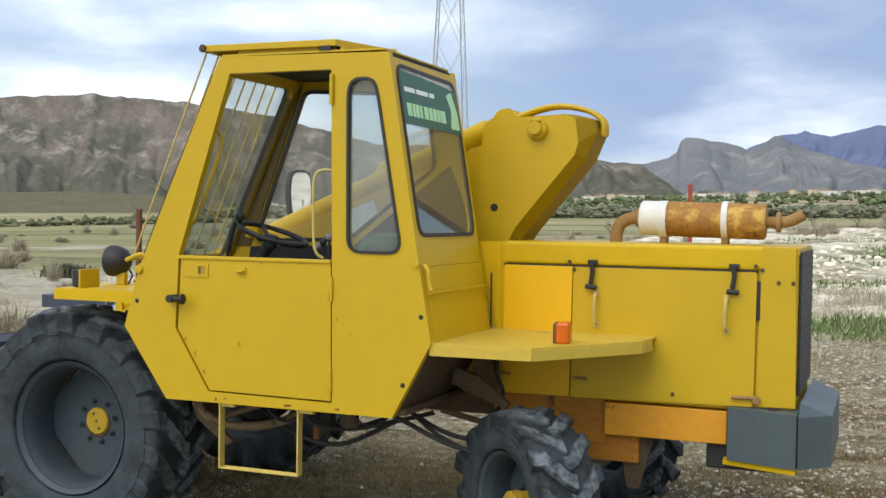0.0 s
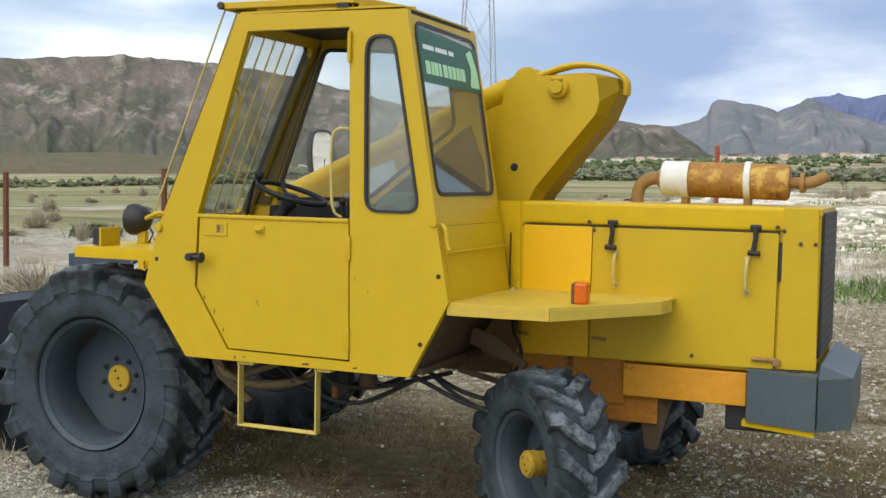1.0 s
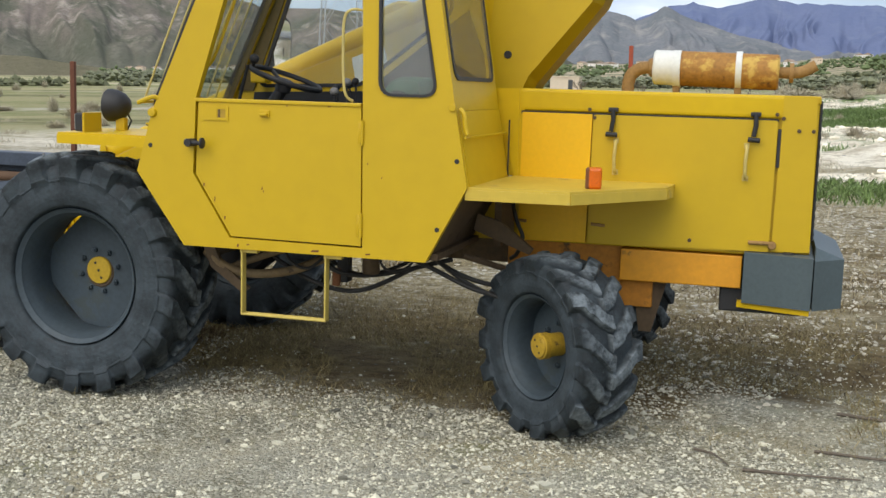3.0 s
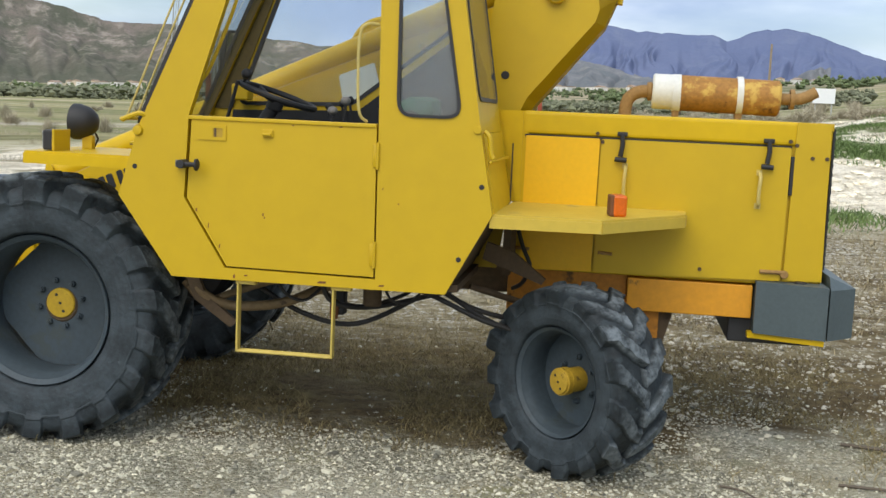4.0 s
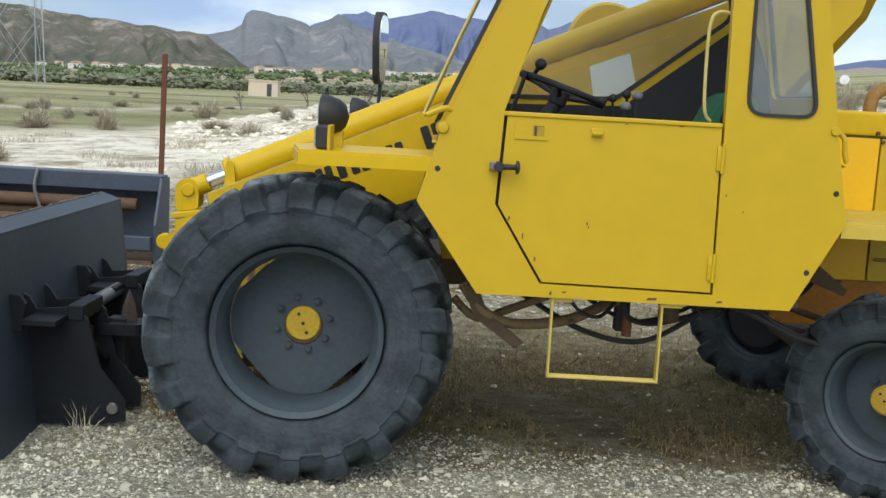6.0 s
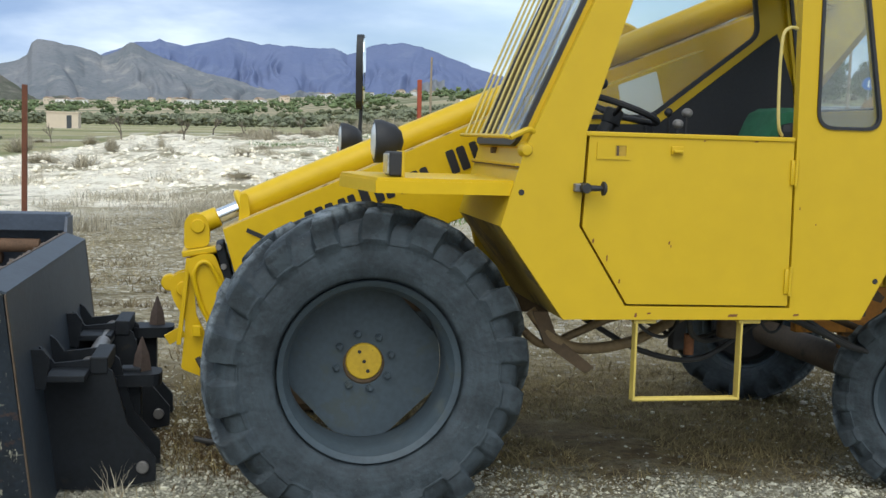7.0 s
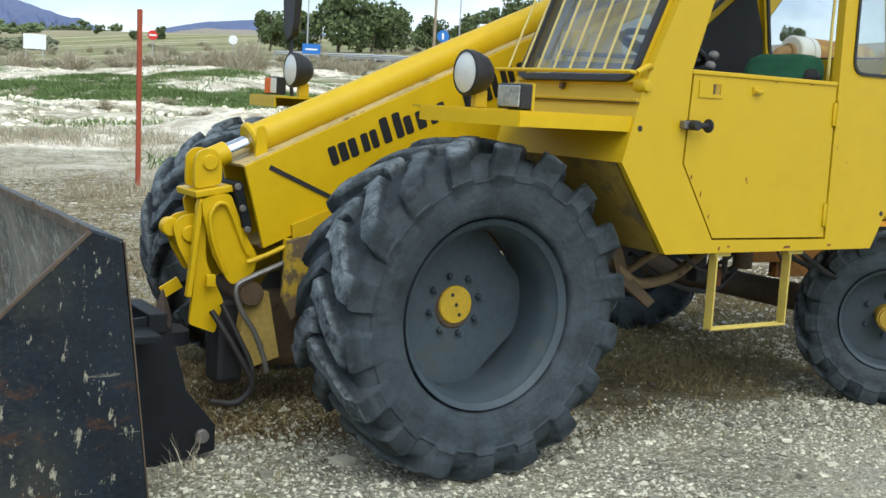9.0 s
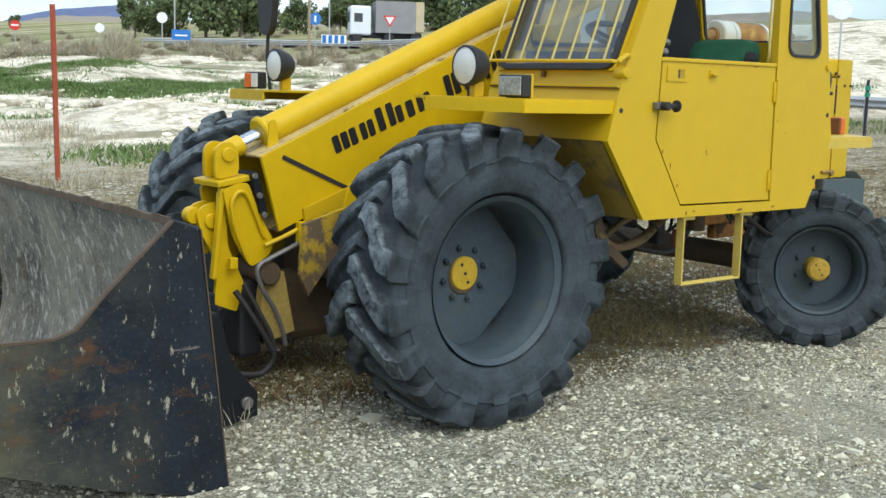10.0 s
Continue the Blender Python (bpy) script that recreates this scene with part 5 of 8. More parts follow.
grille = lp("rear_grille", boxm(H1 - 0.004, H1 + 0.010, HY0 + 0.02, HY1 - 0.02, 1.05, 1.82, 0.005), BLACK, hood, "black radiator grille")
for i in range(15):
    lp("slat", boxm(H1 + 0.010, H1 + 0.012, HY0 + 0.022, HY1 - 0.022, 1.08 + i * 0.048, 1.10 + i * 0.048), SEAL, grille)
for x in (1.156, 1.938):
    bm = B()
    box(bm, x - 0.028, x + 0.028, HY0 - 0.024, HY0 - 0.002, 1.725, 1.75, 0.004)
    tube(bm, [(x, HY0 - 0.030, 1.735), (x + 0.004, HY0 - 0.034, 1.68), (x - 0.006, HY0 - 0.034, 1.615)], 0.013)
    cyl(bm, (x - 0.035, HY0 - 0.036, 1.600), (x + 0.03, HY0 - 0.036, 1.596), 0.014)
    lp("rubber_catch", bm, BLACK, hood, "black rubber hood catch", True)
for x in (1.178, 1.898):
    bm = B()
    tube(bm, curve_pts([(x, HY0 - 0.008, 1.565), (x + 0.004, HY0 - 0.055, 1.545), (x, HY0 - 0.06, 1.47), (x + 0.002, HY0 - 0.05, 1.40), (x + 0.006, HY0 - 0.008, 1.385)], 5), 0.010)
    box(bm, x - 0.014, x + 0.016, HY0 - 0.014, HY0 - 0.008, 1.55, 1.58)
    box(bm, x - 0.014, x + 0.020, HY0 - 0.014, HY0 - 0.008, 1.37, 1.40)
    lp("grab_handle", bm, RAIL_CREAM, side_door, smooth=True)
bm = B()
cyl(bm, (1.94, HY0 - 0.02, 1.03), (2.07, HY0 - 0.02, 1.03), 0.011)
cyl(bm, (2.07, HY0 - 0.03, 1.02), (2.07, HY0 - 0.005, 1.02), 0.022)
lp("bolt_catch", bm, RUST_PIPE, hood, smooth=True)
for x in (0.60, 1.06):
    lp("lower_catch", cyl(B(), (x, HY0 - 0.03, 1.08), (x + 0.08, HY0 - 0.03, 1.075), 0.009), RUST_PIPE, hood, smooth=True)
for x, z in ((2.17, 1.655), (2.085, 1.72), (2.245, 1.655), (2.05, 1.74), (1.02, 1.735), (1.05, 1.69), (1.62, 1.02)):
    lp("screw", cyl(B(), (x, HY0 - 0.018, z), (x, HY0 - 0.004, z), 0.011, 10), BROWN_FRAME, hood, smooth=True)

lp("bulkhead", boxm(0.566, 0.585, 0.985, 1.70, 0.96, 1.80), BLACK, hood)
lp("inner_arch", boxm(0.56, 0.60, 0.62, 0.96, 0.96, 1.30), BROWN_FRAME, hood)

# muffler on the hood
MY = 1.475
muf = lp("muffler", cyl(B(), (1.455, MY, 1.990), (2.045, MY, 1.978), 0.104, 40, 0.012), RUST, None, "rusty silencer with white painted end", True)
lp("white_end", cyl(B(), (1.315, MY, 1.994), (1.470, MY, 1.990), 0.103, 40, 0.010), WHITE_PAINT, muf, "flaking white paint", True)
for x, w in ((1.455, 0.045), (1.815, 0.035)):
    lp("strap", lathe(B(), [(-w / 2, 0.103), (-w / 2, 0.112), (w / 2, 0.112), (w / 2, 0.103)], 40, Matrix.Translation((x, MY, 1.985)) @ Matrix.Rotation(radians(-90), 4, "Z")), WHITE_PAINT, muf, smooth=True)
    lp("saddle", boxm(x - 0.02, x + 0.02, MY - 0.045, MY + 0.045, 1.844, 1.90, 0.006), RUST_PIPE, muf)
lp("inlet_pipe", tube(B(), curve_pts([(1.165, MY, 1.83), (1.165, MY, 1.89), (1.185, MY, 1.95), (1.24, MY, 1.985), (1.32, MY, 1.993)], 5), 0.038, 14), RUST_PIPE, muf, smooth=True)
bm = B()
cyl(bm, (1.285, MY, 1.990), (1.318, MY, 1.992), 0.055, 20)
lp("pipe_clamp", bm, RUST_PIPE, muf, smooth=True)
lp("tail_pipe", tube(B(), curve_pts([(2.04, MY, 1.978), (2.12, MY, 1.978), (2.18, MY, 1.988), (2.25, MY, 2.025)], 5), 0.034, 14), RUST_PIPE, muf, smooth=True)
lp("tail_clamp", lathe(B(), [(-0.012, 0.034), (-0.012, 0.058), (0.012, 0.058), (0.012, 0.034)], 20, Matrix.Translation((2.115, MY, 1.978)) @ Matrix.Rotation(radians(-90), 4, "Z")), RUST_PIPE, muf, smooth=True)

# chassis frame, rear weight, axles
chassis = lp("chassis_beam", boxm(-1.7, 2.2, 1.06, 1.74, 0.80, 0.96, 0.01), BROWN_FRAME, None, "dirty brown chassis")
lp("frame_rail", boxm(1.235, 1.915, 0.955, 1.06, 0.762, 0.945, 0.006), ORANGE_FRAME, chassis, "orange painted frame rail")
lp("frame_side", boxm(0.56, 1.235, 1.00, 1.06, 0.70, 0.955, 0.006), ORANGE_DIRTY, chassis)
lp("lower_rail", boxm(0.85, 1.42, 1.02, 1.08, 0.60, 0.77, 0.006), ORANGE_DIRTY, chassis)
lp("axle_bracket", plate(B(), [(1.30, 0.76), (1.50, 0.76), (1.42, 0.45), (1.35, 0.45)], [], 0.03, side_at(1.05)), BROWN_FRAME, chassis)
lp("rear_cross", boxm(1.80, 2.25, 1.0, 1.8, 0.62, 0.76, 0.01), BLACK, chassis)
cw_pts = [(1.925, 0.95), (1.935, 0.90), (2.285, 0.80), (2.300, 0.80), (2.44, 1.35), (2.44, 2 * MID - 1.35), (2.300, 2.0), (2.285, 2.0), (1.935, 1.90), (1.925, 1.85)]
weight = lp("counterweight", plate(B(), inset(cw_pts, 0.012), [], 0.27, flat_at(0.70)), GREY_WEIGHT, None, "slate grey rear counterweight")
lp("weight_side", plate(B(), [(1.925, 0.90), (2.288, 0.79), (2.288, 1.30), (1.925, 1.30)], [], 0.285, flat_at(0.692)), GREY_WEIGHT, weight)
rear_pts = [(2.297, 0.795), (2.455, 0.96), (2.455, 2 * MID - 0.96), (2.297, 2 * MID - 0.795)]
bm = B()
plate(bm, rear_pts, [], 0.272, flat_at(0.692))
ring = [bm.verts.new((x, y, 0.964)) for x, y in rear_pts] + [bm.verts.new((2.300, y, 1.030)) for y in (2 * MID - 0.88, 0.88)]
bm.faces.new((ring[0], ring[1], ring[5]))
bm.faces.new((ring[1], ring[2], ring[4], ring[5]))
bm.faces.new((ring[2], ring[3], ring[4]))
bm.faces.new((ring[3], ring[0], ring[5], ring[4]))
lp("weight_rear", bm, GREY_WEIGHT, weight)
lp("yellow_skid", plate(B(), [(1.90, 0.93), (2.285, 0.805), (2.285, 1.3), (1.90, 1.3)], [], 0.03, flat_at(0.660)), YELLOW_NEW, weight)
lp("weight_bolt", cyl(B(), (2.16, 0.93, 0.965), (2.16, 0.93, 0.985), 0.035, 16), BLACK, weight)
lp("front_axle", cyl(B(), (-1.855, 0.42, 0.66), (-1.855, 2.38, 0.66), 0.10, 20), BROWN_FRAME, chassis, smooth=True)
lp("rear_axle", cyl(B(), (1.02, 0.50, 0.48), (1.02, 2.3, 0.48), 0.085, 20), BROWN_FRAME, chassis, smooth=True)
bm = B()
bmesh.ops.create_uvsphere(bm, u_segments=20, v_segments=12, radius=0.22, matrix=Matrix.Translation((-1.80, 1.4, 0.64)))
lp("axle_housing", bm, BROWN_FRAME, chassis, smooth=True)

# step under the door
bm = B()
for x in (-0.705, -0.215):
    box(bm, x - 0.005, x + 0.005, 0.015, 0.065, 0.575, 0.935, 0.002)
cyl(bm, (-0.710, 0.022, 0.572), (-0.210, 0.022, 0.572), 0.007, 8)
cyl(bm, (-0.710, 0.058, 0.572), (-0.210, 0.058, 0.572), 0.007, 8)
for x in (-0.705, -0.215):
    box(bm, x - 0.013, x + 0.09, 0.02, 0.06, 0.912, 0.932, 0.003)
lp("step_hoop", bm, STEP_PALE, None, "yellow steel step hoop under the door")

# pipes and hoses under the cab
PIPE_TAN = mat("dusty_tan_pipe", (0.17, 0.115, 0.055), 0.75, var=0.3, scale=6, grain=50, spots=(0.06, 0.04, 0.025), spot_amt=0.14, spot_scale=9)
hose = lp("brake_pipe", tube(B(), curve_pts([(-1.10, 0.35, 0.92), (-1.0, 0.32, 0.80), (-0.85, 0.35, 0.74), (-0.6, 0.4, 0.76), (-0.4, 0.45, 0.84), (-0.2, 0.5, 0.92)], 6), 0.026, 12), PIPE_TAN, None, "dusty brown steel pipe", True)
lp("bent_pipe", tube(B(), curve_pts([(-1.14, 0.42, 0.84), (-1.02, 0.40, 0.75), (-0.86, 0.42, 0.80), (-0.66, 0.46, 0.87), (-0.45, 0.46, 0.90)], 6), 0.020, 10), PIPE_TAN, hose, smooth=True)
for pts, r in ((((-0.62, 0.36, 0.93), (-0.55, 0.33, 0.83), (-0.44, 0.34, 0.80), (-0.34, 0.40, 0.90)), 0.009), (((-0.5, 0.6, 0.86), (-0.25, 0.6, 0.74), (0.0, 0.62, 0.80), (0.18, 0.6, 0.92)), 0.011), (((-0.02, 0.30, 0.93), (0.03, 0.28, 0.84), (0.12, 0.34, 0.83), (0.2, 0.4, 0.92)), 0.007), (((0.22, 0.45, 0.93), (0.42, 0.40, 0.80), (0.66, 0.42, 0.70), (0.92, 0.5, 0.66)), 0.012)):
    lp("hose", tube(B(), curve_pts(pts, 6), r, 8), HOSE, hose, smooth=True)
lp("drain_cock", cyl(B(), (-0.30, 0.40, 0.70), (-0.30, 0.40, 0.80), 0.024, 12), RUST_DARK, hose, smooth=True)
lp("bracket_arm", plate(B(), [(-1.10, 0.92), (-1.03, 0.92), (-0.98, 0.80), (-0.80, 0.66), (-0.84, 0.63), (-1.04, 0.77)], [], 0.03, side_at(0.30)), BROWN_FRAME, hose)
for k, pts in enumerate((((-0.35, 0.3, 0.93), (-0.30, 0.35, 0.80), (-0.1, 0.5, 0.76), (0.3, 0.7, 0.85)), ((0.0, 0.4, 0.93), (0.25, 0.35, 0.86), (0.55, 0.4, 0.73), (0.85, 0.55, 0.68)),
                         ((0.15, 0.5, 0.93), (0.4, 0.5, 0.80), (0.62, 0.55, 0.74), (0.9, 0.7, 0.70)), ((-0.8, 0.5, 0.86), (-0.5, 0.5, 0.70), (-0.2, 0.5, 0.66), (0.1, 0.6, 0.80)))):
    lp("hose", tube(B(), curve_pts(pts, 6), 0.014, 8), HOSE, hose, smooth=True)
lp("filter_can", cyl(B(), (-0.10, 0.42, 0.78), (-0.10, 0.42, 0.95), 0.05, 16), BROWN_FRAME, hose, smooth=True)
lp("valve_block", boxm(-0.34, -0.27, 0.5, 0.58, 0.70, 0.95, 0.01), BLACK, hose)
bm = B()
tube(bm, curve_pts([(0.62, 0.80, 1.20), (0.66, 0.74, 1.10), (0.70, 0.74, 1.0), (0.66, 0.8, 0.9), (0.60, 0.9, 0.85)], 6), 0.012)
lp("rear_hose", bm, HOSE, hose, smooth=True)
lp("under_bracket", plate(B(), [(0.46, 1.05), (0.78, 0.93), (0.80, 0.96), (0.62, 1.10), (0.48, 1.14)], [], 0.04, side_at(0.55)), BROWN_FRAME, hose)
lp("track_rod", cyl(B(), (0.40, 0.55, 0.90), (0.86, 0.80, 0.74), 0.018, 10), BROWN_FRAME, hose, smooth=True)

# mast at the rear: two cheek plates that carry the boom pivot
TOWER = [(0.30, 1.78), (0.345, 2.17), (0.395, 2.545), (0.43, 2.58), (0.50, 2.60), (0.56, 2.585), (0.96, 2.60), (1.06, 2.575), (1.085, 2.50), (1.02, 2.34), (0.62, 1.88), (0.58, 1.78)]
CHEEK = TOWER[:6] + [(0.90, 2.602), (0.965, 2.575), (0.985, 2.43), (0.965, 2.36), (0.60, 1.92), (0.535, 1.78)]
mast = lp("mast_cheek", plate(B(), CHEEK, [], 0.03, side_at(1.207)), YELLOW, None, "yellow mast cheek plates carrying the boom pivot")
lp("far_cheek", plate(B(), CHEEK, [], 0.03, side_at(1.563)), YELLOW, mast)
BACK = [(0.96, 2.60), (1.06, 2.575), (1.085, 2.50), (1.02, 2.34), (0.645, 1.88), (0.59, 1.78)]
bm = B()
rings = []
for (cx, cz), (bx, bz) in zip(CHEEK[6:], BACK):
    rings.append([bm.verts.new(p) for p in ((cx, 1.209, cz), (bx, 1.272, bz), (bx, 1.528, bz), (cx, 1.591, cz))])
for p, q in zip(rings, rings[1:]):
    for k in range(3):
        bm.faces.new((p[k], p[k + 1], q[k + 1], q[k]))
bmesh.ops.solidify(bm, geom=bm.faces[:], thickness=0.012)
lp("mast_back", bm, YELLOW, mast)
lp("mast_top", plate(B(), [(0.56, 1.238), (0.90, 1.238), (0.90, 1.562), (0.56, 1.562)], [], 0.012, flat_at(2.575)), YELLOW, mast)
bm = B()
cyl(bm, (0.735, 1.165, 2.515), (0.735, 1.22, 2.515), 0.062, 24)
cyl(bm, (0.735, 1.135, 2.515), (0.735, 1.17, 2.515), 0.04, 20)
box(bm, 0.70, 0.77, 1.15, 1.165, 2.555, 2.575, 0.004)
lp("pivot_pin", bm, YELLOW, mast, smooth=True)
lp("pin_hole", cyl(B(), (0.467, 1.200, 2.042), (0.467, 1.212, 2.042), 0.024, 16), BLACK, mast)
for y in (1.32, 1.46):
    lp("ram_ear", plate(B(), rounded([(0.375, 2.50), (0.43, 2.64), (0.52, 2.66), (0.60, 2.56), (0.50, 2.46)], 0.03, 3), [], 0.02, side_at(y)), YELLOW, mast)
lp("ram_pin", cyl(B(), (0.475, 1.285, 2.575), (0.475, 1.50, 2.575), 0.032, 20), YELLOW, mast, smooth=True)
bm = B()
for k in range(3):
    y = 1.36 + k * 0.04
    tube(bm, curve_pts([(0.30, y, 2.46), (0.55, y, 2.60), (0.78, y, 2.665), (0.98, y, 2.64), (1.09, y, 2.57), (1.095, y, 2.48)], 5), 0.016)
lp("mast_hose", bm, YELLOW, mast, smooth=True)

# boom
slope = math.atan2(2.56 - 1.19, 0.72 + 2.45)
BOOM = [(-2.505, 1.195), (-2.400, 0.815), (-1.95, 1.005), (-1.20, 1.300), (0.85, 2.22), (0.80, 2.50), (0.70, 2.56), (-1.01, 1.865)]
boom = lp("boom", plate(B(), BOOM, [], 0.022, side_at(1.245)), YELLOW_NEW, None, "yellow telescopic boom, lowered")
lp("boom_far_side", plate(B(), BOOM, [], 0.022, side_at(1.533)), YELLOW_NEW, boom)
bm = B()
for a, b in ((BOOM[0], BOOM[7]), (BOOM[7], BOOM[6]), (BOOM[2], BOOM[3]), (BOOM[3], BOOM[4]), (BOOM[1], BOOM[2])):
    d = Vector((b[0] - a[0], 0, b[1] - a[1]))
    box(bm, 0, d.length, 0.02, 0.29, -0.006, 0.006, 0, frame_m((a[0], 1.245, a[1]), d, (0, 1, 0)))
lp("boom_skin", bm, mat("worn_boom_top", (0.46, 0.35, 0.15), 0.6, var=0.3, scale=4, grain=30, spots=(0.16, 0.11, 0.06), spot_amt=0.2, spot_scale=5), boom)
bm = B()
seam(bm, [(-2.385, 1.195), (-1.965, 1.012)], 0.022, 1.240, 0.005)
lp("boom_slot", bm, BLACK, boom)
lp("boom_gusset", plate(B(), [(-2.27, 0.925), (-1.95, 1.045), (-1.93, 1.0), (-1.97, 0.92), (-2.25, 0.80)], [], 0.02, side_at(1.222)), YELLOW, boom)
lp("slide_pad", boxm(-2.515, -2.47, 1.275, 1.53, 0.90, 1.12, 0.01, m=Matrix.Translation((-2.5, 0, 1.0)) @ Matrix.Rotation(radians(-15), 4, "Y") @ Matrix.Translation((2.5, 0, -1.0))), BRACKET_BLACK, boom)
for z in (0.90, 1.0, 1.10):
    lp("pad_bolt", cyl(B(), (-2.50 + (1.0 - z) * 0.27, 1.262, z), (-2.50 + (1.0 - z) * 0.27, 1.28, z), 0.016, 8), STEEL, boom, smooth=True)
# side lettering as plain dark bars along the boom
LT = frame_m((-2.062, 1.2425, 1.205), (0.928, 0, 0.372), (0, 0, 1))
u = 0.0
for width, bars in ((0.185, 3), (0.12, 2), (0.075, -1), (0.13, -2), (0.08, 1), (0.125, 2), (0.09, 0), (0.135, -2), (0.12, -2), (0.11, -2), (0.12, -2), (0.12, -2), (0.13, -2), (0.16, -3)):
    k = abs(bars)
    for i in range(k):
        p, q = u + (width - 0.016) * i / k, u + (width - 0.016) * (i + 1) / k - 0.012
        tall = 0.128 if bars < 0 and (i == 0 or u > 0.8) else 0.092
        lp("side_mark", plate(B(), rounded([(p, 0.0), (q, 0.0), (q, tall), (p, tall)], 0.012, 3), [], 0.0012, LT), DECAL, boom, "plain black mark")
    u += width
casing = lp("boom_casing", plate(B(), [(-0.80, 1.58), (-0.01, 1.93), (-0.01, 2.20), (-0.80, 1.89)], [], 0.172, side_at(1.070)), YELLOW_NEW, boom)
lp("white_panel", plate(B(), rounded([(-0.445, 1.805), (-0.225, 1.885), (-0.277, 2.079), (-0.484, 1.998)], 0.012, 3), [], 0.003, side_at(1.066)), STICKER_WHITE, casing, "plain white panel")
lp("hose_reel", lathe(B(), [(-0.05, 0), (-0.05, 0.21), (-0.035, 0.225), (0.035, 0.225), (0.05, 0.21), (0.05, 0)], 36, Matrix.Translation((-0.33, 1.62, 2.16))), YELLOW, boom, smooth=True)
# ram along the top of the boom
RA, RB = Vector((-2.42, 1.41, 1.300)), Vector((0.475, 1.40, 2.575))
dr = (RB - RA).normalized()
ram = lp("lift_ram", cyl(B(), RA + dr * 0.02, RB - dr * 0.12, 0.076, 28), YELLOW_NEW, None, "yellow hydraulic ram on the boom", True)
lp("ram_collar", cyl(B(), RA - dr * 0.005, RA + dr * 0.035, 0.092, 28), YELLOW_NEW, ram, smooth=True)
lp("ram_rod", cyl(B(), RA - dr * 0.13, RA + dr * 0.02, 0.040, 24), CHROME, ram, "bright chromed ram rod", True)
lp("rod_end", cyl(B(), RA - dr * 0.235, RA - dr * 0.12, 0.054, 24), YELLOW_NEW, ram, smooth=True)
lp("rear_eye", cyl(B(), RB - dr * 0.13, RB, 0.045, 20), YELLOW, ram, smooth=True)
bm = B()
box(bm, -2.405, -2.375, 1.30, 1.52, 1.19, 1.25, 0.004)
plate(bm, rounded([(-2.43, 1.19), (-2.36, 1.19), (-2.38, 1.38), (-2.42, 1.38)], 0.02, 3), [], 0.012, side_at(1.315))
lp("ram_clip", bm, YELLOW_NEW, ram)
bm = B()
tube(bm, curve_pts([(0.30, 1.30, 2.40), (-0.05, 1.29, 2.22), (-0.5, 1.29, 2.0), (-0.9, 1.29, 1.82)], 5), 0.014)
lp("ram_pipe", bm, YELLOW, ram, smooth=True)

# headstock at the boom's end
HEAD = rounded([(-2.690, 1.03), (-2.620, 1.060), (-2.550, 1.066), (-2.476, 0.886), (-2.400, 0.762), (-2.425, 0.69), (-2.530, 0.632), (-2.580, 0.70), (-2.625, 0.78), (-2.675, 0.96)], 0.025, 3)
head = lp("headstock", plate(B(), HEAD, [], 0.022, side_at(1.300)), YELLOW_NEW, None, "yellow quick-hitch headstock at the boom end")
lp("far_plate", plate(B(), HEAD, [], 0.022, side_at(1.545)), YELLOW_NEW, head)
lp("head_back", box(B(), -0.012, 0.012, -0.10, 0.10, -0.17, 0.17, 0.003, Matrix.Translation((-2.49, 1.443, 0.88)) @ Matrix.Rotation(radians(-20), 4, "Y")), BROWN_FRAME, head)
lp("head_top", box(B(), -0.105, 0.095, -0.135, 0.135, -0.016, 0.016, 0.006, Matrix.Translation((-2.61, 1.443, 1.075)) @ Matrix.Rotation(radians(-10), 4, "Y")), YELLOW_NEW, head)
lp("head_front", box(B(), -0.012, 0.012, -0.125, -0.085, -0.36, 0.10, 0.004, Matrix.Translation((-2.690, 1.443, 0.94)) @ Matrix.Rotation(radians(6), 4, "Y")), YELLOW_NEW, head)
CLEVIS = rounded([(-2.705, 1.08), (-2.575, 1.10), (-2.575, 1.20), (-2.60, 1.262), (-2.66, 1.268), (-2.705, 1.235)], 0.03, 3)
for y in (1.352, 1.466):
    lp("clevis", plate(B(), CLEVIS, [], 0.026, side_at(y)), YELLOW_NEW, head)
lp("clevis_pin", cyl(B(), (-2.635, 1.338, 1.203), (-2.635, 1.505, 1.203), 0.036, 24), YELLOW_NEW, head, smooth=True)
HOOK = rounded([(-2.788, 0.905), (-2.745, 0.950), (-2.668, 0.965), (-2.652, 0.90), (-2.664, 0.70), (-2.688, 0.68), (-2.760, 0.805)], 0.028, 4)
for y in (1.395, 1.50):
    lp("hook_plate", plate(B(), HOOK, [], 0.022, side_at(y)), YELLOW_NEW, head)
lp("hook_pin", cyl(B(), (-2.706, 1.378, 0.868), (-2.706, 1.545, 0.868), 0.040, 24), YELLOW_NEW, head, smooth=True)
lp("hook_collar", cyl(B(), (-2.782, 1.425, 0.895), (-2.782, 1.49, 0.895), 0.044, 20), YELLOW_NEW, head, smooth=True)
lp("yellow_leg", plate(B(), rounded([(-2.695, 1.02), (-2.660, 1.01), (-2.640, 0.74), (-2.550, 0.55), (-2.590, 0.40), (-2.715, 0.450), (-2.697, 0.66)], 0.014, 2), [], 0.022, side_at(1.345)), YELLOW_NEW, head)
lp("tab_plate", box(B(), -0.05, 0.05, -0.006, 0.006, -0.03, 0.03, 0.003, Matrix.Translation((-2.755, 1.50, 0.60)) @ Matrix.Rotation(radians(-30), 4, "Y")), YELLOW_NEW, head)
bm = B()
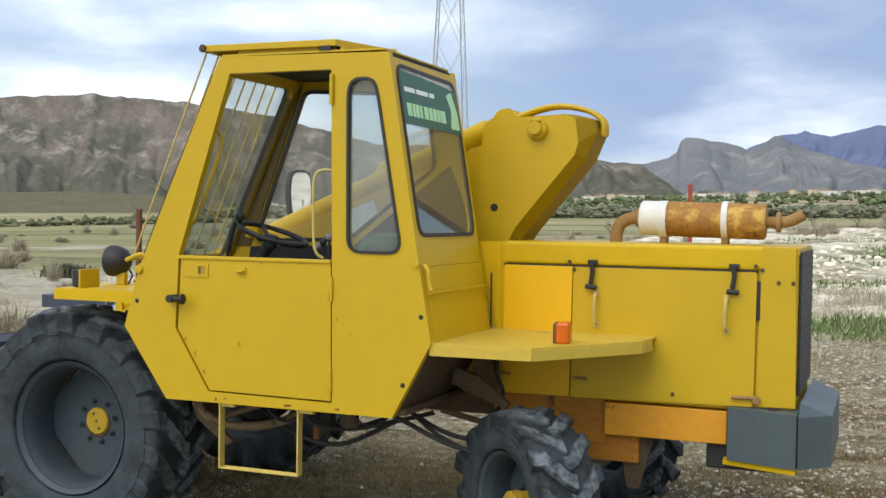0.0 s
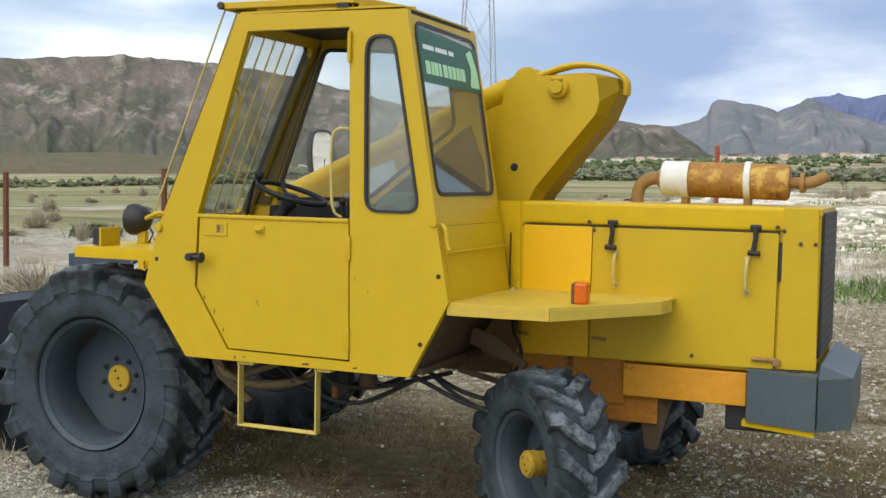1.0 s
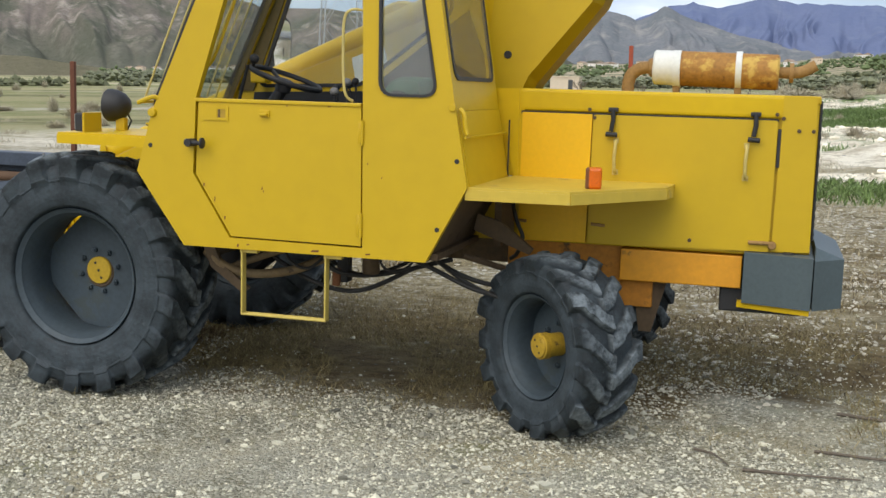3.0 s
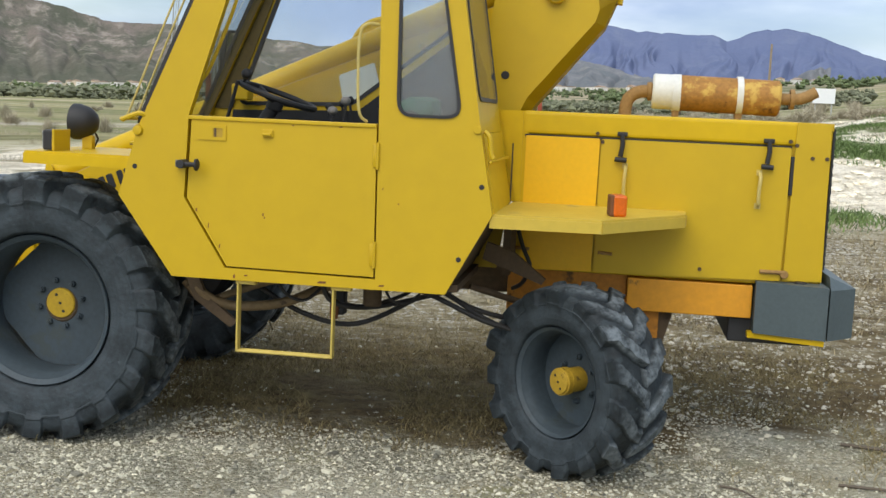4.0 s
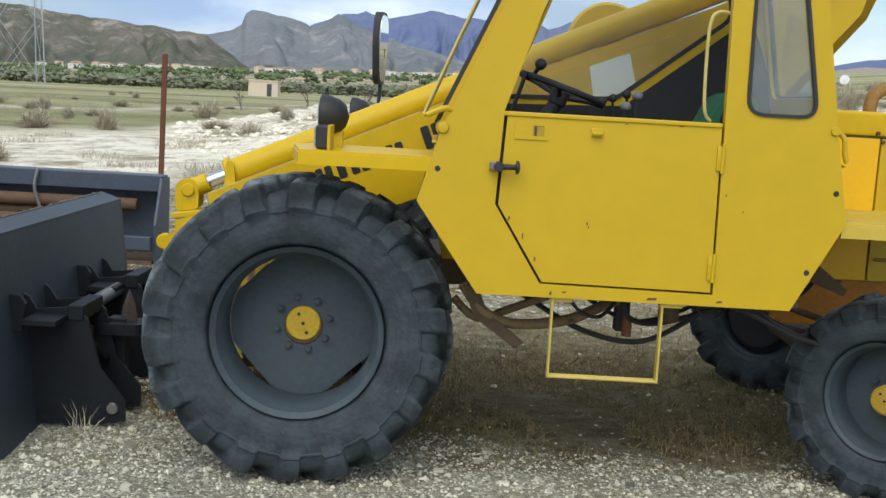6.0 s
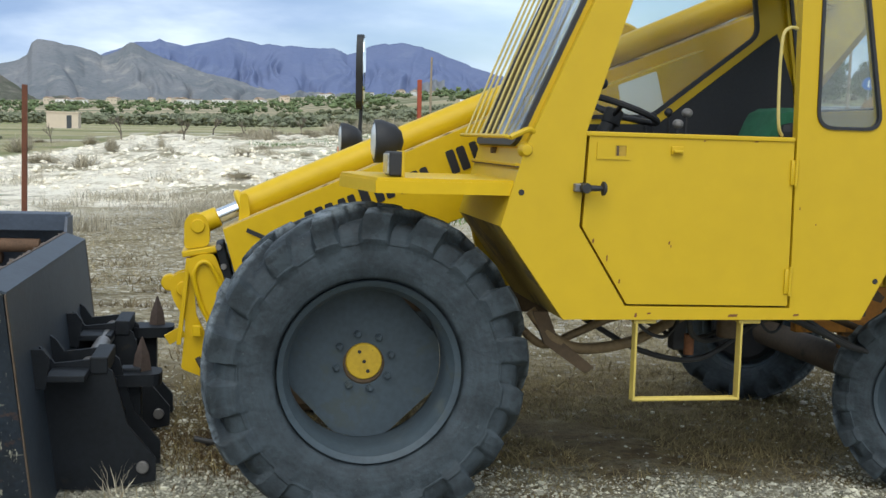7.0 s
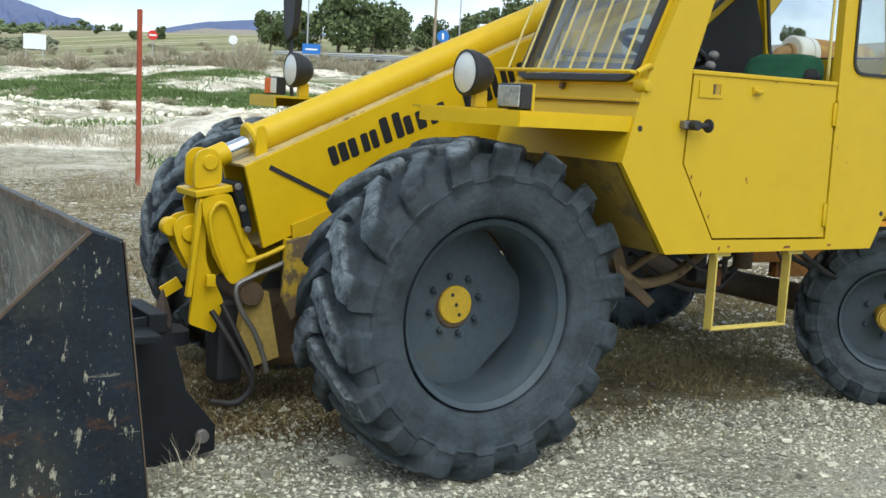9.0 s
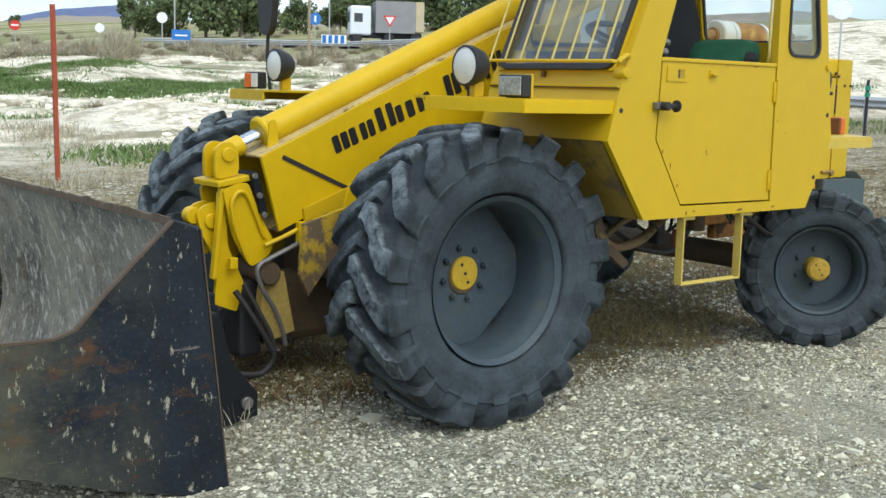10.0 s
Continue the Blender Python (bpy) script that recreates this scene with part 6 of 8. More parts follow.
tube(bm, curve_pts([(-2.570, 1.292, 0.70), (-2.625, 1.288, 0.83), (-2.650, 1.286, 0.95), (-2.622, 1.285, 1.015), (-2.575, 1.285, 1.015), (-2.535, 1.286, 0.95), (-2.480, 1.288, 0.82), (-2.455, 1.29, 0.78)], 6), 0.011)
lp("hose_guard", bm, YELLOW_NEW, head, smooth=True)
lp("valve_nut", box(B(), -0.022, 0.022, -0.015, 0.015, -0.03, 0.03, 0.006, Matrix.Translation((-2.635, 1.30, 0.66))), YELLOW_NEW, head)
bm = B()
tube(bm, curve_pts([(-2.47, 1.27, 0.745), (-2.36, 1.25, 0.79), (-2.24, 1.235, 0.845), (-2.12, 1.23, 0.885)], 5), 0.012)
lp("steel_pipe", bm, YELLOW_NEW, head, smooth=True)
lp("pipe_bracket", boxm(-2.30, -2.26, 1.215, 1.255, 0.735, 0.86, 0.004), YELLOW_NEW, head)
bm = B()
tube(bm, curve_pts([(-2.10, 1.225, 0.835), (-2.28, 1.225, 0.755), (-2.46, 1.225, 0.685), (-2.535, 1.225, 0.64), (-2.515, 1.225, 0.54), (-2.44, 1.225, 0.42), (-2.39, 1.225, 0.30), (-2.37, 1.23, 0.22)], 6), 0.013)
lp("bent_pipe", bm, STEEL, head, smooth=True)
for pts, r in ((((-2.63, 1.29, 0.52), (-2.56, 1.25, 0.40), (-2.49, 1.22, 0.27), (-2.45, 1.21, 0.17), (-2.52, 1.22, 0.09), (-2.64, 1.25, 0.10)), 0.015), (((-2.58, 1.29, 0.55), (-2.51, 1.25, 0.40), (-2.45, 1.22, 0.25), (-2.47, 1.22, 0.12), (-2.58, 1.25, 0.07)), 0.013)):
    lp("loose_hose", tube(B(), curve_pts(pts, 6), r, 8), HOSE, head, smooth=True)
MUD_YELLOW = mat("mud_splashed_yellow_paint", (0.42, 0.28, 0.02), 0.7, var=0.2, scale=4, grain=30, spots=(0.12, 0.085, 0.048), spot_amt=0.29, spot_scale=4.5)
LEG_TAN = mat("dusty_tan_yellow_paint", (0.40, 0.28, 0.075), 0.7, var=0.25, scale=5, grain=40, spots=(0.14, 0.10, 0.05), spot_amt=0.12, spot_scale=6)
lp("lower_leg", plate(B(), [(-2.46, 0.62), (-2.352, 0.60), (-2.285, 0.28), (-2.42, 0.24), (-2.49, 0.40)], [], 0.06, side_at(1.28)), LEG_TAN, head, "muddy lower leg")
lp("cross_tube", cyl(B(), (-2.455, 1.23, 0.60), (-2.455, 1.62, 0.60), 0.06, 24), BROWN_FRAME, head, smooth=True)
lp("tilt_body", boxm(-2.57, -2.43, 1.36, 1.53, 0.14, 0.56, 0.03), BLACK, head)
# brown block added to fill the shadowed space behind the lower leg
lp("lower_filler", boxm(-2.36, -1.95, 1.37, 1.62, 0.20, 0.56, 0.05), BROWN_FRAME, head)
lp("front_beam", boxm(-2.15, -1.75, 1.17, 1.63, 0.55, 0.90, 0.02), BROWN_FRAME, chassis)
for y in (1.12, 1.65):
    lp("arch_cheek", plate(B(), [(-2.33, 0.86), (-1.85, 1.0), (-1.80, 0.68), (-2.19, 0.63), (-2.300, 0.49), (-2.350, 0.60)], [], 0.03, side_at(y)), MUD_YELLOW, chassis)
lp("mud_flap", plate(B(), [(-2.17, 0.955), (-2.085, 0.945), (-2.03, 1.075), (-2.13, 1.085)], [], 0.012, side_at(1.0)), YELLOW_NEW, chassis)
CONE_IRON = mat("weathered_cone_iron", (0.060, 0.042, 0.034), 0.75, var=0.3, scale=8, grain=60, bump=0.3)


# ---- wheels ----
def make_wheel(name, R, W, rim_r, disc_y, lugs, lug_h, cap_r, cap_y, bolts, bolt_r, slots, seed):
    """A wheel about the local y axis, its outer face towards -y: lugged tyre, dished rim, hub cap and bolts."""
    w = new(name)
    w.empty_display_size = 0.2
    h = W / 2
    Rc = R - lug_h
    bm = B()
    prof = [(0.78, rim_r * 1.0), (0.95, rim_r * 1.08), (1.02, rim_r * 1.25), (1.03, (rim_r + Rc) / 2), (1.01, Rc * 0.88), (0.985, Rc * 0.925), (0.95, Rc * 0.955), (0.90, Rc * 0.972), (0.82, Rc * 0.985)]
    prof += [(0.82 - 0.0965 * k, Rc * (0.985 + 0.016 * math.sin(math.pi * k / 17))) for k in range(1, 17)]
    prof += [(-0.82, Rc * 0.985), (-0.90, Rc * 0.972), (-0.95, Rc * 0.955), (-0.985, Rc * 0.925), (-1.01, Rc * 0.88), (-1.02, Rc * 0.858), (-1.045, Rc * 0.852), (-1.045, Rc * 0.842), (-1.025, Rc * 0.836), (-1.03, (rim_r + Rc) / 2), (-1.035, (rim_r + Rc) / 2 * 0.95), (-1.02, rim_r * 1.22),
             (-1.0, rim_r * 1.15), (-0.985, rim_r * 1.135), (-0.975, rim_r * 1.09), (-0.94, rim_r * 1.062), (-0.88, rim_r * 1.050), (-0.80, rim_r * 1.04), (-0.70, rim_r * 0.99)]
    seg = lugs * 24
    rnd = random.Random(seed)
    wear = [[rnd.uniform(0.55, 1.08) for _ in range(lugs)] for _ in range(2)]
    rows = []
    for f, r in prof:
        row = []
        af = abs(f)
        sweep = 0.33 * min(af, 1.0) ** 1.2 * (0.46 / W) * (W / 0.46)
        for j in range(seg):
            u = j * lugs / seg              # in lug pitches, along the swept bars
            t = 2 * math.pi * j / seg + sweep
            lift = 0.0
            if r > Rc * 0.80:
                for side in (0, 1):
                    g = f if side else -f
                    if g < -0.12:
                        continue
                    q = u - (0.5 if side else 0.0)
                    k = round(q)
                    d = abs(q - k)
                    edge = 0.200 + 0.06 * max(0, g) + 0.10 * noise.noise((k * 3.7 + side, f * 4.5, seed))
                    m = min(1, max(0, (edge + 0.03 - d) / 0.055))
                    end = min(1, max(0, (g + 0.12) / 0.06))
                    lift = max(lift, m * end * wear[side][k % lugs])
            n = noise.noise((math.cos(t) * r * 11, f * 5, math.sin(t) * r * 11 + seed))
            n2 = noise.noise((math.cos(t) * r * 4.1, f * 2, math.sin(t) * r * 4.1))
            top = Rc + lug_h * (0.92 + 0.14 * n2) - 0.012 * af ** 3
            rr, yy = r, h * f
            if af <= 0.91:
                rr = r + (top - r) * lift
            elif r > Rc * 0.80:
                w_ = min(1, max(0, (r - Rc * 0.80) / (Rc * 0.14)))
                rr = r + (top - 0.010 - r) * lift * w_ ** 2 * 0.9
                yy = h * f + (1 if f > 0 else -1) * 0.040 * lift * w_
            rr += 0.0048 * n * (1 if r > rim_r * 1.1 else 0)
            row.append(bm.verts.new((rr * math.cos(t), yy, rr * math.sin(t))))
        rows.append(row)
    for p, q in zip(rows, rows[1:]):
        for j in range(seg):
            k = (j + 1) % seg
            bm.faces.new((p[j], p[k], q[k], q[j]))
    part("tyre", bm, tyre_mat(name + "_rubber", R), w, "worn black lugged tyre", smooth=True)
    rim = part("rim", lathe(B(), [(h * 0.80, rim_r * 0.97), (h * 0.80, rim_r * 1.03), (h * 0.7, rim_r * 0.96), (h * 0.3, rim_r * 0.90), (-h * 0.35, rim_r * 0.885), (-h * 0.62, rim_r * 0.90), (-h * 0.72, rim_r * 0.945),
                                  (-h * 0.80, rim_r * 0.955), (-h * 0.84, rim_r * 0.985), (-h * 0.90, rim_r * 1.018), (-h * 0.83, rim_r * 1.026), (-h * 0.70, rim_r * 0.99), (h * 0.7, rim_r * 0.985)], 64, closed=False), RIM_GREY, w, "grey painted dished rim", smooth=True)
    # disc with flattened sides that leave slots
    rd = rim_r * 0.895
    pts = []
    for i in range(96):
        a = 2 * math.pi * i / 96
        r = rd
        for k in range(slots):
            c = 2 * math.pi * (k + 0.5) / slots + 0.12
            d = math.cos(a - c)
            if d > 0:
                r = min(r, rd * 0.915 / d)
        pts.append((r * math.cos(a), r * math.sin(a)))
    # black cylinder added behind the disc to block light through its slots
    part("slot_blocker", cyl(B(), (0, disc_y + 0.03, 0), (0, h * 0.75, 0), rim_r * 0.83, 32), BLACK, rim, smooth=True)
    part("wheel_disc", plate(B(), pts, [], 0.014, side_at(disc_y)), RIM_GREY, rim)
    part("hub_cap", lathe(B(), [(disc_y + 0.01, cap_r * 1.02), (cap_y + 0.006, cap_r * 1.02), (cap_y, cap_r * 0.96), (cap_y - 0.002, cap_r * 0.5), (cap_y - 0.002, 0)], 28), HUB_OCHRE if cap_y < 0 else HUB_YELLOW, rim, "yellow hub cap", smooth=True)
    if cap_y < 0:
        for c in (cap_y + 0.022, cap_y + 0.052):
            part("hub_collar", lathe(B(), [(c + 0.012, cap_r * 0.9), (c + 0.010, cap_r * 1.14), (c - 0.010, cap_r * 1.14), (c - 0.012, cap_r * 0.9)], 28), HUB_OCHRE, rim, smooth=True)
    for dx, dz in ((0.0, 0.0), (-cap_r * 0.35, cap_r * 0.5), (cap_r * 0.3, -cap_r * 0.5)):
        part("cap_hole", cyl(B(), (dx, cap_y - 0.004, dz), (dx, cap_y + 0.004, dz), cap_r * 0.11, 8), BLACK, rim)
    for i in range(bolts):
        a = 2 * math.pi * (i + 0.5) / bolts
        x, z = bolt_r * math.cos(a), bolt_r * math.sin(a)
        bm = B()
        cyl(bm, (x, disc_y - 0.022, z), (x, disc_y + 0.002, z), 0.017, 6)
        cyl(bm, (x, disc_y - 0.034, z), (x, disc_y - 0.02, z), 0.010, 8)
        part("wheel_bolt", bm, RIM_GREY, rim)
    return w


def put_wheel(w, m):
    w.parent = loader
    w.matrix_parent_inverse = Matrix.Translation(-BASE)
    w.matrix_basis = m


FW_POS = Matrix.Translation((-1.855, 0.36, 0.672))
front = make_wheel("front_wheel", 0.732, 0.46, 0.394, 0.068, 18, 0.060, 0.082, 0.050, 8, 0.128, 4, 5)
put_wheel(front, FW_POS @ Matrix.Rotation(radians(9), 4, "Y"))
copy_thing(front, Matrix.Translation((-1.855, 2 * MID - 0.36, 0.672)) @ Matrix.Rotation(radians(180), 4, "Z"))
STEER = Matrix.Rotation(radians(-42), 4, "Z")
rear = make_wheel("rear_wheel", 0.508, 0.33, 0.274, 0.03, 15, 0.042, 0.062, -0.12, 6, 0.115, 0, 8)
put_wheel(rear, Matrix.Translation((0.99, 0.325, 0.49)) @ STEER)
copy_thing(rear, Matrix.Translation((0.99, 2 * MID - 0.325, 0.49)) @ Matrix.Rotation(radians(180 - 42), 4, "Z"))


# ---- loose bucket in front of the loader ----
def build_bucket():
    bk = thing("loader_bucket", "worn black steel loader bucket standing on the gravel", "bucket", Matrix.Translation((-3.7, 1.4, 0)))
    inv = Matrix.Translation((3.7, -1.4, 0))

    def bp(name, bm, material, parent=None, label="", smooth=False):
        ob = part(name, bm, material, parent or bk, label, smooth)
        if parent is None:
            ob.matrix_parent_inverse = inv
        return ob
    Y0, Y1 = 0.20, 2.60
    side = [(-3.375, 1.001), (-3.481, 1.039), (-3.741, 0.791), (-3.861, 0.660), (-3.944, 0.635), (-4.142, 0.639), (-4.85, 0.61), (-4.95, 0.55), (-4.60, 0.36), (-4.156, 0.172), (-3.722, 0.025), (-3.31, -0.085), (-3.248, -0.07)]
    for y in (Y0, Y1):
        pl = bp("side_plate", plate(B(), side, [], 0.02, side_at(y)), BUCKET_OUT, None, "scratched black side plate")
        rim_bm = B()
        for a, b in zip(side[1:6], side[2:6]):
            d = Vector((b[0] - a[0], 0, b[1] - a[1]))
            box(rim_bm, 0, d.length, -0.003, 0.023, -0.005, 0.005, 0, frame_m((a[0], y, a[1]), d, (0, 1, 0)))
        bp("rusty_rim", rim_bm, EDGE_RUST, pl)
        bp("back_edge", plate(B(), [(-3.368, 1.0), (-3.363, 1.0), (-3.243, -0.07), (-3.248, -0.07)], [], 0.026, side_at(y - 0.003)), EDGE_RUST, pl)
    bp("back_plate", plate(B(), [(-3.388, 1.0), (-3.365, 1.0), (-3.247, -0.06), (-3.270, -0.06)], [], Y1 - Y0, side_at(Y0 + 0.02)), BUCKET_BACK, None, "slate dark back plate")
    bp("top_lip", plate(B(), [(-3.364, 0.99), (-3.364, 1.008), (-3.481, 1.047), (-3.490, 1.030), (-3.393, 0.985)], [], Y1 - Y0, side_at(Y0 + 0.02)), BUCKET_BACK)
    inner = [(-3.485, 1.03), (-3.40, 0.72), (-3.36, 0.40), (-3.40, 0.18), (-3.50, 0.08), (-3.73, 0.045), (-4.16, 0.215), (-4.60, 0.41), (-4.95, 0.59)]
    bm = B()
    rows = []
    for x, z in inner:
        rows.append([bm.verts.new((x, Y0 + 0.02 + (Y1 - Y0 - 0.02) * i / 24, z + 0.006 * noise.noise((x * 3, i * 0.6, z)))) for i in range(25)])
    for a, b in zip(rows, rows[1:]):
        for i in range(24):
            bm.faces.new((a[i], a[i + 1], b[i + 1], b[i]))
    bmesh.ops.solidify(bm, geom=bm.faces[:], thickness=0.016)
    bp("inner_shell", bm, BUCKET_IN, None, "scraped bare steel inside", True)
    # torn, rusted front edge of the lip
    bm = B()
    row = []
    for i in range(81):
        y = Y0 + 0.02 + (Y1 - Y0 - 0.02) * i / 80
        k = 0.018 * noise.noise((i * 0.21, 4.0, 0.0)) + 0.012 * noise.noise((i * 0.9, 1.0, 0.0))
        row.append([bm.verts.new(q) for q in ((-3.478, y, 1.050), (-3.494 - k * 0.5, y, 1.052 + k), (-3.498 - k * 0.4, y, 1.022), (-3.480, y, 1.020))])
    for a, b in zip(row, row[1:]):
        for j in range(4):
            bm.faces.new((a[j], a[(j + 1) % 4], b[(j + 1) % 4], b[j]))
    bm.faces.new(row[0])
    bm.faces.new(row[-1][::-1])
    bp("torn_edge", bm, EDGE_RUST)
    # hitch brackets behind the back plate
    for yb in (0.76, 1.06, 1.80, 2.10):
        bp("hitch_bracket", plate(B(), [(-3.36, 0.70), (-3.30, 0.66), (-3.26, 0.60), (-3.07, 0.62), (-3.00, 0.56), (-2.93, 0.30), (-2.80, 0.14), (-2.80, 0.03), (-3.05, -0.01), (-3.27, 0.0)], [], 0.025, side_at(yb)), BRACKET_BLACK, None, "black hitch bracket")
    for yb in (0.76, 1.80):
        bp("bracket_cap", box(B(), -3.10, -3.02, yb - 0.01, yb + 0.335, 0.55, 0.63, 0.006), BRACKET_BLACK)
        bp("bracket_post", box(B(), -3.00, -2.90, yb + 0.36, yb + 0.46, 0.05, 0.50, 0.006), BRACKET_BLACK)
        bp("hook_cap", plate(B(), rounded([(-3.06, yb + 0.28), (-2.80, yb + 0.30), (-2.80, yb + 0.50), (-3.06, yb + 0.50)], 0.06, 4), [], 0.06, flat_at(0.42 + 0.06 * (yb > 1))), BRACKET_BLACK)
        cone = B()
        m = Matrix.Translation((-2.90, yb + 0.42, 0.46 + 0.06 * (yb > 1))) @ Matrix.Rotation(radians(90), 4, "X")
        lathe(cone, [(0, 0.05), (0.10, 0.035), (0.19, 0.004), (0.19, 0)], 4, m)
        bp("guide_cone", cone, CONE_IRON)
        bp("bracket_bolt", cyl(B(), (-2.86, yb - 0.02, 0.10), (-2.86, yb + 0.04, 0.10), 0.03, 14), STEEL, None, "", True)
        bp("top_tab", plate(B(), [(-3.36, 0.52), (-3.27, 0.52), (-3.25, 0.66), (-3.28, 0.70), (-3.37, 0.70)], [], 0.03, side_at(yb - 0.19)), BRACKET_BLACK)
        bp("bracket_flange", box(B(), -3.27, -3.10, yb - 0.19, yb + 0.02, 0.55, 0.58, 0.004), BRACKET_BLACK)
        bp("bracket_rib", box(B(), -3.02, -2.985, yb + 0.03, yb + 0.06, 0.06, 0.52, 0.004), BRACKET_BLACK)
        bp("lifting_strap", tube(B(), [(-3.10, yb + 0.10, 0.50), (-2.98, yb + 0.28, 0.30)], 0.02, 8), BRACKET_BLACK)
    bp("cross_tube", cyl(B(), (-3.14, 0.78, 0.534), (-3.14, 2.1, 0.545), 0.040, 20), STEEL, None, "", True)
    return bk


build_bucket()


# ---- second attachment lying behind ----
def build_attachment():
    at = thing("grab_attachment", "dark blue steel grab attachment with rusty rollers, lying in the stubble", "attachment", Matrix.Translation((-5.4, 6.6, -0.05)))

    def ap(name, bm, material, parent=None, label="", smooth=False):
        ob = part(name, bm, material, parent or at, label, smooth)
        return ob
    NAVY = mat("dark_navy_paint", (0.040, 0.054, 0.080), 0.5, var=0.3, scale=4, grain=30, spots=(0.10, 0.05, 0.03), spot_amt=0.08, spot_scale=4)
    ROLLER_RUST = mat("brown_roller_rust", (0.105, 0.058, 0.032), 0.85, var=0.35, scale=7, grain=50, bump=0.3)
    ap("top_beam", boxm(-2.3, 1.35, -0.05, 0.20, 0.76, 0.93, 0.01), NAVY)
    ap("back_plate", boxm(-2.3, 1.33, 0.22, 0.25, 0.10, 0.9, 0.005), NAVY)
    ap("end_plate", plate(B(), [(-0.30, 0.02), (0.25, 0.02), (0.22, 0.90), (-0.10, 0.90), (-0.32, 0.45)], [], 0.025, Matrix(((0, 0, 1, 1.34), (1, 0, 0, 0), (0, 1, 0, 0), (0, 0, 0, 1)))), NAVY)
    ap("floor_plate", boxm(-2.3, 1.33, -0.35, 0.22, 0.05, 0.09, 0.005), EDGE_RUST)
    ap("lower_bar", boxm(-2.3, 1.33, -0.40, -0.30, 0.20, 0.34, 0.01), NAVY)
    for z, y in ((0.62, -0.02), (0.50, 0.06), (0.42, -0.08)):
        ap("rusty_roller", cyl(B(), (-2.25, y, z), (1.1 - (0.62 - z) * 3, y, z), 0.065, 18), ROLLER_RUST, None, "", True)
    for x in (-1.2, 0.1):
        ap("chain_strap", tube(B(), curve_pts([(x, -0.08, 0.94), (x - 0.03, -0.10, 0.75), (x + 0.02, -0.09, 0.55), (x - 0.02, -0.1, 0.35)], 5), 0.018, 8), STEEL, None, "", True)
    return at


build_attachment()


# ---- fence posts in the field ----
def post(x, y, h, m, label, lean=0.0, r=0.035):
    z = land_z(x, y)
    bm = B()
    box(bm, -r, r, -r * 0.9, r * 0.9, -0.3, h, 0.004)
    ob = part("fence_post", bm, m)
    ob.matrix_basis = Matrix.Translation((x, y, z)) @ Matrix.Rotation(radians(lean), 4, "Y")
    return tagged(ob, label, "post", "fence posts")


post(-5.5, 12.4, 2.20, RUST_POST, "dark rusty steel fence post beside the rubble", 0.5, 0.036)
post(0.03, 11.05, 2.28, RED_POST, "red oxide steel fence post in the stubble", -0.6, 0.029)
post(-6.5, 7.0, 2.02, RUST_POST, "rusty brown steel fence post in the dry field", 0.3, 0.030)
post(-14.7, 12.6, 1.95, RUST_POST, "thin rusty fence post far along the yard", 0.0, 0.045)


# ---- scattered small stuff and the far surroundings ----
def join_pieces(name, verts, faces, material, label, category, kind="stuff", smooth=False):
    me = bpy.data.meshes.new(name)
    me.from_pydata(verts, [], faces)
    if smooth:
        me.polygons.foreach_set("use_smooth", [True] * len(me.polygons))
    me.materials.append(material)
    return tagged(new(name, me), label, category, kind=kind)


OCTA = [(1, 0, 0), (-1, 0, 0), (0, 1, 0), (0, -1, 0), (0, 0, 1), (0, 0, -1)]
OCTF = [(0, 2, 4), (2, 1, 4), (1, 3, 4), (3, 0, 4), (2, 0, 5), (1, 2, 5), (3, 1, 5), (0, 3, 5)]
CUBO = [(a, b, c) for a in (-1, 1) for b in (-1, 1) for c in (-0.7, 0.7)]
CUBF = [(0, 1, 3, 2), (4, 6, 7, 5), (0, 4, 5, 1), (2, 3, 7, 6), (0, 2, 6, 4), (1, 5, 7, 3)]


G = (1 + 5 ** 0.5) / 2 / 1.9
K = 1 / 1.9
ICO = [(-K, G, 0), (K, G, 0), (-K, -G, 0), (K, -G, 0), (0, -K, G), (0, K, G), (0, -K, -G), (0, K, -G), (G, 0, -K), (G, 0, K), (-G, 0, -K), (-G, 0, K)]
ICOF = [(0, 11, 5), (0, 5, 1), (0, 1, 7), (0, 7, 10), (0, 10, 11), (1, 5, 9), (5, 11, 4), (11, 10, 2), (10, 7, 6), (7, 1, 8), (3, 9, 4), (3, 4, 2), (3, 2, 6), (3, 6, 8), (3, 8, 9), (4, 9, 5), (2, 4, 11), (6, 2, 10), (8, 6, 7), (9, 8, 1)]


def stones(n, rnd, place, size, flat=0.6, lumpy=False):
    verts, faces = [], []
    for _ in range(n):
        p = place(rnd)
        if p is None:
            continue
        x, y = p
        s = size(rnd)
        a = rnd.uniform(0, 6.28)
        ca, sa = math.cos(a), math.sin(a)
        sx, sy, sz = s * rnd.uniform(0.7, 1.4), s * rnd.uniform(0.6, 1.0), s * rnd.uniform(0.45, 0.9) * flat / 0.6
        z = land_z(x, y) + sz * rnd.uniform(0.0, 0.45)
        shape, fs = (OCTA, OCTF) if rnd.random() < 0.75 and s < 0.03 else (CUBO, CUBF)
        k = 1.0 if shape is OCTA else 0.68
        lo, hi = 0.75, 1.15
        if lumpy:
            shape, fs, k, lo, hi = ICO, ICOF, 1.0, 0.55, 1.2
        b = len(verts)
        for u, v, w in shape:
            u, v, w = u * sx * k * rnd.uniform(lo, hi), v * sy * k * rnd.uniform(lo, hi), w * sz * k * rnd.uniform(lo, hi)
            verts.append((x + u * ca - v * sa, y + u * sa + v * ca, z + w))
        faces += [tuple(b + i for i in f) for f in fs]
    return verts, faces


GRAVEL = mat("pale_gravel_chips", (0.43, 0.41, 0.322), 0.9, var=0.14, scale=20, grain=120, bump=0.3, per_island=0.72)
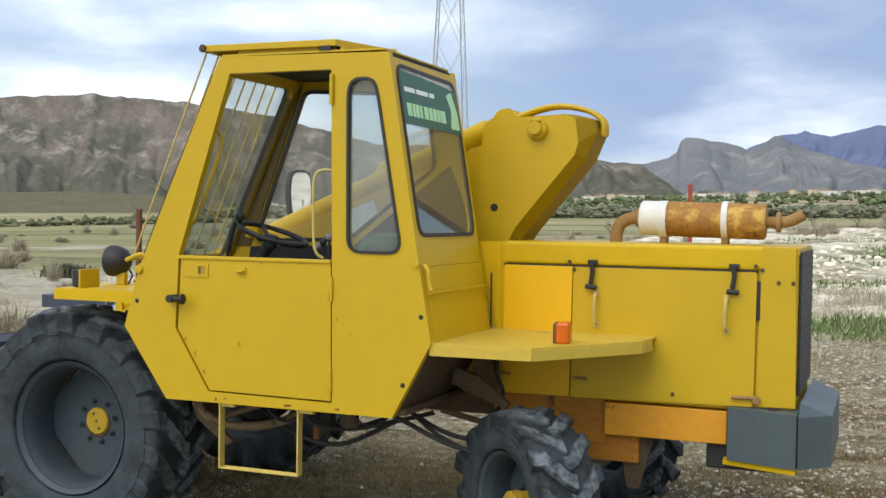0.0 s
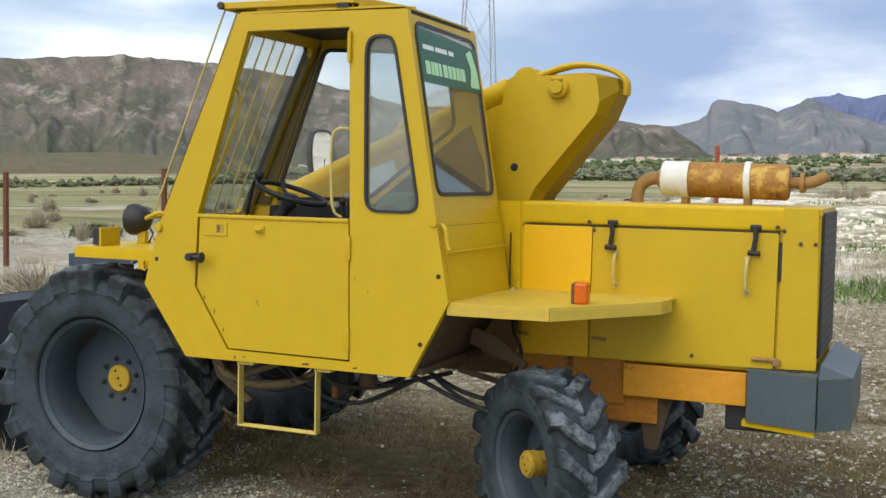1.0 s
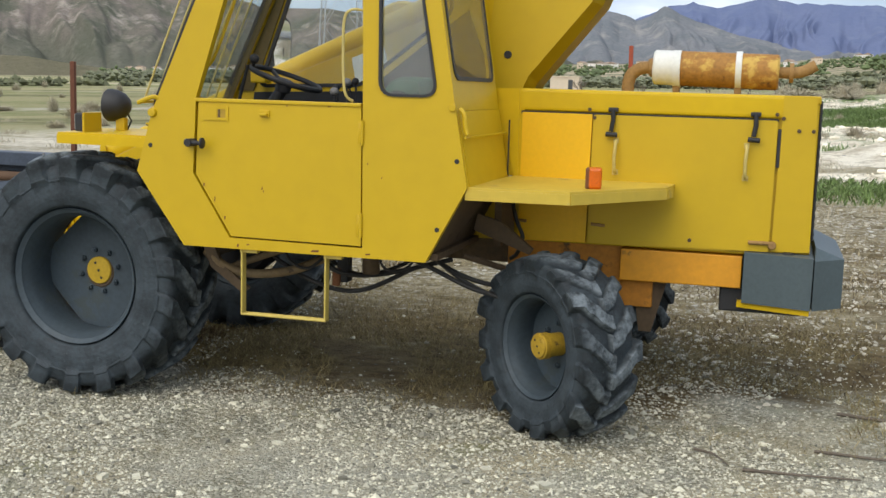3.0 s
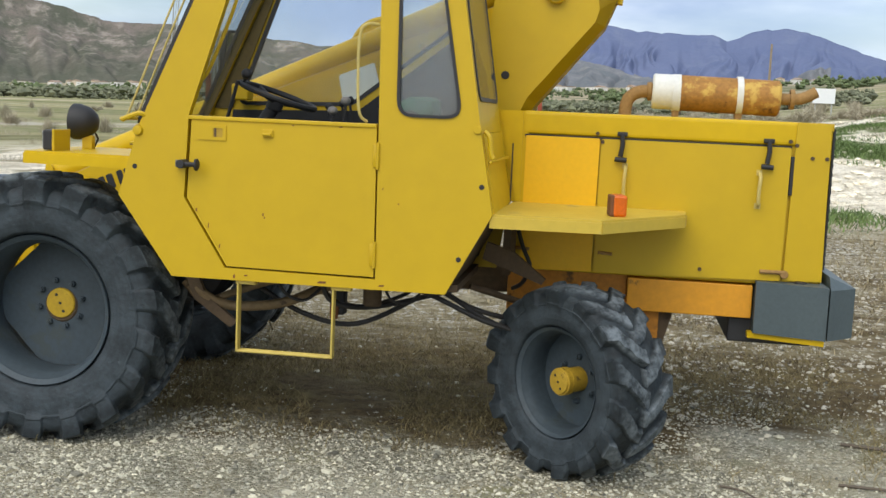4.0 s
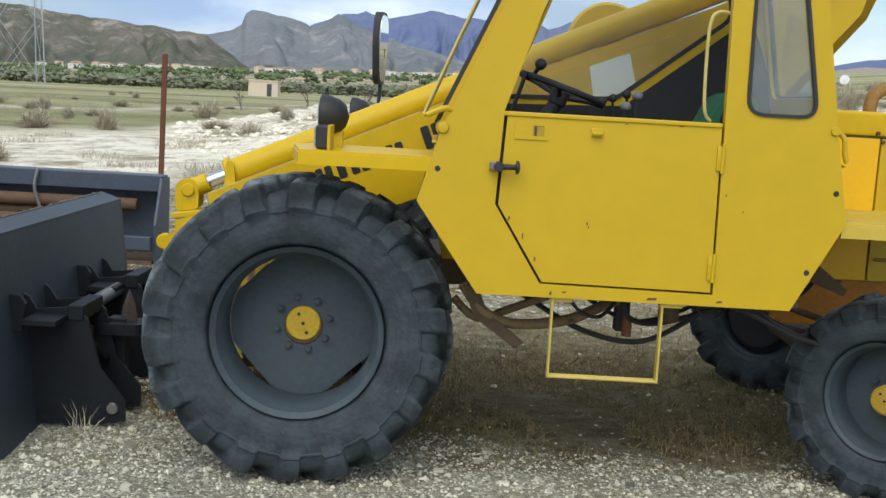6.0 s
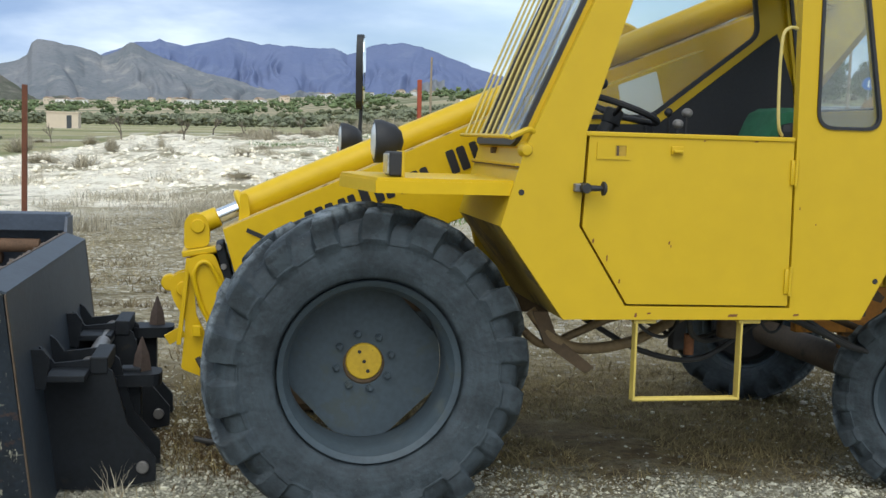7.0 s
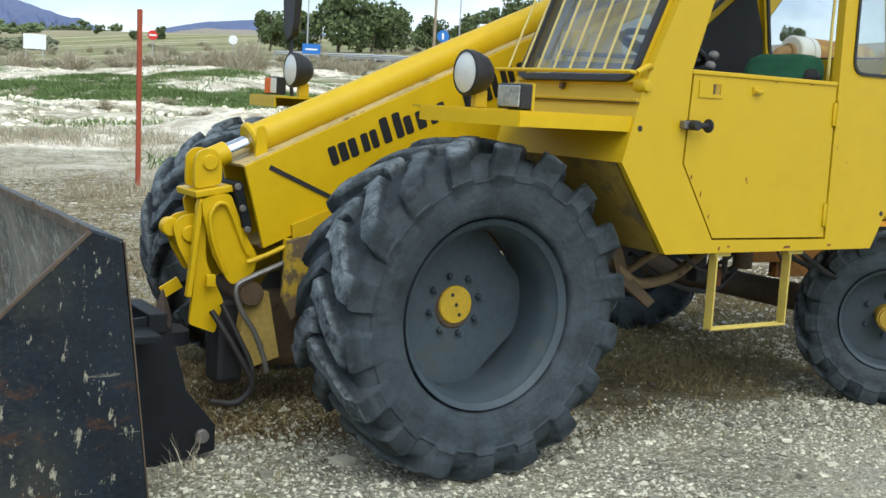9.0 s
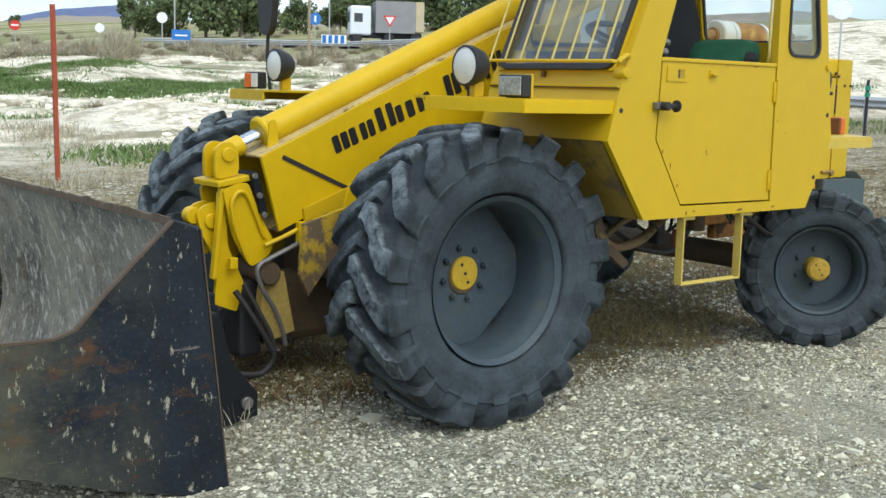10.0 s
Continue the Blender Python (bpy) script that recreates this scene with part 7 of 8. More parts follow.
PALE_STONE = mat("beige_field_stone", (0.50, 0.46, 0.37), 0.92, var=0.14, scale=4, grain=30, bump=0.4, per_island=0.25)
LIME = mat("white_limestone", (0.84, 0.765, 0.615), 0.92, var=0.14, scale=4, grain=30, bump=0.4, per_island=0.25)


def near_place(rnd):
    x, y = rnd.uniform(-5.6, 4.2), rnd.triangular(-2.4, 4.5, -0.8)
    dry = noise.noise((x * 0.7, y * 0.7, 2.2)) + 0.25 * max(0, y - 0.4)
    if -1.5 < x < 1.3 and y > 0.75 + 0.4 * noise.noise((x * 1.5, y * 1.5, 7.0)) and rnd.random() < 0.93:
        return None
    return None if dry > 0.45 and rnd.random() < 0.75 else (x, y)


rnd = random.Random(11)
join_pieces("gravel_stones", *stones(112000, rnd, near_place, lambda r: 0.0045 + 0.0095 * r.random() ** 2.2 + (r.uniform(0.008, 0.020) if r.random() < 0.022 else 0)), GRAVEL, "pale crushed gravel stones lying loose on the yard", "gravel")


def stubble_place(rnd):
    return rnd.uniform(-14, 16), rnd.triangular(3, 20, 9)


join_pieces("stubble_stones", *stones(16000, rnd, stubble_place, lambda r: 0.010 + 0.036 * r.random() ** 3, 0.35), PALE_STONE, "white stones scattered in the dry stubble", "stones")


def east_place(rnd):
    x, y = rnd.uniform(1.0, 9.5), rnd.triangular(0.5, 13, 3.0)
    return (x, y) if noise.noise((x * 0.8, y * 1.3, 6.1)) > -0.22 and noise.noise((x * 2.4, y * 3.1, 1.1)) > -0.3 else None


join_pieces("yard_stones", *stones(14000, rnd, east_place, lambda r: 0.007 + 0.024 * r.random() ** 3, 0.5, True), PALE_STONE, "pale stones scattered over the yard's edge", "stones")


def rubble_place(rnd):
    az, d = radians(rnd.uniform(-34, 36)), 17.5 + 52 * rnd.random() ** 1.5
    x, y = -3 + d * math.sin(az), -4 + d * math.cos(az)
    if rubble(x, y) < 0.3 or (42 < d < 57 and radians(8) < az < radians(28)):
        return None
    return (x, y) if noise.noise((x * 0.2, y * 0.3, 8.0)) > -0.2 else None


join_pieces("rubble_stones", *stones(27000, rnd, rubble_place, lambda r: 0.03 + 0.12 * r.random() ** 4, 0.45, True), LIME, "broken white limestone rubble in low heaps", "rubble")

STRAW = mat("dry_straw", (0.24, 0.19, 0.085), 0.9, var=0.2, scale=3, grain=20, bump=0, per_island=0.45)
SCRUB = mat("grey_brown_scrub", (0.40, 0.355, 0.26), 0.95, var=0.2, scale=3, grain=20, bump=0, per_island=0.4)
WEED = mat("green_weeds", (0.125, 0.185, 0.055), 0.85, var=0.2, scale=3, grain=20, bump=0, per_island=0.45)
OLIVE = mat("olive_foliage", (0.150, 0.160, 0.098), 0.9, var=0.2, scale=0.6, grain=8, bump=0, per_island=0.4)
HEDGE = mat("hedge_foliage", (0.105, 0.112, 0.058), 0.9, var=0.25, scale=0.6, grain=8, bump=0, per_island=0.4)
PINE = mat("pine_foliage", (0.105, 0.138, 0.058), 0.9, var=0.25, scale=1.0, grain=8, bump=0, per_island=0.45)
BARK = mat("grey_bark", (0.13, 0.105, 0.08), 0.95, var=0.25, scale=5, grain=30)


def blades(n, rnd, place, height, width, lean=0.5):
    verts, faces = [], []
    for _ in range(n):
        p = place(rnd)
        if p is None:
            continue
        x, y = p
        z = land_z(x, y) - 0.005
        hgt, w = height(rnd), width
        a, t = rnd.uniform(0, 6.28), rnd.uniform(0, 6.28)
        lx, ly = math.cos(t) * hgt * lean * rnd.random(), math.sin(t) * hgt * lean * rnd.random()
        dx, dy = math.cos(a) * w / 2, math.sin(a) * w / 2
        b = len(verts)
        verts += [(x - dx, y - dy, z), (x + dx, y + dy, z), (x + lx * 0.4 + dx * 0.7, y + ly * 0.4 + dy * 0.7, z + hgt * 0.6), (x + lx * 0.4 - dx * 0.7, y + ly * 0.4 - dy * 0.7, z + hgt * 0.6), (x + lx, y + ly, z + hgt * rnd.uniform(0.75, 1))]
        faces += [(b, b + 1, b + 2, b + 3), (b + 3, b + 2, b + 4)]
    return verts, faces


def dry_place(rnd):
    x, y = rnd.uniform(-2.8, 2.8), rnd.triangular(0.35, 5.0, 1.2)
    n = noise.noise((x * 0.9, y * 0.9, 4.2))
    if x < -1.5 and y < 0.95:
        return None
    return (x, y) if n > -0.15 or y > 2.5 else None


def litter_place(rnd):
    x, y = rnd.gauss(-2.25, 0.28), rnd.gauss(1.7, 0.42)
    return (x, y) if noise.noise((x * 2.0, y * 2.0, 1.2)) > -0.15 else None


LITTER = mat("brown_litter", (0.11, 0.070, 0.030), 0.95, var=0.2, scale=3, grain=20, bump=0, per_island=0.5)
join_pieces("brown_grass", *blades(7000, rnd, litter_place, lambda r: 0.02 + 0.06 * r.random() ** 2, 0.006, 2.4), LITTER, "matted brown dead grass in front of the axle", "grass")
join_pieces("dry_grass", *blades(38000, rnd, dry_place, lambda r: 0.018 + 0.06 * r.random() ** 2, 0.005, 2.4), STRAW, "flattened dry grass and straw on the ground under the loader", "grass")


STUBBLE = mat("pale_stubble_straw", (0.31, 0.255, 0.150), 0.9, var=0.2, scale=3, grain=20, bump=0, per_island=0.45)


def stubble_blade(rnd):
    x, y = rnd.uniform(-11, 12), rnd.triangular(2.6, 17, 6)
    return (x, y) if noise.noise((x * 0.5, y * 0.7, 9.2)) > -0.25 else None


join_pieces("field_stubble", *blades(45000, rnd, stubble_blade, lambda r: 0.02 + 0.09 * r.random() ** 2, 0.010, 2.2), STUBBLE, "pale broken straw and stubble in the field", "stubble")


def stalk_place(rnd):
    x, y = rnd.uniform(0.6, 9.0), rnd.triangular(0.6, 10, 2.6)
    return (x, y) if noise.noise((x * 0.55, y * 1.4, 2.9)) > 0.02 else None


DEAD_STALK = mat("dark_dead_stalks", (0.115, 0.080, 0.044), 0.95, var=0.2, scale=3, grain=20, bump=0, per_island=0.5)
join_pieces("dead_stalks", *blades(20000, rnd, stalk_place, lambda r: 0.02 + 0.09 * r.random() ** 2, 0.006, 2.6), DEAD_STALK, "dark dead stalks lying in mats beside the gravel", "grass")


BANK_A, BANK_B = (-5.4, 13.3), (-1.7, 13.9)


def bank_blade(rnd):
    u = rnd.random()
    x, y = BANK_A[0] + u * (BANK_B[0] - BANK_A[0]), BANK_A[1] + u * (BANK_B[1] - BANK_A[1]) + rnd.gauss(0.3, 0.35)
    return (x, y) if noise.noise((x * 0.9, y * 0.6, 5.1)) > -0.12 else None


def mat_blade(rnd):
    x, y = rnd.uniform(-9, -1.5), rnd.triangular(3.0, 11, 6)
    return (x, y) if noise.noise((x * 0.8, y * 2.2, 3.3)) > 0.12 else None


DRY_BROWN = mat("dry_brown_grass", (0.17, 0.128, 0.068), 0.9, var=0.2, scale=3, grain=20, bump=0, per_island=0.5)
join_pieces("tall_dry_grass", *blades(5500, rnd, bank_blade, lambda r: 0.12 + 0.42 * r.random() ** 1.4, 0.011, 0.9), SCRUB, "tall dry grass standing along the edge of the rubble", "grass")
join_pieces("matted_grass", *blades(26000, rnd, mat_blade, lambda r: 0.03 + 0.09 * r.random() ** 2, 0.012, 1.8), DRY_BROWN, "matted brown grass clumps between the stones", "grass")


def clumps(rnd, n, where):
    cs = []
    while len(cs) < n:
        p = where(rnd)
        if p:
            cs.append(p)
    return cs


def tuft_place(cs, r):
    def f(rnd):
        x, y = rnd.choice(cs)
        a, d = rnd.uniform(0, 6.28), r * rnd.random() ** 0.7
        return x + math.cos(a) * d * 1.5, y + math.sin(a) * d
    return f


scrub_c = clumps(rnd, 260, lambda r: (r.uniform(-30, 40), r.uniform(8, 75)))
scrub_c += [(-6 + r1 * 9, 16.5 + r2 * 2.5) for r1, r2 in [(rnd.random(), rnd.random()) for _ in range(50)]]
join_pieces("dry_scrub", *blades(42000, rnd, tuft_place(scrub_c, 0.42), lambda r: 0.05 + 0.22 * r.random() ** 1.5, 0.012, 1.3), SCRUB, "grey-brown dry scrub tufts among the rubble", "scrub")
weed_c = clumps(rnd, 120, lambda r: (r.uniform(-1, 36), r.uniform(20, 52)))
weed_c = [(x, y) for x, y in weed_c if noise.noise((x * 0.09, y * 0.2, 6.6)) > 0.02] + [(2.9 + rnd.uniform(-1.4, 2.2), 13.0 + rnd.uniform(-0.9, 1.2)) for _ in range(16)]
while len(weed_c) < 560:
    az, d = radians(rnd.uniform(11, 30)), rnd.uniform(36, 51)
    x, y = -5 + d * math.sin(az), -3.7 + d * math.cos(az)
    if noise.noise((x * 0.16, y * 0.24, 6.6)) > 0.0:
        weed_c.append((x, y))
weed_c += [(rnd.uniform(14, 26), rnd.uniform(11, 16)) for _ in range(14)]
join_pieces("green_weeds", *blades(110000, rnd, tuft_place(weed_c, 0.95), lambda r: 0.04 + 0.16 * r.random() ** 1.3, 0.03, 1.5), WEED, "low green weeds growing in patches", "weeds")


def fringe(rnd):
    a = rnd.uniform(0, 6.28)
    c = rnd.choice(((-3.0, 0.75, 0.22), (-3.05, 1.15, 0.25), (-2.75, 0.45, 0.12), (-1.86, 0.35, 0.40), (0.9, 0.25, 0.32), (-2.2, 0.1, 0.2)))
    return c[0] + math.cos(a) * c[2], c[1] + math.sin(a) * c[2] * 0.6


join_pieces("dead_weeds", *blades(160, rnd, fringe, lambda r: 0.02 + 0.08 * r.random() ** 2, 0.004, 1.4), STRAW, "thin dead weeds round the wheels and bucket", "weeds")


def twig(pts, r):
    z = [land_z(x, y) + r for x, y in pts]
    ob = part("twig", tube(B(), curve_pts([(x, y, h + 0.01 * (i % 2)) for i, ((x, y), h) in enumerate(zip(pts, z))], 4), r, 6, r_end=r * 0.4), BARK)
    return tagged(ob, "dry dark twig lying on the gravel", "twig", "twigs")


for pts, r in ((((2.0, 0.05), (2.25, 0.02), (2.55, 0.06)), 0.010), (((2.35, 0.45), (2.9, 0.38), (3.4, 0.50)), 0.009), (((1.75, 0.30), (1.85, 0.22), (1.93, 0.10)), 0.008), (((2.5, 1.2), (3.0, 1.05), (3.3, 1.1)), 0.011), (((-4.1, 0.2), (-3.9, 0.1)), 0.006)):
    twig(pts, r)
for x, y, s in ((-2.30, 0.55, 0.075), (-2.55, -0.1, 0.03), (-4.2, -0.7, 0.025), (-1.5, -0.9, 0.02)):
    v, f = stones(1, rnd, lambda r: (x, y), lambda r: s)
    tagged(join_pieces("field_stone", v, f, GRAVEL, "rounded beige stone on the gravel", "stone", kind="thing"), group="loose stones")


# trees
def crown_mesh(name, rnd, lobes, leaf, n, material):
    verts, faces = [], []
    for _ in range(n):
        cx, cy, cz, r = rnd.choice(lobes)
        while True:
            p = Vector((rnd.uniform(-1, 1), rnd.uniform(-1, 1), rnd.uniform(-1, 1)))
            if 0.35 < p.length < 1:
                break
        p = Vector((cx, cy, cz)) + p * r
        s = leaf * rnd.uniform(0.5, 1.2)
        m = Euler((rnd.uniform(0, 6), rnd.uniform(0, 6), rnd.uniform(0, 6))).to_matrix()
        b = len(verts)
        for q in ((-1, -0.35, 0), (0, 0.2, 0.25), (1, -0.3, 0), (0.1, 1.0, -0.15), (0, -0.9, 0.1)):
            verts.append(tuple(p + m @ Vector(q) * s))
        faces += [(b, b + 1, b + 3), (b + 1, b + 2, b + 3), (b, b + 4, b + 1), (b + 4, b + 2, b + 1)]
    me = bpy.data.meshes.new(name)
    me.from_pydata(verts, [], faces)
    me.materials.append(material)
    return me


def make_tree(name, label, seed, h, spread, n, leaf, material, lobes_n=9):
    r = random.Random(seed)
    t = thing(name, label, "tree")
    bm = B()
    tube(bm, curve_pts([(0, 0, -0.4), (0.05 * h * r.uniform(-1, 1), 0, h * 0.3), (0.04 * h * r.uniform(-1, 1), 0.04 * h * r.uniform(-1, 1), h * 0.75)], 5), h * 0.030, 8, r_end=h * 0.008)
    lobes = []
    for k in range(lobes_n):
        a = 2 * math.pi * k / lobes_n + r.uniform(-0.4, 0.4)
        d = spread * r.uniform(0.25, 0.75)
        z = h * r.uniform(0.20, 0.88)
        c = (math.cos(a) * d, math.sin(a) * d, z)
        lobes.append((*c, spread * r.uniform(0.28, 0.48)))
        tube(bm, [(0, 0, z * 0.55), (c[0] * 0.5, c[1] * 0.5, z * 0.8), c], h * 0.010, 5, r_end=h * 0.003)
    part("trunk", bm, BARK, t)
    ob = new("crown", crown_mesh("crown", r, lobes, leaf, n, material))
    ob.parent = t
    return t


EYE10 = (-5.3, -3.7)


def polar(az, r, c=EYE10):
    x, y = c[0] + r * math.sin(radians(az)), c[1] + r * math.cos(radians(az))
    return x, y, land_z(x, y)


pines = [make_tree("pine_tree", "dark green pine tree beside the road", 20 + k, 8.0, 4.1, 2600, 0.30, PINE, 13) for k in range(3)]
spots = [(23.6, 150, 0.75), (25.0, 155, 0.72), (27.0, 150, 1.05), (28.6, 152, 0.95), (29.6, 158, 0.8), (31.4, 165, 0.62), (33.5, 160, 0.8), (34.7, 165, 0.85), (36.0, 162, 0.95), (37.4, 165, 1.0), (38.8, 160, 0.95),
         (40.6, 170, 0.9), (17.0, 300, 0.40), (18.2, 310, 0.45), (15.3, 420, 0.42), (49.0, 200, 0.6)]
for k, (az, r, s) in enumerate(spots):
    x, y, z = polar(az, r)
    src = pines[k % 3]
    m = Matrix.Translation((x, y, z)) @ Matrix.Rotation(k * 1.9, 4, "Z")
    if k < 3:
        src.matrix_basis = m
        src.scale = (s, s, s)
        ob = src
    else:
        ob = copy_thing(src, m)
        ob.scale = (s, s, s)
    tagged(ob, group="roadside pines")


# rows of olive trees across the plain, and hedges, as woods too many to count
def far_woods(name, label, rnd, spots, leaf_n, material, leaf=0.32):
    verts, faces = [], []
    for x, y, h, w in spots:
        z = land_z(x, y)
        for _ in range(leaf_n):
            a, d = rnd.uniform(0, 6.28), w * rnd.random() ** 0.6
            zz = z + h * (0.08 + 0.85 * rnd.random()) * (1 - 0.35 * (d / w) ** 2)
            s = w * leaf * rnd.uniform(0.65, 1.3)
            b = len(verts)
            px, py = x + math.cos(a) * d, y + math.sin(a) * d
            for q in OCTA:
                verts.append((px + q[0] * s * rnd.uniform(0.5, 1.2), py + q[1] * s * rnd.uniform(0.5, 1.2), zz + q[2] * s * rnd.uniform(0.4, 1.0)))
            faces += [tuple(b + i for i in f) for f in OCTF]
        b = len(verts)
        for dx, dy in ((-0.12, 0), (0.12, 0), (0, 0.14)):
            verts += [(x + dx, y + dy, z - 0.2), (x + dx * 0.6, y + dy * 0.6, z + h * 0.5)]
        faces += [(b, b + 2, b + 3, b + 1), (b + 2, b + 4, b + 5, b + 3), (b + 4, b, b + 1, b + 5)]
    return join_pieces(name, verts, faces, material, label, "trees")


grove = []
for row in range(6):
    r = 225 + row * 18
    az = -33.0
    while az < 12:
        if noise.noise((az * 0.25, row * 0.2, 3)) > -0.5 - 0.08 * row:
            x, y = r * math.sin(radians(az)), r * math.cos(radians(az)) - 4
            grove.append((x + rnd.uniform(-1, 1), y + rnd.uniform(-1, 1), rnd.uniform(1.7, 2.8), rnd.uniform(1.5, 2.3)))
        az += 2.2 / r * 57.3 * rnd.uniform(0.7, 1.4)
far_woods("olive_grove", "grey-green olive trees in rows across the plain", rnd, grove, 15, OLIVE, 0.36)
hedge = []
for r, a0, a1, gap in ((138, -58, -32, 0.0), (146, -58, -31, 0.25), (355, -33, 12, 0.2), (430, -33, 12, 0.35)):
    az = a0
    while az < a1:
        if noise.noise((az * 0.3, r * 0.37, 1.7)) > gap - 0.5:
            x, y = r * math.sin(radians(az)), r * math.cos(radians(az)) - 4
            hedge.append((x + rnd.uniform(-2, 2), y + rnd.uniform(-2, 2), rnd.uniform(0.5, 0.9) * (0.5 + r / 250), rnd.uniform(0.7, 1.2) * (0.8 + r / 250)))
        az += 1.2 / r * 57.3 * rnd.uniform(0.6, 1.3) * (0.8 + r / 250)
far_woods("hedgerow", "dark scrub hedges between the fields", rnd, hedge, 14, HEDGE, 0.40)
town_trees = []
for _ in range(800):
    az, r = rnd.uniform(-33, 16), rnd.uniform(480, 1700)
    x, y = r * math.sin(radians(az)), r * math.cos(radians(az))
    town_trees.append((x, y, rnd.uniform(2.5, 6), rnd.uniform(2, 4.5)))
far_woods("village_trees", "dark trees scattered between the far houses", rnd, town_trees, 9, PINE, 0.45)
bushes = [(polar(az, r)[0], polar(az, r)[1], h, w) for az, r, h, w in ((22.6, 62, 2.4, 2.1), (23.4, 64, 2.6, 2.2), (21.5, 66, 1.9, 1.8), (26.5, 70, 1.3, 1.6), (30, 66, 1.5, 1.8), (32, 64, 1.3, 1.7), (34, 62, 1.4, 1.6),
                                                                     (18.5, 75, 1.5, 1.8), (16.6, 72, 1.4, 1.6), (14.4, 74, 1.6, 2.0), (12.0, 80, 1.8, 2.2), (10.4, 84, 1.6, 2.0), (38.0, 60, 1.2, 1.5))]
bushes = [(x, y, h * 0.75, w * 0.6) for x, y, h, w in bushes]
for _ in range(190):
    az, r = rnd.uniform(2, 42), rnd.uniform(60, 104)
    x, y, z = polar(az, r)
    bushes.append((x, y, rnd.uniform(0.3, 1.0), rnd.uniform(0.6, 1.7)))
for _ in range(26):
    az, r = rnd.uniform(4, 34), rnd.uniform(26, 44)
    x, y, z = polar(az, r)
    bushes.append((x, y, rnd.uniform(0.15, 0.4), rnd.uniform(0.3, 0.7)))
for _ in range(70):
    az, r = rnd.uniform(6, 46), rnd.uniform(118, 230)
    x, y, z = polar(az, r)
    bushes.append((x, y, rnd.uniform(0.6, 1.8), rnd.uniform(0.8, 2.2)))
bushes += [(-10.1, 8.6, 0.62, 0.75), (-10.9, 9.0, 0.5, 0.6), (-9.5, 8.3, 0.35, 0.5)]
for _ in range(90):
    az, r = rnd.uniform(-52, -4), rnd.uniform(24, 130)
    x, y, z = polar(az, r, (0.0, -5.0))
    bushes.append((x, y, rnd.uniform(0.25, 0.9), rnd.uniform(0.3, 0.9)))


def twiggy(rnd, bushes, n):
    """Domes of thin twigs that spread from each bush's foot."""
    verts, faces = [], []
    for x, y, h, w in bushes:
        z = land_z(x, y) - 0.02
        for _ in range(n):
            a, e = rnd.uniform(0, 6.28), math.acos(rnd.uniform(0.05, 1.0))
            k = rnd.uniform(0.55, 1.05)
            tip = Vector((math.cos(a) * math.sin(e) * w * k, math.sin(a) * math.sin(e) * w * k, (0.15 + math.cos(e)) * h * k))
            foot = Vector((tip.x * 0.35 + rnd.uniform(-0.2, 0.2) * w, tip.y * 0.35 + rnd.uniform(-0.2, 0.2) * w, tip.z * rnd.uniform(0.0, 0.5)))
            side = Vector((-math.sin(a), math.cos(a), rnd.uniform(-0.5, 0.5))) * min(rnd.uniform(0.006, 0.018), 0.012 * w)
            o = Vector((x, y, z))
            b = len(verts)
            mid = (foot + tip) / 2 + Vector((rnd.uniform(-0.08, 0.08), rnd.uniform(-0.08, 0.08), 0.04)) * w
            verts += [tuple(o + foot - side), tuple(o + foot + side), tuple(o + mid + side), tuple(o + mid - side), tuple(o + tip)]
            faces += [(b, b + 1, b + 2, b + 3), (b + 3, b + 2, b + 4)]
    return verts, faces


def bare_tree(seed, h):
    """A small leafless tree: a short leaning trunk that forks again and again into twigs."""
    r = random.Random(seed)
    t = thing("bare_tree", "small leafless grey-brown tree in the field", "tree", group="bare trees")
    trunk, twigs = B(), B()

    def grow(p, d, length, rad, level):
        q = p + d * length
        tube(trunk if level < 2 else twigs, [p, (p + q) / 2 + Vector((r.uniform(-1, 1), r.uniform(-1, 1), 0.2)) * length * 0.06, q], rad, 5 if level < 2 else 3, r_end=rad * 0.65)
        if level < 4:
            for _ in range(3 if level < 3 else 4):
                grow(p + d * length * r.uniform(0.6, 1.0), (d + Vector((r.uniform(-1, 1), r.uniform(-1, 1), r.uniform(-0.3, 0.6))) * 0.75).normalized(), length * r.uniform(0.6, 0.8), rad * 0.6, level + 1)
    grow(Vector((0, 0, -0.1)), Vector((r.uniform(-0.15, 0.15), r.uniform(-0.15, 0.15), 1)).normalized(), h * 0.36, h * 0.032, 0)
    part("trunk", trunk, BARK, t)
    part("branches", twigs, BARK, t)
    return t


for k, (az, r, h) in enumerate(((-6.5, 72, 2.1), (-3.6, 70, 1.6), (-2.2, 74, 1.9), (-0.6, 80, 1.5), (0.9, 95, 1.7), (2.3, 90, 1.9), (4.4, 104, 1.6), (-9.8, 66, 1.3))):
    x, y, z = polar(az, r, (-1.5, -4.9))
    bare_tree(60 + k, h).matrix_basis = Matrix.Translation((x, y, z))
tagged(join_pieces("green_shrub", *blades(900, rnd, lambda r: (-20.4 + r.gauss(0, 0.28), 22.1 + r.gauss(0, 0.25)), lambda r: 0.12 + 0.40 * r.random(), 0.05, 1.2), HEDGE, "low green shrub in the dry field", "shrub", kind="thing"))

tagged(join_pieces("dead_weed", *twiggy(rnd, [(-2.97, 0.60, 0.20, 0.17), (-3.12, 0.56, 0.12, 0.12)], 45), SCRUB, "small dry branching weed beside the bucket bracket", "weed", kind="thing"))
join_pieces("field_bushes", *twiggy(rnd, bushes, 380), SCRUB, "bare grey-brown twiggy bushes in the field before the road", "bushes")


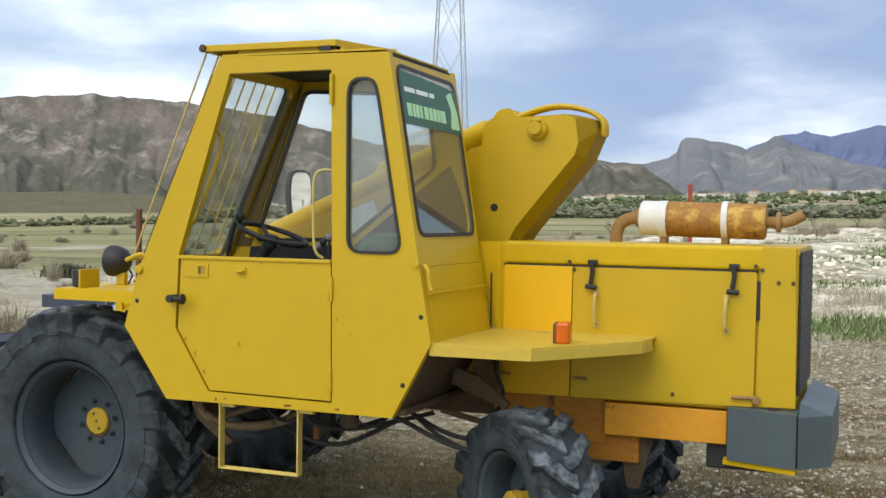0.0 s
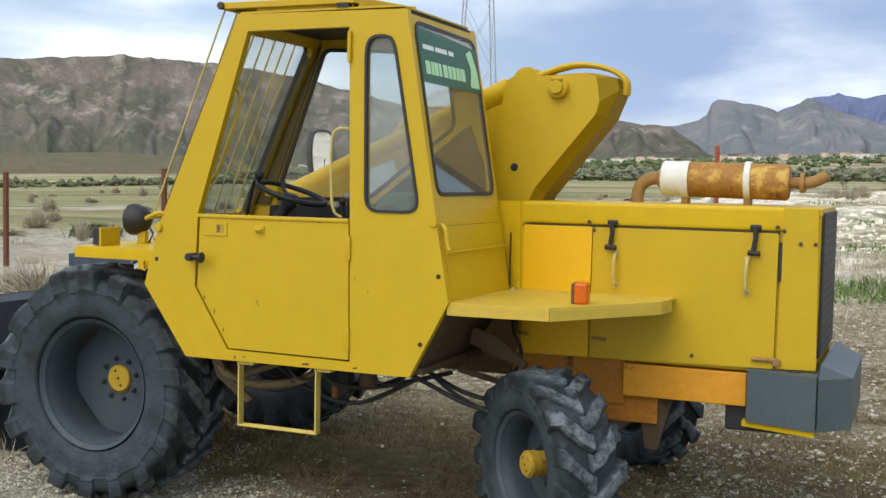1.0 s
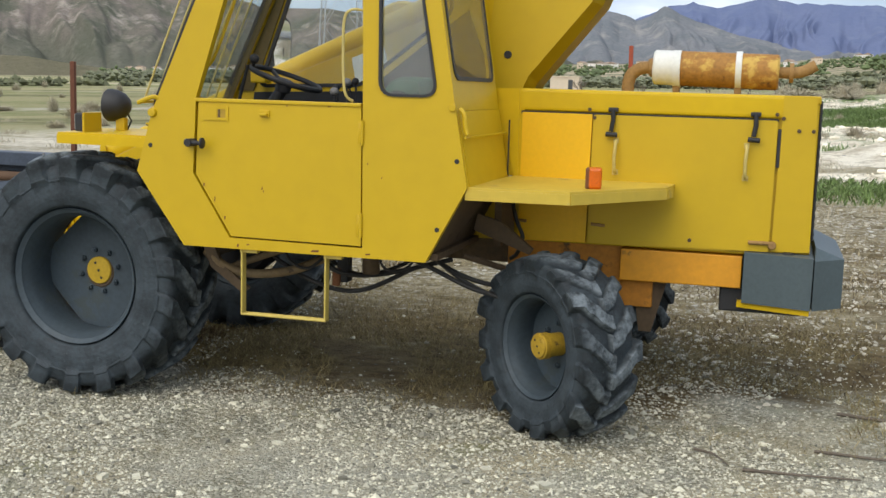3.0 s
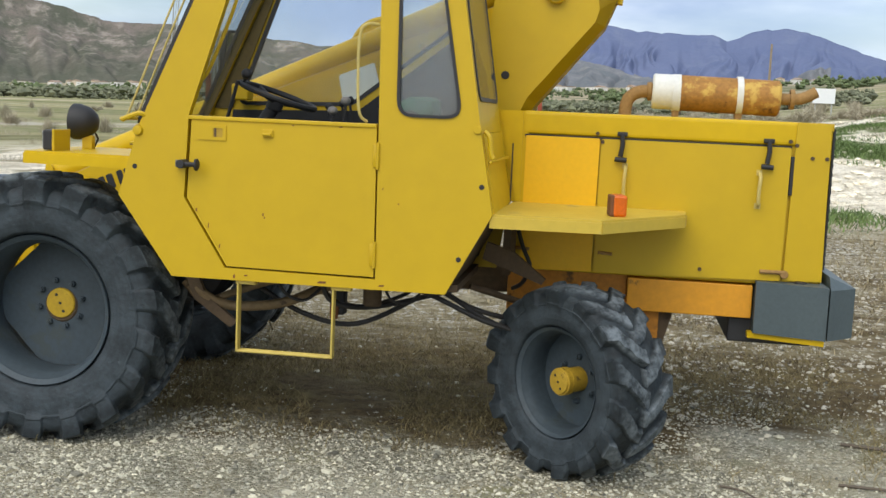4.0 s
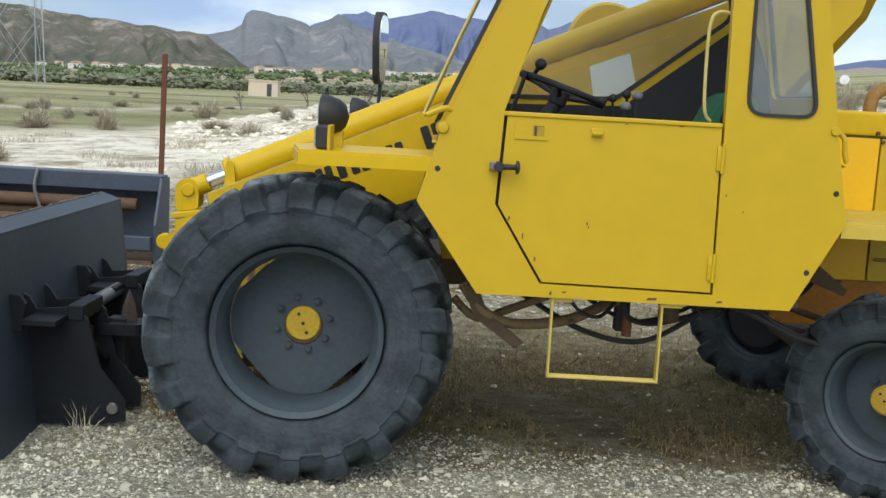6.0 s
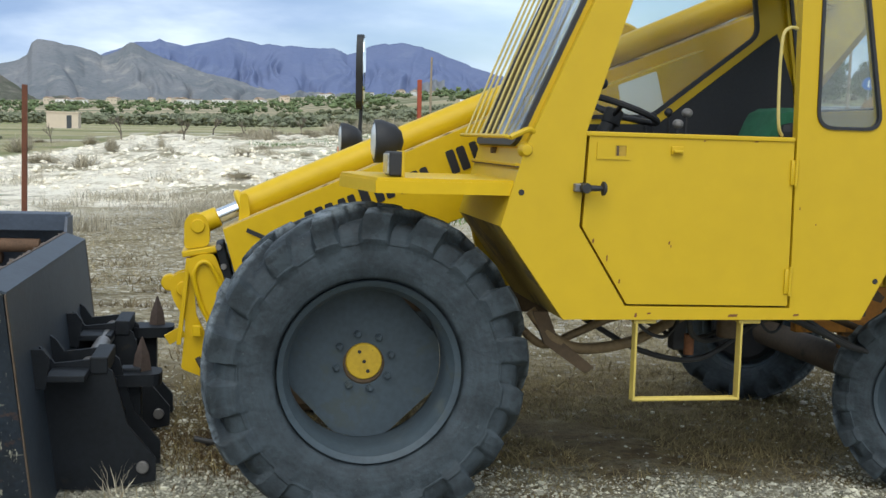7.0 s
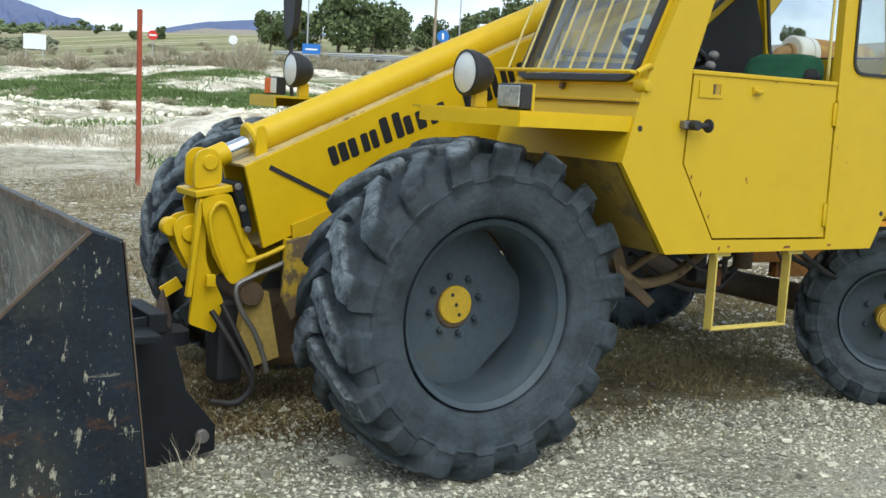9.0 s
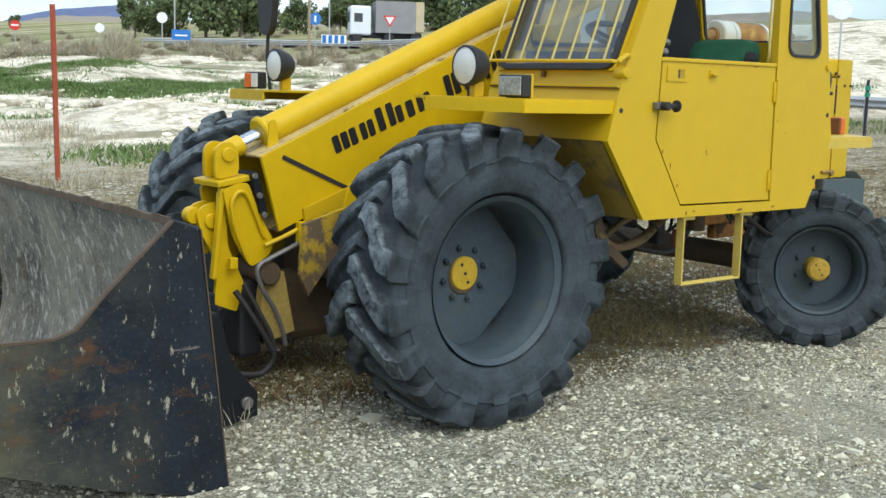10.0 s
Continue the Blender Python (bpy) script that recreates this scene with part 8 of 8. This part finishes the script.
# houses of the far village
WALLS = [mat("white_render", (0.68, 0.66, 0.62), 0.9, var=0.06, scale=0.2, grain=2), mat("cream_render", (0.60, 0.50, 0.38), 0.9, var=0.06, scale=0.2, grain=2)]
TILES = mat("clay_roof", (0.33, 0.24, 0.18), 0.9, var=0.15, scale=0.3, grain=3)
DARK_WIN = mat("dark_window", (0.05, 0.055, 0.06), 0.3, var=0.1, bump=0)


def house(w, d, h, pitch, material, nwin):
    t = thing("village_house", "small white far village house with a clay roof", "house", group="village houses")
    part("wall", boxm(-w / 2, w / 2, -d / 2, d / 2, -2, h), material, t)
    bm = B()
    plate(bm, [(-w / 2 - 0.3, h), (w / 2 + 0.3, h), (0, h + pitch)] if pitch > 0.5 else [(-w / 2 - 0.2, h), (w / 2 + 0.2, h), (w / 2 + 0.2, h + 0.4), (-w / 2 - 0.2, h + 0.4)], [], d + 0.6, side_at(-d / 2 - 0.3))
    part("roof", bm, TILES, t)
    for k in range(nwin):
        x = -w / 2 + w * (k + 0.5) / nwin
        part("window", boxm(x - 0.45, x + 0.45, -d / 2 - 0.06, -d / 2 + 0.1, h * 0.5, h * 0.5 + 1.1), DARK_WIN, t)
    return t


kinds = [house(12, 9, 5, 2, WALLS[0], 3), house(17, 12, 4.5, 0, WALLS[0], 2), house(9, 8, 6.5, 1.5, WALLS[1], 2), house(24, 14, 5, 0, WALLS[0], 3)]
for k in range(70):
    az = rnd.choice((rnd.gauss(-24, 4), rnd.gauss(-13, 3.5), rnd.gauss(-4, 4), rnd.gauss(6, 4), rnd.uniform(-48, 18)))
    r = rnd.uniform(1250, 1780)
    x, y = r * math.sin(radians(az)), r * math.cos(radians(az))
    src = kinds[rnd.choice((0, 0, 1, 2, 2, 3))]
    m = Matrix.Translation((x, y, land_z(x, y))) @ Matrix.Rotation(rnd.uniform(-0.7, 0.7), 4, "Z")
    copy_thing(src, m)
for k, src in enumerate(kinds):
    az, r = (-18, -8, 2, -29)[k], 1200 + 90 * k
    x, y = r * math.sin(radians(az)), r * math.cos(radians(az))
    src.matrix_basis = Matrix.Translation((x, y, land_z(x, y)))

# field hut, billboard, poles
hut = thing("field_hut", "small cream field hut with a dark doorway", "hut")
hx, hy = -1.5 + 150 * math.sin(radians(-8.8)), -4.9 + 150 * math.cos(radians(-8.8))
hut.matrix_basis = Matrix.Translation((hx, hy, land_z(hx, hy)))
part("wall", boxm(-1.9, 1.9, -1.2, 1.2, -0.5, 1.9), WALLS[1], hut)
part("roof", boxm(-2.0, 2.0, -1.3, 1.3, 1.9, 2.05), WALLS[1], hut)
part("doorway", boxm(0.5, 1.1, -1.23, -1.0, 0.0, 1.6), DARK_WIN, hut)


def standing(name, label, category, az, r, parts, c=EYE10, turn=0.0, group=""):
    t = thing(name, label, category, group=group)
    x, y, z = polar(az, r, c)
    t.matrix_basis = Matrix.Translation((x, y, z)) @ Matrix.Rotation(radians(-az + turn), 4, "Z")
    for nm, bm, m in parts:
        part(nm, bm, m, t)
    return t


POLE = mat("galvanised_pole", (0.45, 0.46, 0.47), 0.5, metal=0.5, var=0.08, bump=0)
WOOD_POLE = mat("weathered_wood_pole", (0.28, 0.22, 0.15), 0.9, var=0.2, scale=3, grain=20)
SIGN_RED = mat("red_sign_face", (0.60, 0.03, 0.025), 0.4, var=0.05, bump=0)
SIGN_BLUE = mat("blue_sign_face", (0.02, 0.16, 0.50), 0.4, var=0.05, bump=0)
SIGN_WHITE = mat("white_sign_face", (0.78, 0.79, 0.80), 0.5, var=0.05, bump=0)


def disc(r, y0, y1, z):
    return lathe(B(), [(y0, 0), (y0, r), (y1, r), (y1, 0)], 28, Matrix.Translation((0, 0, z)))


C73 = (-2.74, -4.49)
standing("billboard", "white billboard on two posts beside the road", "billboard", 11.5, 130, [("panel", boxm(-1.15, 1.15, -0.05, 0.05, 1.3, 2.9), SIGN_WHITE), ("post", boxm(-0.9, -0.8, 0.05, 0.15, -0.3, 2.8), POLE), ("post", boxm(0.8, 0.9, 0.05, 0.15, -0.3, 2.8), POLE)], C73)
standing("no_entry_sign", "red no-entry sign on a steel pole", "road sign", 18.2, 88, [("pole", cyl(B(), (0, 0, -0.3), (0, 0, 2.3), 0.035, 8), POLE), ("sign_face", disc(0.36, -0.06, -0.04, 2.0), SIGN_RED), ("sign_bar", boxm(-0.26, 0.26, -0.075, -0.062, 1.94, 2.06), SIGN_WHITE)], group="road signs")
standing("round_sign", "round sign seen from its pale back", "road sign", 22.0, 92, [("pole", cyl(B(), (0, 0, -0.3), (0, 0, 1.7), 0.035, 8), POLE), ("sign_face", disc(0.36, -0.06, -0.04, 1.6), SIGN_WHITE)], group="road signs")
standing("round_sign", "round white sign seen from its back by the road", "road sign", 24.9, 90, [("pole", cyl(B(), (0, 0, -0.3), (0, 0, 2.7), 0.04, 8), POLE), ("sign_face", disc(0.40, -0.06, -0.04, 2.45), SIGN_WHITE)], group="road signs")
standing("direction_sign", "blue direction sign panel on posts", "road sign", 25.8, 96, [("panel", boxm(-0.75, 0.75, -0.05, 0.0, 0.7, 1.5), SIGN_BLUE), ("sign_bar", boxm(-0.5, 0.5, -0.062, -0.052, 1.0, 1.12), SIGN_WHITE), ("post", boxm(-0.6, -0.54, 0, 0.06, -0.3, 1.5), POLE), ("post", boxm(0.54, 0.6, 0, 0.06, -0.3, 1.5), POLE)], group="road signs")
standing("roundabout_sign", "round blue direction sign on a pole", "road sign", 32.3, 92, [("pole", cyl(B(), (0, 0, -0.3), (0, 0, 2.8), 0.04, 8), POLE), ("sign_face", disc(0.48, -0.06, -0.04, 2.6), SIGN_BLUE), ("sign_bar", boxm(-0.08, 0.08, -0.075, -0.062, 2.35, 2.85), SIGN_WHITE)], group="road signs")
bm = B()
plate(bm, [(-0.55, 2.75), (0.55, 2.75), (0, 1.8)], [], 0.02, side_at(-0.06))
bm2 = B()
plate(bm2, [(-0.36, 2.64), (0.36, 2.64), (0, 2.02)], [], 0.01, side_at(-0.075))
standing("yield_sign", "white triangular yield sign with a red border", "road sign", 36.0, 94, [("pole", cyl(B(), (0, 0, -0.3), (0, 0, 2.6), 0.04, 8), POLE), ("sign_face", bm, SIGN_RED), ("sign_field", bm2, SIGN_WHITE)], group="road signs")
bm = B()
for k in range(4):
    box(bm, -0.9 + k * 0.5, -0.6 + k * 0.5, -0.02, 0.0, 0.6, 1.25)
standing("chevron_board", "blue and white chevron board at the roundabout", "road sign", 33.2, 96, [("panel", boxm(-1.0, 1.1, 0.0, 0.04, 0.55, 1.3), SIGN_WHITE), ("chevron", bm, SIGN_BLUE)], group="road signs")
standing("round_sign", "tall round sign seen from its pale back", "road sign", 57.8, 46, [("pole", cyl(B(), (0, 0, -0.3), (0, 0, 3.3), 0.035, 8), POLE), ("sign_face", disc(0.36, -0.06, -0.04, 3.05), SIGN_WHITE)], group="road signs")
for az, r, hgt, m, lab in ((25.5, 120, 12, POLE, "tall white street lamp pole"), (32.0, 70, 9, WOOD_POLE, "weathered wooden utility pole"), (33.0, 125, 12, POLE, "tall white street lamp pole")):
    standing("utility_pole", lab, "pole", az, r, [("pole", tube(B(), [(0, 0, -0.5), (0, 0, hgt)], 0.11 if m is WOOD_POLE else 0.09, 10, r_end=0.06), m)], group="poles")
standing("utility_pole", "weathered wooden utility pole in the field", "pole", 9.55, 95, [("pole", tube(B(), [(0, 0, -0.5), (0, 0, 6.2)], 0.12, 10, r_end=0.08), WOOD_POLE)], C73, group="poles")

# road with its crash barrier
ASPHALT = mat("asphalt", (0.17, 0.17, 0.172), 0.9, var=0.15, scale=0.5, grain=12)
RAIL = mat("galvanised_barrier", (0.46, 0.47, 0.48), 0.45, metal=0.6, var=0.1, scale=1, grain=10, bump=0)


def strip_points(r0, r1, a0, a1, n):
    out = []
    for i in range(n + 1):
        az = a0 + (a1 - a0) * i / n
        out.append((polar(az, r0 + (r1 - r0) * i / n), az))
    return out


near_edge = strip_points(104, 92, 25, 48, 40)
far_edge = strip_points(116, 106, 25, 48, 40)
verts, faces = [], []
for (p, _), (q, _) in zip(near_edge, far_edge):
    verts += [(p[0], p[1], p[2] + 0.25), (q[0], q[1], max(q[2], p[2]) + 0.3)]
for i in range(40):
    faces.append((2 * i, 2 * i + 2, 2 * i + 3, 2 * i + 1))
road = join_pieces("road", verts, faces, ASPHALT, "grey asphalt road beyond the rubble", "road", kind="structure")
for lab, rr0, rr1, a0, a1 in (("galvanised crash barrier beside the road", 101, 92, 24, 44), ("galvanised crash barrier by the lay-by", 34, 30, 54, 70)):
    barrier = thing("crash_barrier", lab, "barrier", group="crash barriers")
    pts = [p for p, _ in strip_points(rr0, rr1, a0, a1, 24)]
    for p, q in zip(pts, pts[1:]):
        bm = B()
        d = Vector(q) - Vector(p)
        m = frame_m((p[0], p[1], p[2] + 0.62), d, (0, 0, 1))
        plate(bm, [(-0.16, -0.02), (-0.08, 0.05), (0.0, -0.02), (0.08, 0.05), (0.16, -0.02), (0.16, -0.035), (0.08, 0.035), (0.0, -0.035), (-0.08, 0.035), (-0.16, -0.035)], [], d.length + 0.02, m @ Matrix(((0, 0, 1, 0), (1, 0, 0, 0), (0, 1, 0, 0), (0, 0, 0, 1))))
        part("rail", bm, RAIL, barrier)
    for p in pts[::2]:
        part("post", boxm(p[0] - 0.05, p[0] + 0.05, p[1] + 0.05, p[1] + 0.15, p[2] - 0.4, p[2] + 0.75), RAIL, barrier)

# lorry on the road, seen between the posts
TRUCK_WHITE = mat("white_lorry_paint", (0.72, 0.74, 0.76), 0.35, var=0.05, scale=1, grain=10, bump=0)
TRUCK_GREY = mat("grey_tarpaulin", (0.25, 0.25, 0.25), 0.7, var=0.15, scale=1, grain=8)
TRUCK_TAN = mat("tan_trailer_panel", (0.50, 0.42, 0.27), 0.7, var=0.15, scale=1, grain=8)
lorry = standing("lorry", "white lorry with a grey and tan trailer on the road", "lorry", 36.2, 109, [
    ("cab", box(B(), -4.3, -2.3, -1.2, 1.2, 0.7, 3.4, 0.18), TRUCK_WHITE), ("windscreen", boxm(-4.33, -4.2, -1.05, 1.05, 1.9, 2.9, 0.03), DARK_WIN), ("side_window", boxm(-3.9, -3.1, -1.23, -1.15, 1.9, 2.7, 0.02), DARK_WIN),
    ("trailer", boxm(-1.9, 1.9, -1.25, 1.25, 0.95, 3.9, 0.05), TRUCK_GREY), ("trailer_rear", boxm(1.9, 2.7, -1.25, 1.25, 1.1, 3.9, 0.05), TRUCK_TAN), ("chassis", boxm(-4.2, 2.6, -0.5, 0.5, 0.5, 1.0, 0.03), BLACK)], turn=8)
for x in (-3.6, -0.6, 1.9):
    part("wheel", cyl(B(), (x, -1.15, 0.5), (x, 1.15, 0.5), 0.5, 20), BLACK, lorry, smooth=True)

# green cover and a marker post by the lay-by barrier
TEAL = mat("teal_tarpaulin", (0.02, 0.26, 0.16), 0.6, var=0.15, scale=2, grain=12)
cover = thing("green_cover", "teal green tarpaulin cover beyond the machine", "tarpaulin")
cx, cy, cz = polar(56.6, 46, (-4.92, -3.63))
cover.matrix_basis = Matrix.Translation((cx, cy, cz)) @ Matrix.Rotation(radians(-56.2), 4, "Z")
bm = B()
bmesh.ops.create_uvsphere(bm, u_segments=20, v_segments=12, radius=1.0, matrix=Matrix.Diagonal((0.75, 0.55, 1.25, 1)))
for v in bm.verts:
    v.co += 0.10 * noise.noise_vector(v.co * 2.3)
    v.co.z = max(v.co.z, -0.2)
part("cover_sheet", bm, TEAL, cover, smooth=True)
marker = thing("marker_post", "dark marker post with green reflectors", "post")
mx, my, mz = polar(58.9, 26, (-4.92, -3.63))
marker.matrix_basis = Matrix.Translation((mx, my, mz))
part("post", cyl(B(), (0, 0, -0.3), (0, 0, 1.35), 0.035, 10), BLACK, marker, smooth=True)
for z in (1.12, 0.98):
    part("reflector", cyl(B(), (-0.08, -0.05, z), (-0.08, -0.05, z + 0.10), 0.06, 14), TEAL, marker, smooth=True)

PYLON_GREY = mat("weathered_pylon_steel", (0.33, 0.345, 0.355), 0.7, var=0.1, bump=0)


# lattice pylon
def build_pylon(az, r, c, h, base):
    t = thing("power_pylon", "grey steel lattice power pylon on the plain", "pylon")
    x, y, z = polar(az, r, c)
    t.matrix_basis = Matrix.Translation((x, y, z - 0.5)) @ Matrix.Rotation(radians(-az + 8), 4, "Z")

    def half(f):
        return base / 2 * (1 - 0.80 * min(1, f / 0.72)) if f < 0.72 else base / 2 * 0.20
    corners = [(-1, -1), (1, -1), (1, 1), (-1, 1)]
    n = 11
    lev = [1 - (1 - k / n) ** 1.25 for k in range(n + 1)]
    for cx, cy in corners:
        part("leg", tube(B(), [(cx * half(f), cy * half(f), f * h) for f in lev], 0.10, 5), PYLON_GREY, t)
    for k in range(n):
        f0, f1 = lev[k], lev[k + 1]
        for (ax, ay), (bx, by) in zip(corners, corners[1:] + corners[:1]):
            part("brace", tube(B(), [(ax * half(f0), ay * half(f0), f0 * h), (bx * half(f1), by * half(f1), f1 * h)], 0.035, 4), PYLON_GREY, t)
            part("brace", tube(B(), [(bx * half(f0), by * half(f0), f0 * h), (ax * half(f1), ay * half(f1), f1 * h)], 0.035, 4), PYLON_GREY, t)
    for f, w in ((0.74, 6.0), (0.86, 5.0), (0.97, 4.0)):
        bm = B()
        for s in (-1, 1):
            tube(bm, [(0, 0, f * h), (s * w, 0, f * h)], 0.08, 4)
            tube(bm, [(0, 0, f * h + 1.8), (s * w, 0, f * h)], 0.06, 4)
        part("cross_arm", bm, PYLON_GREY, t)
    return t


build_pylon(-21.6, 185, (2.7, -5.3), 88, 7.0)
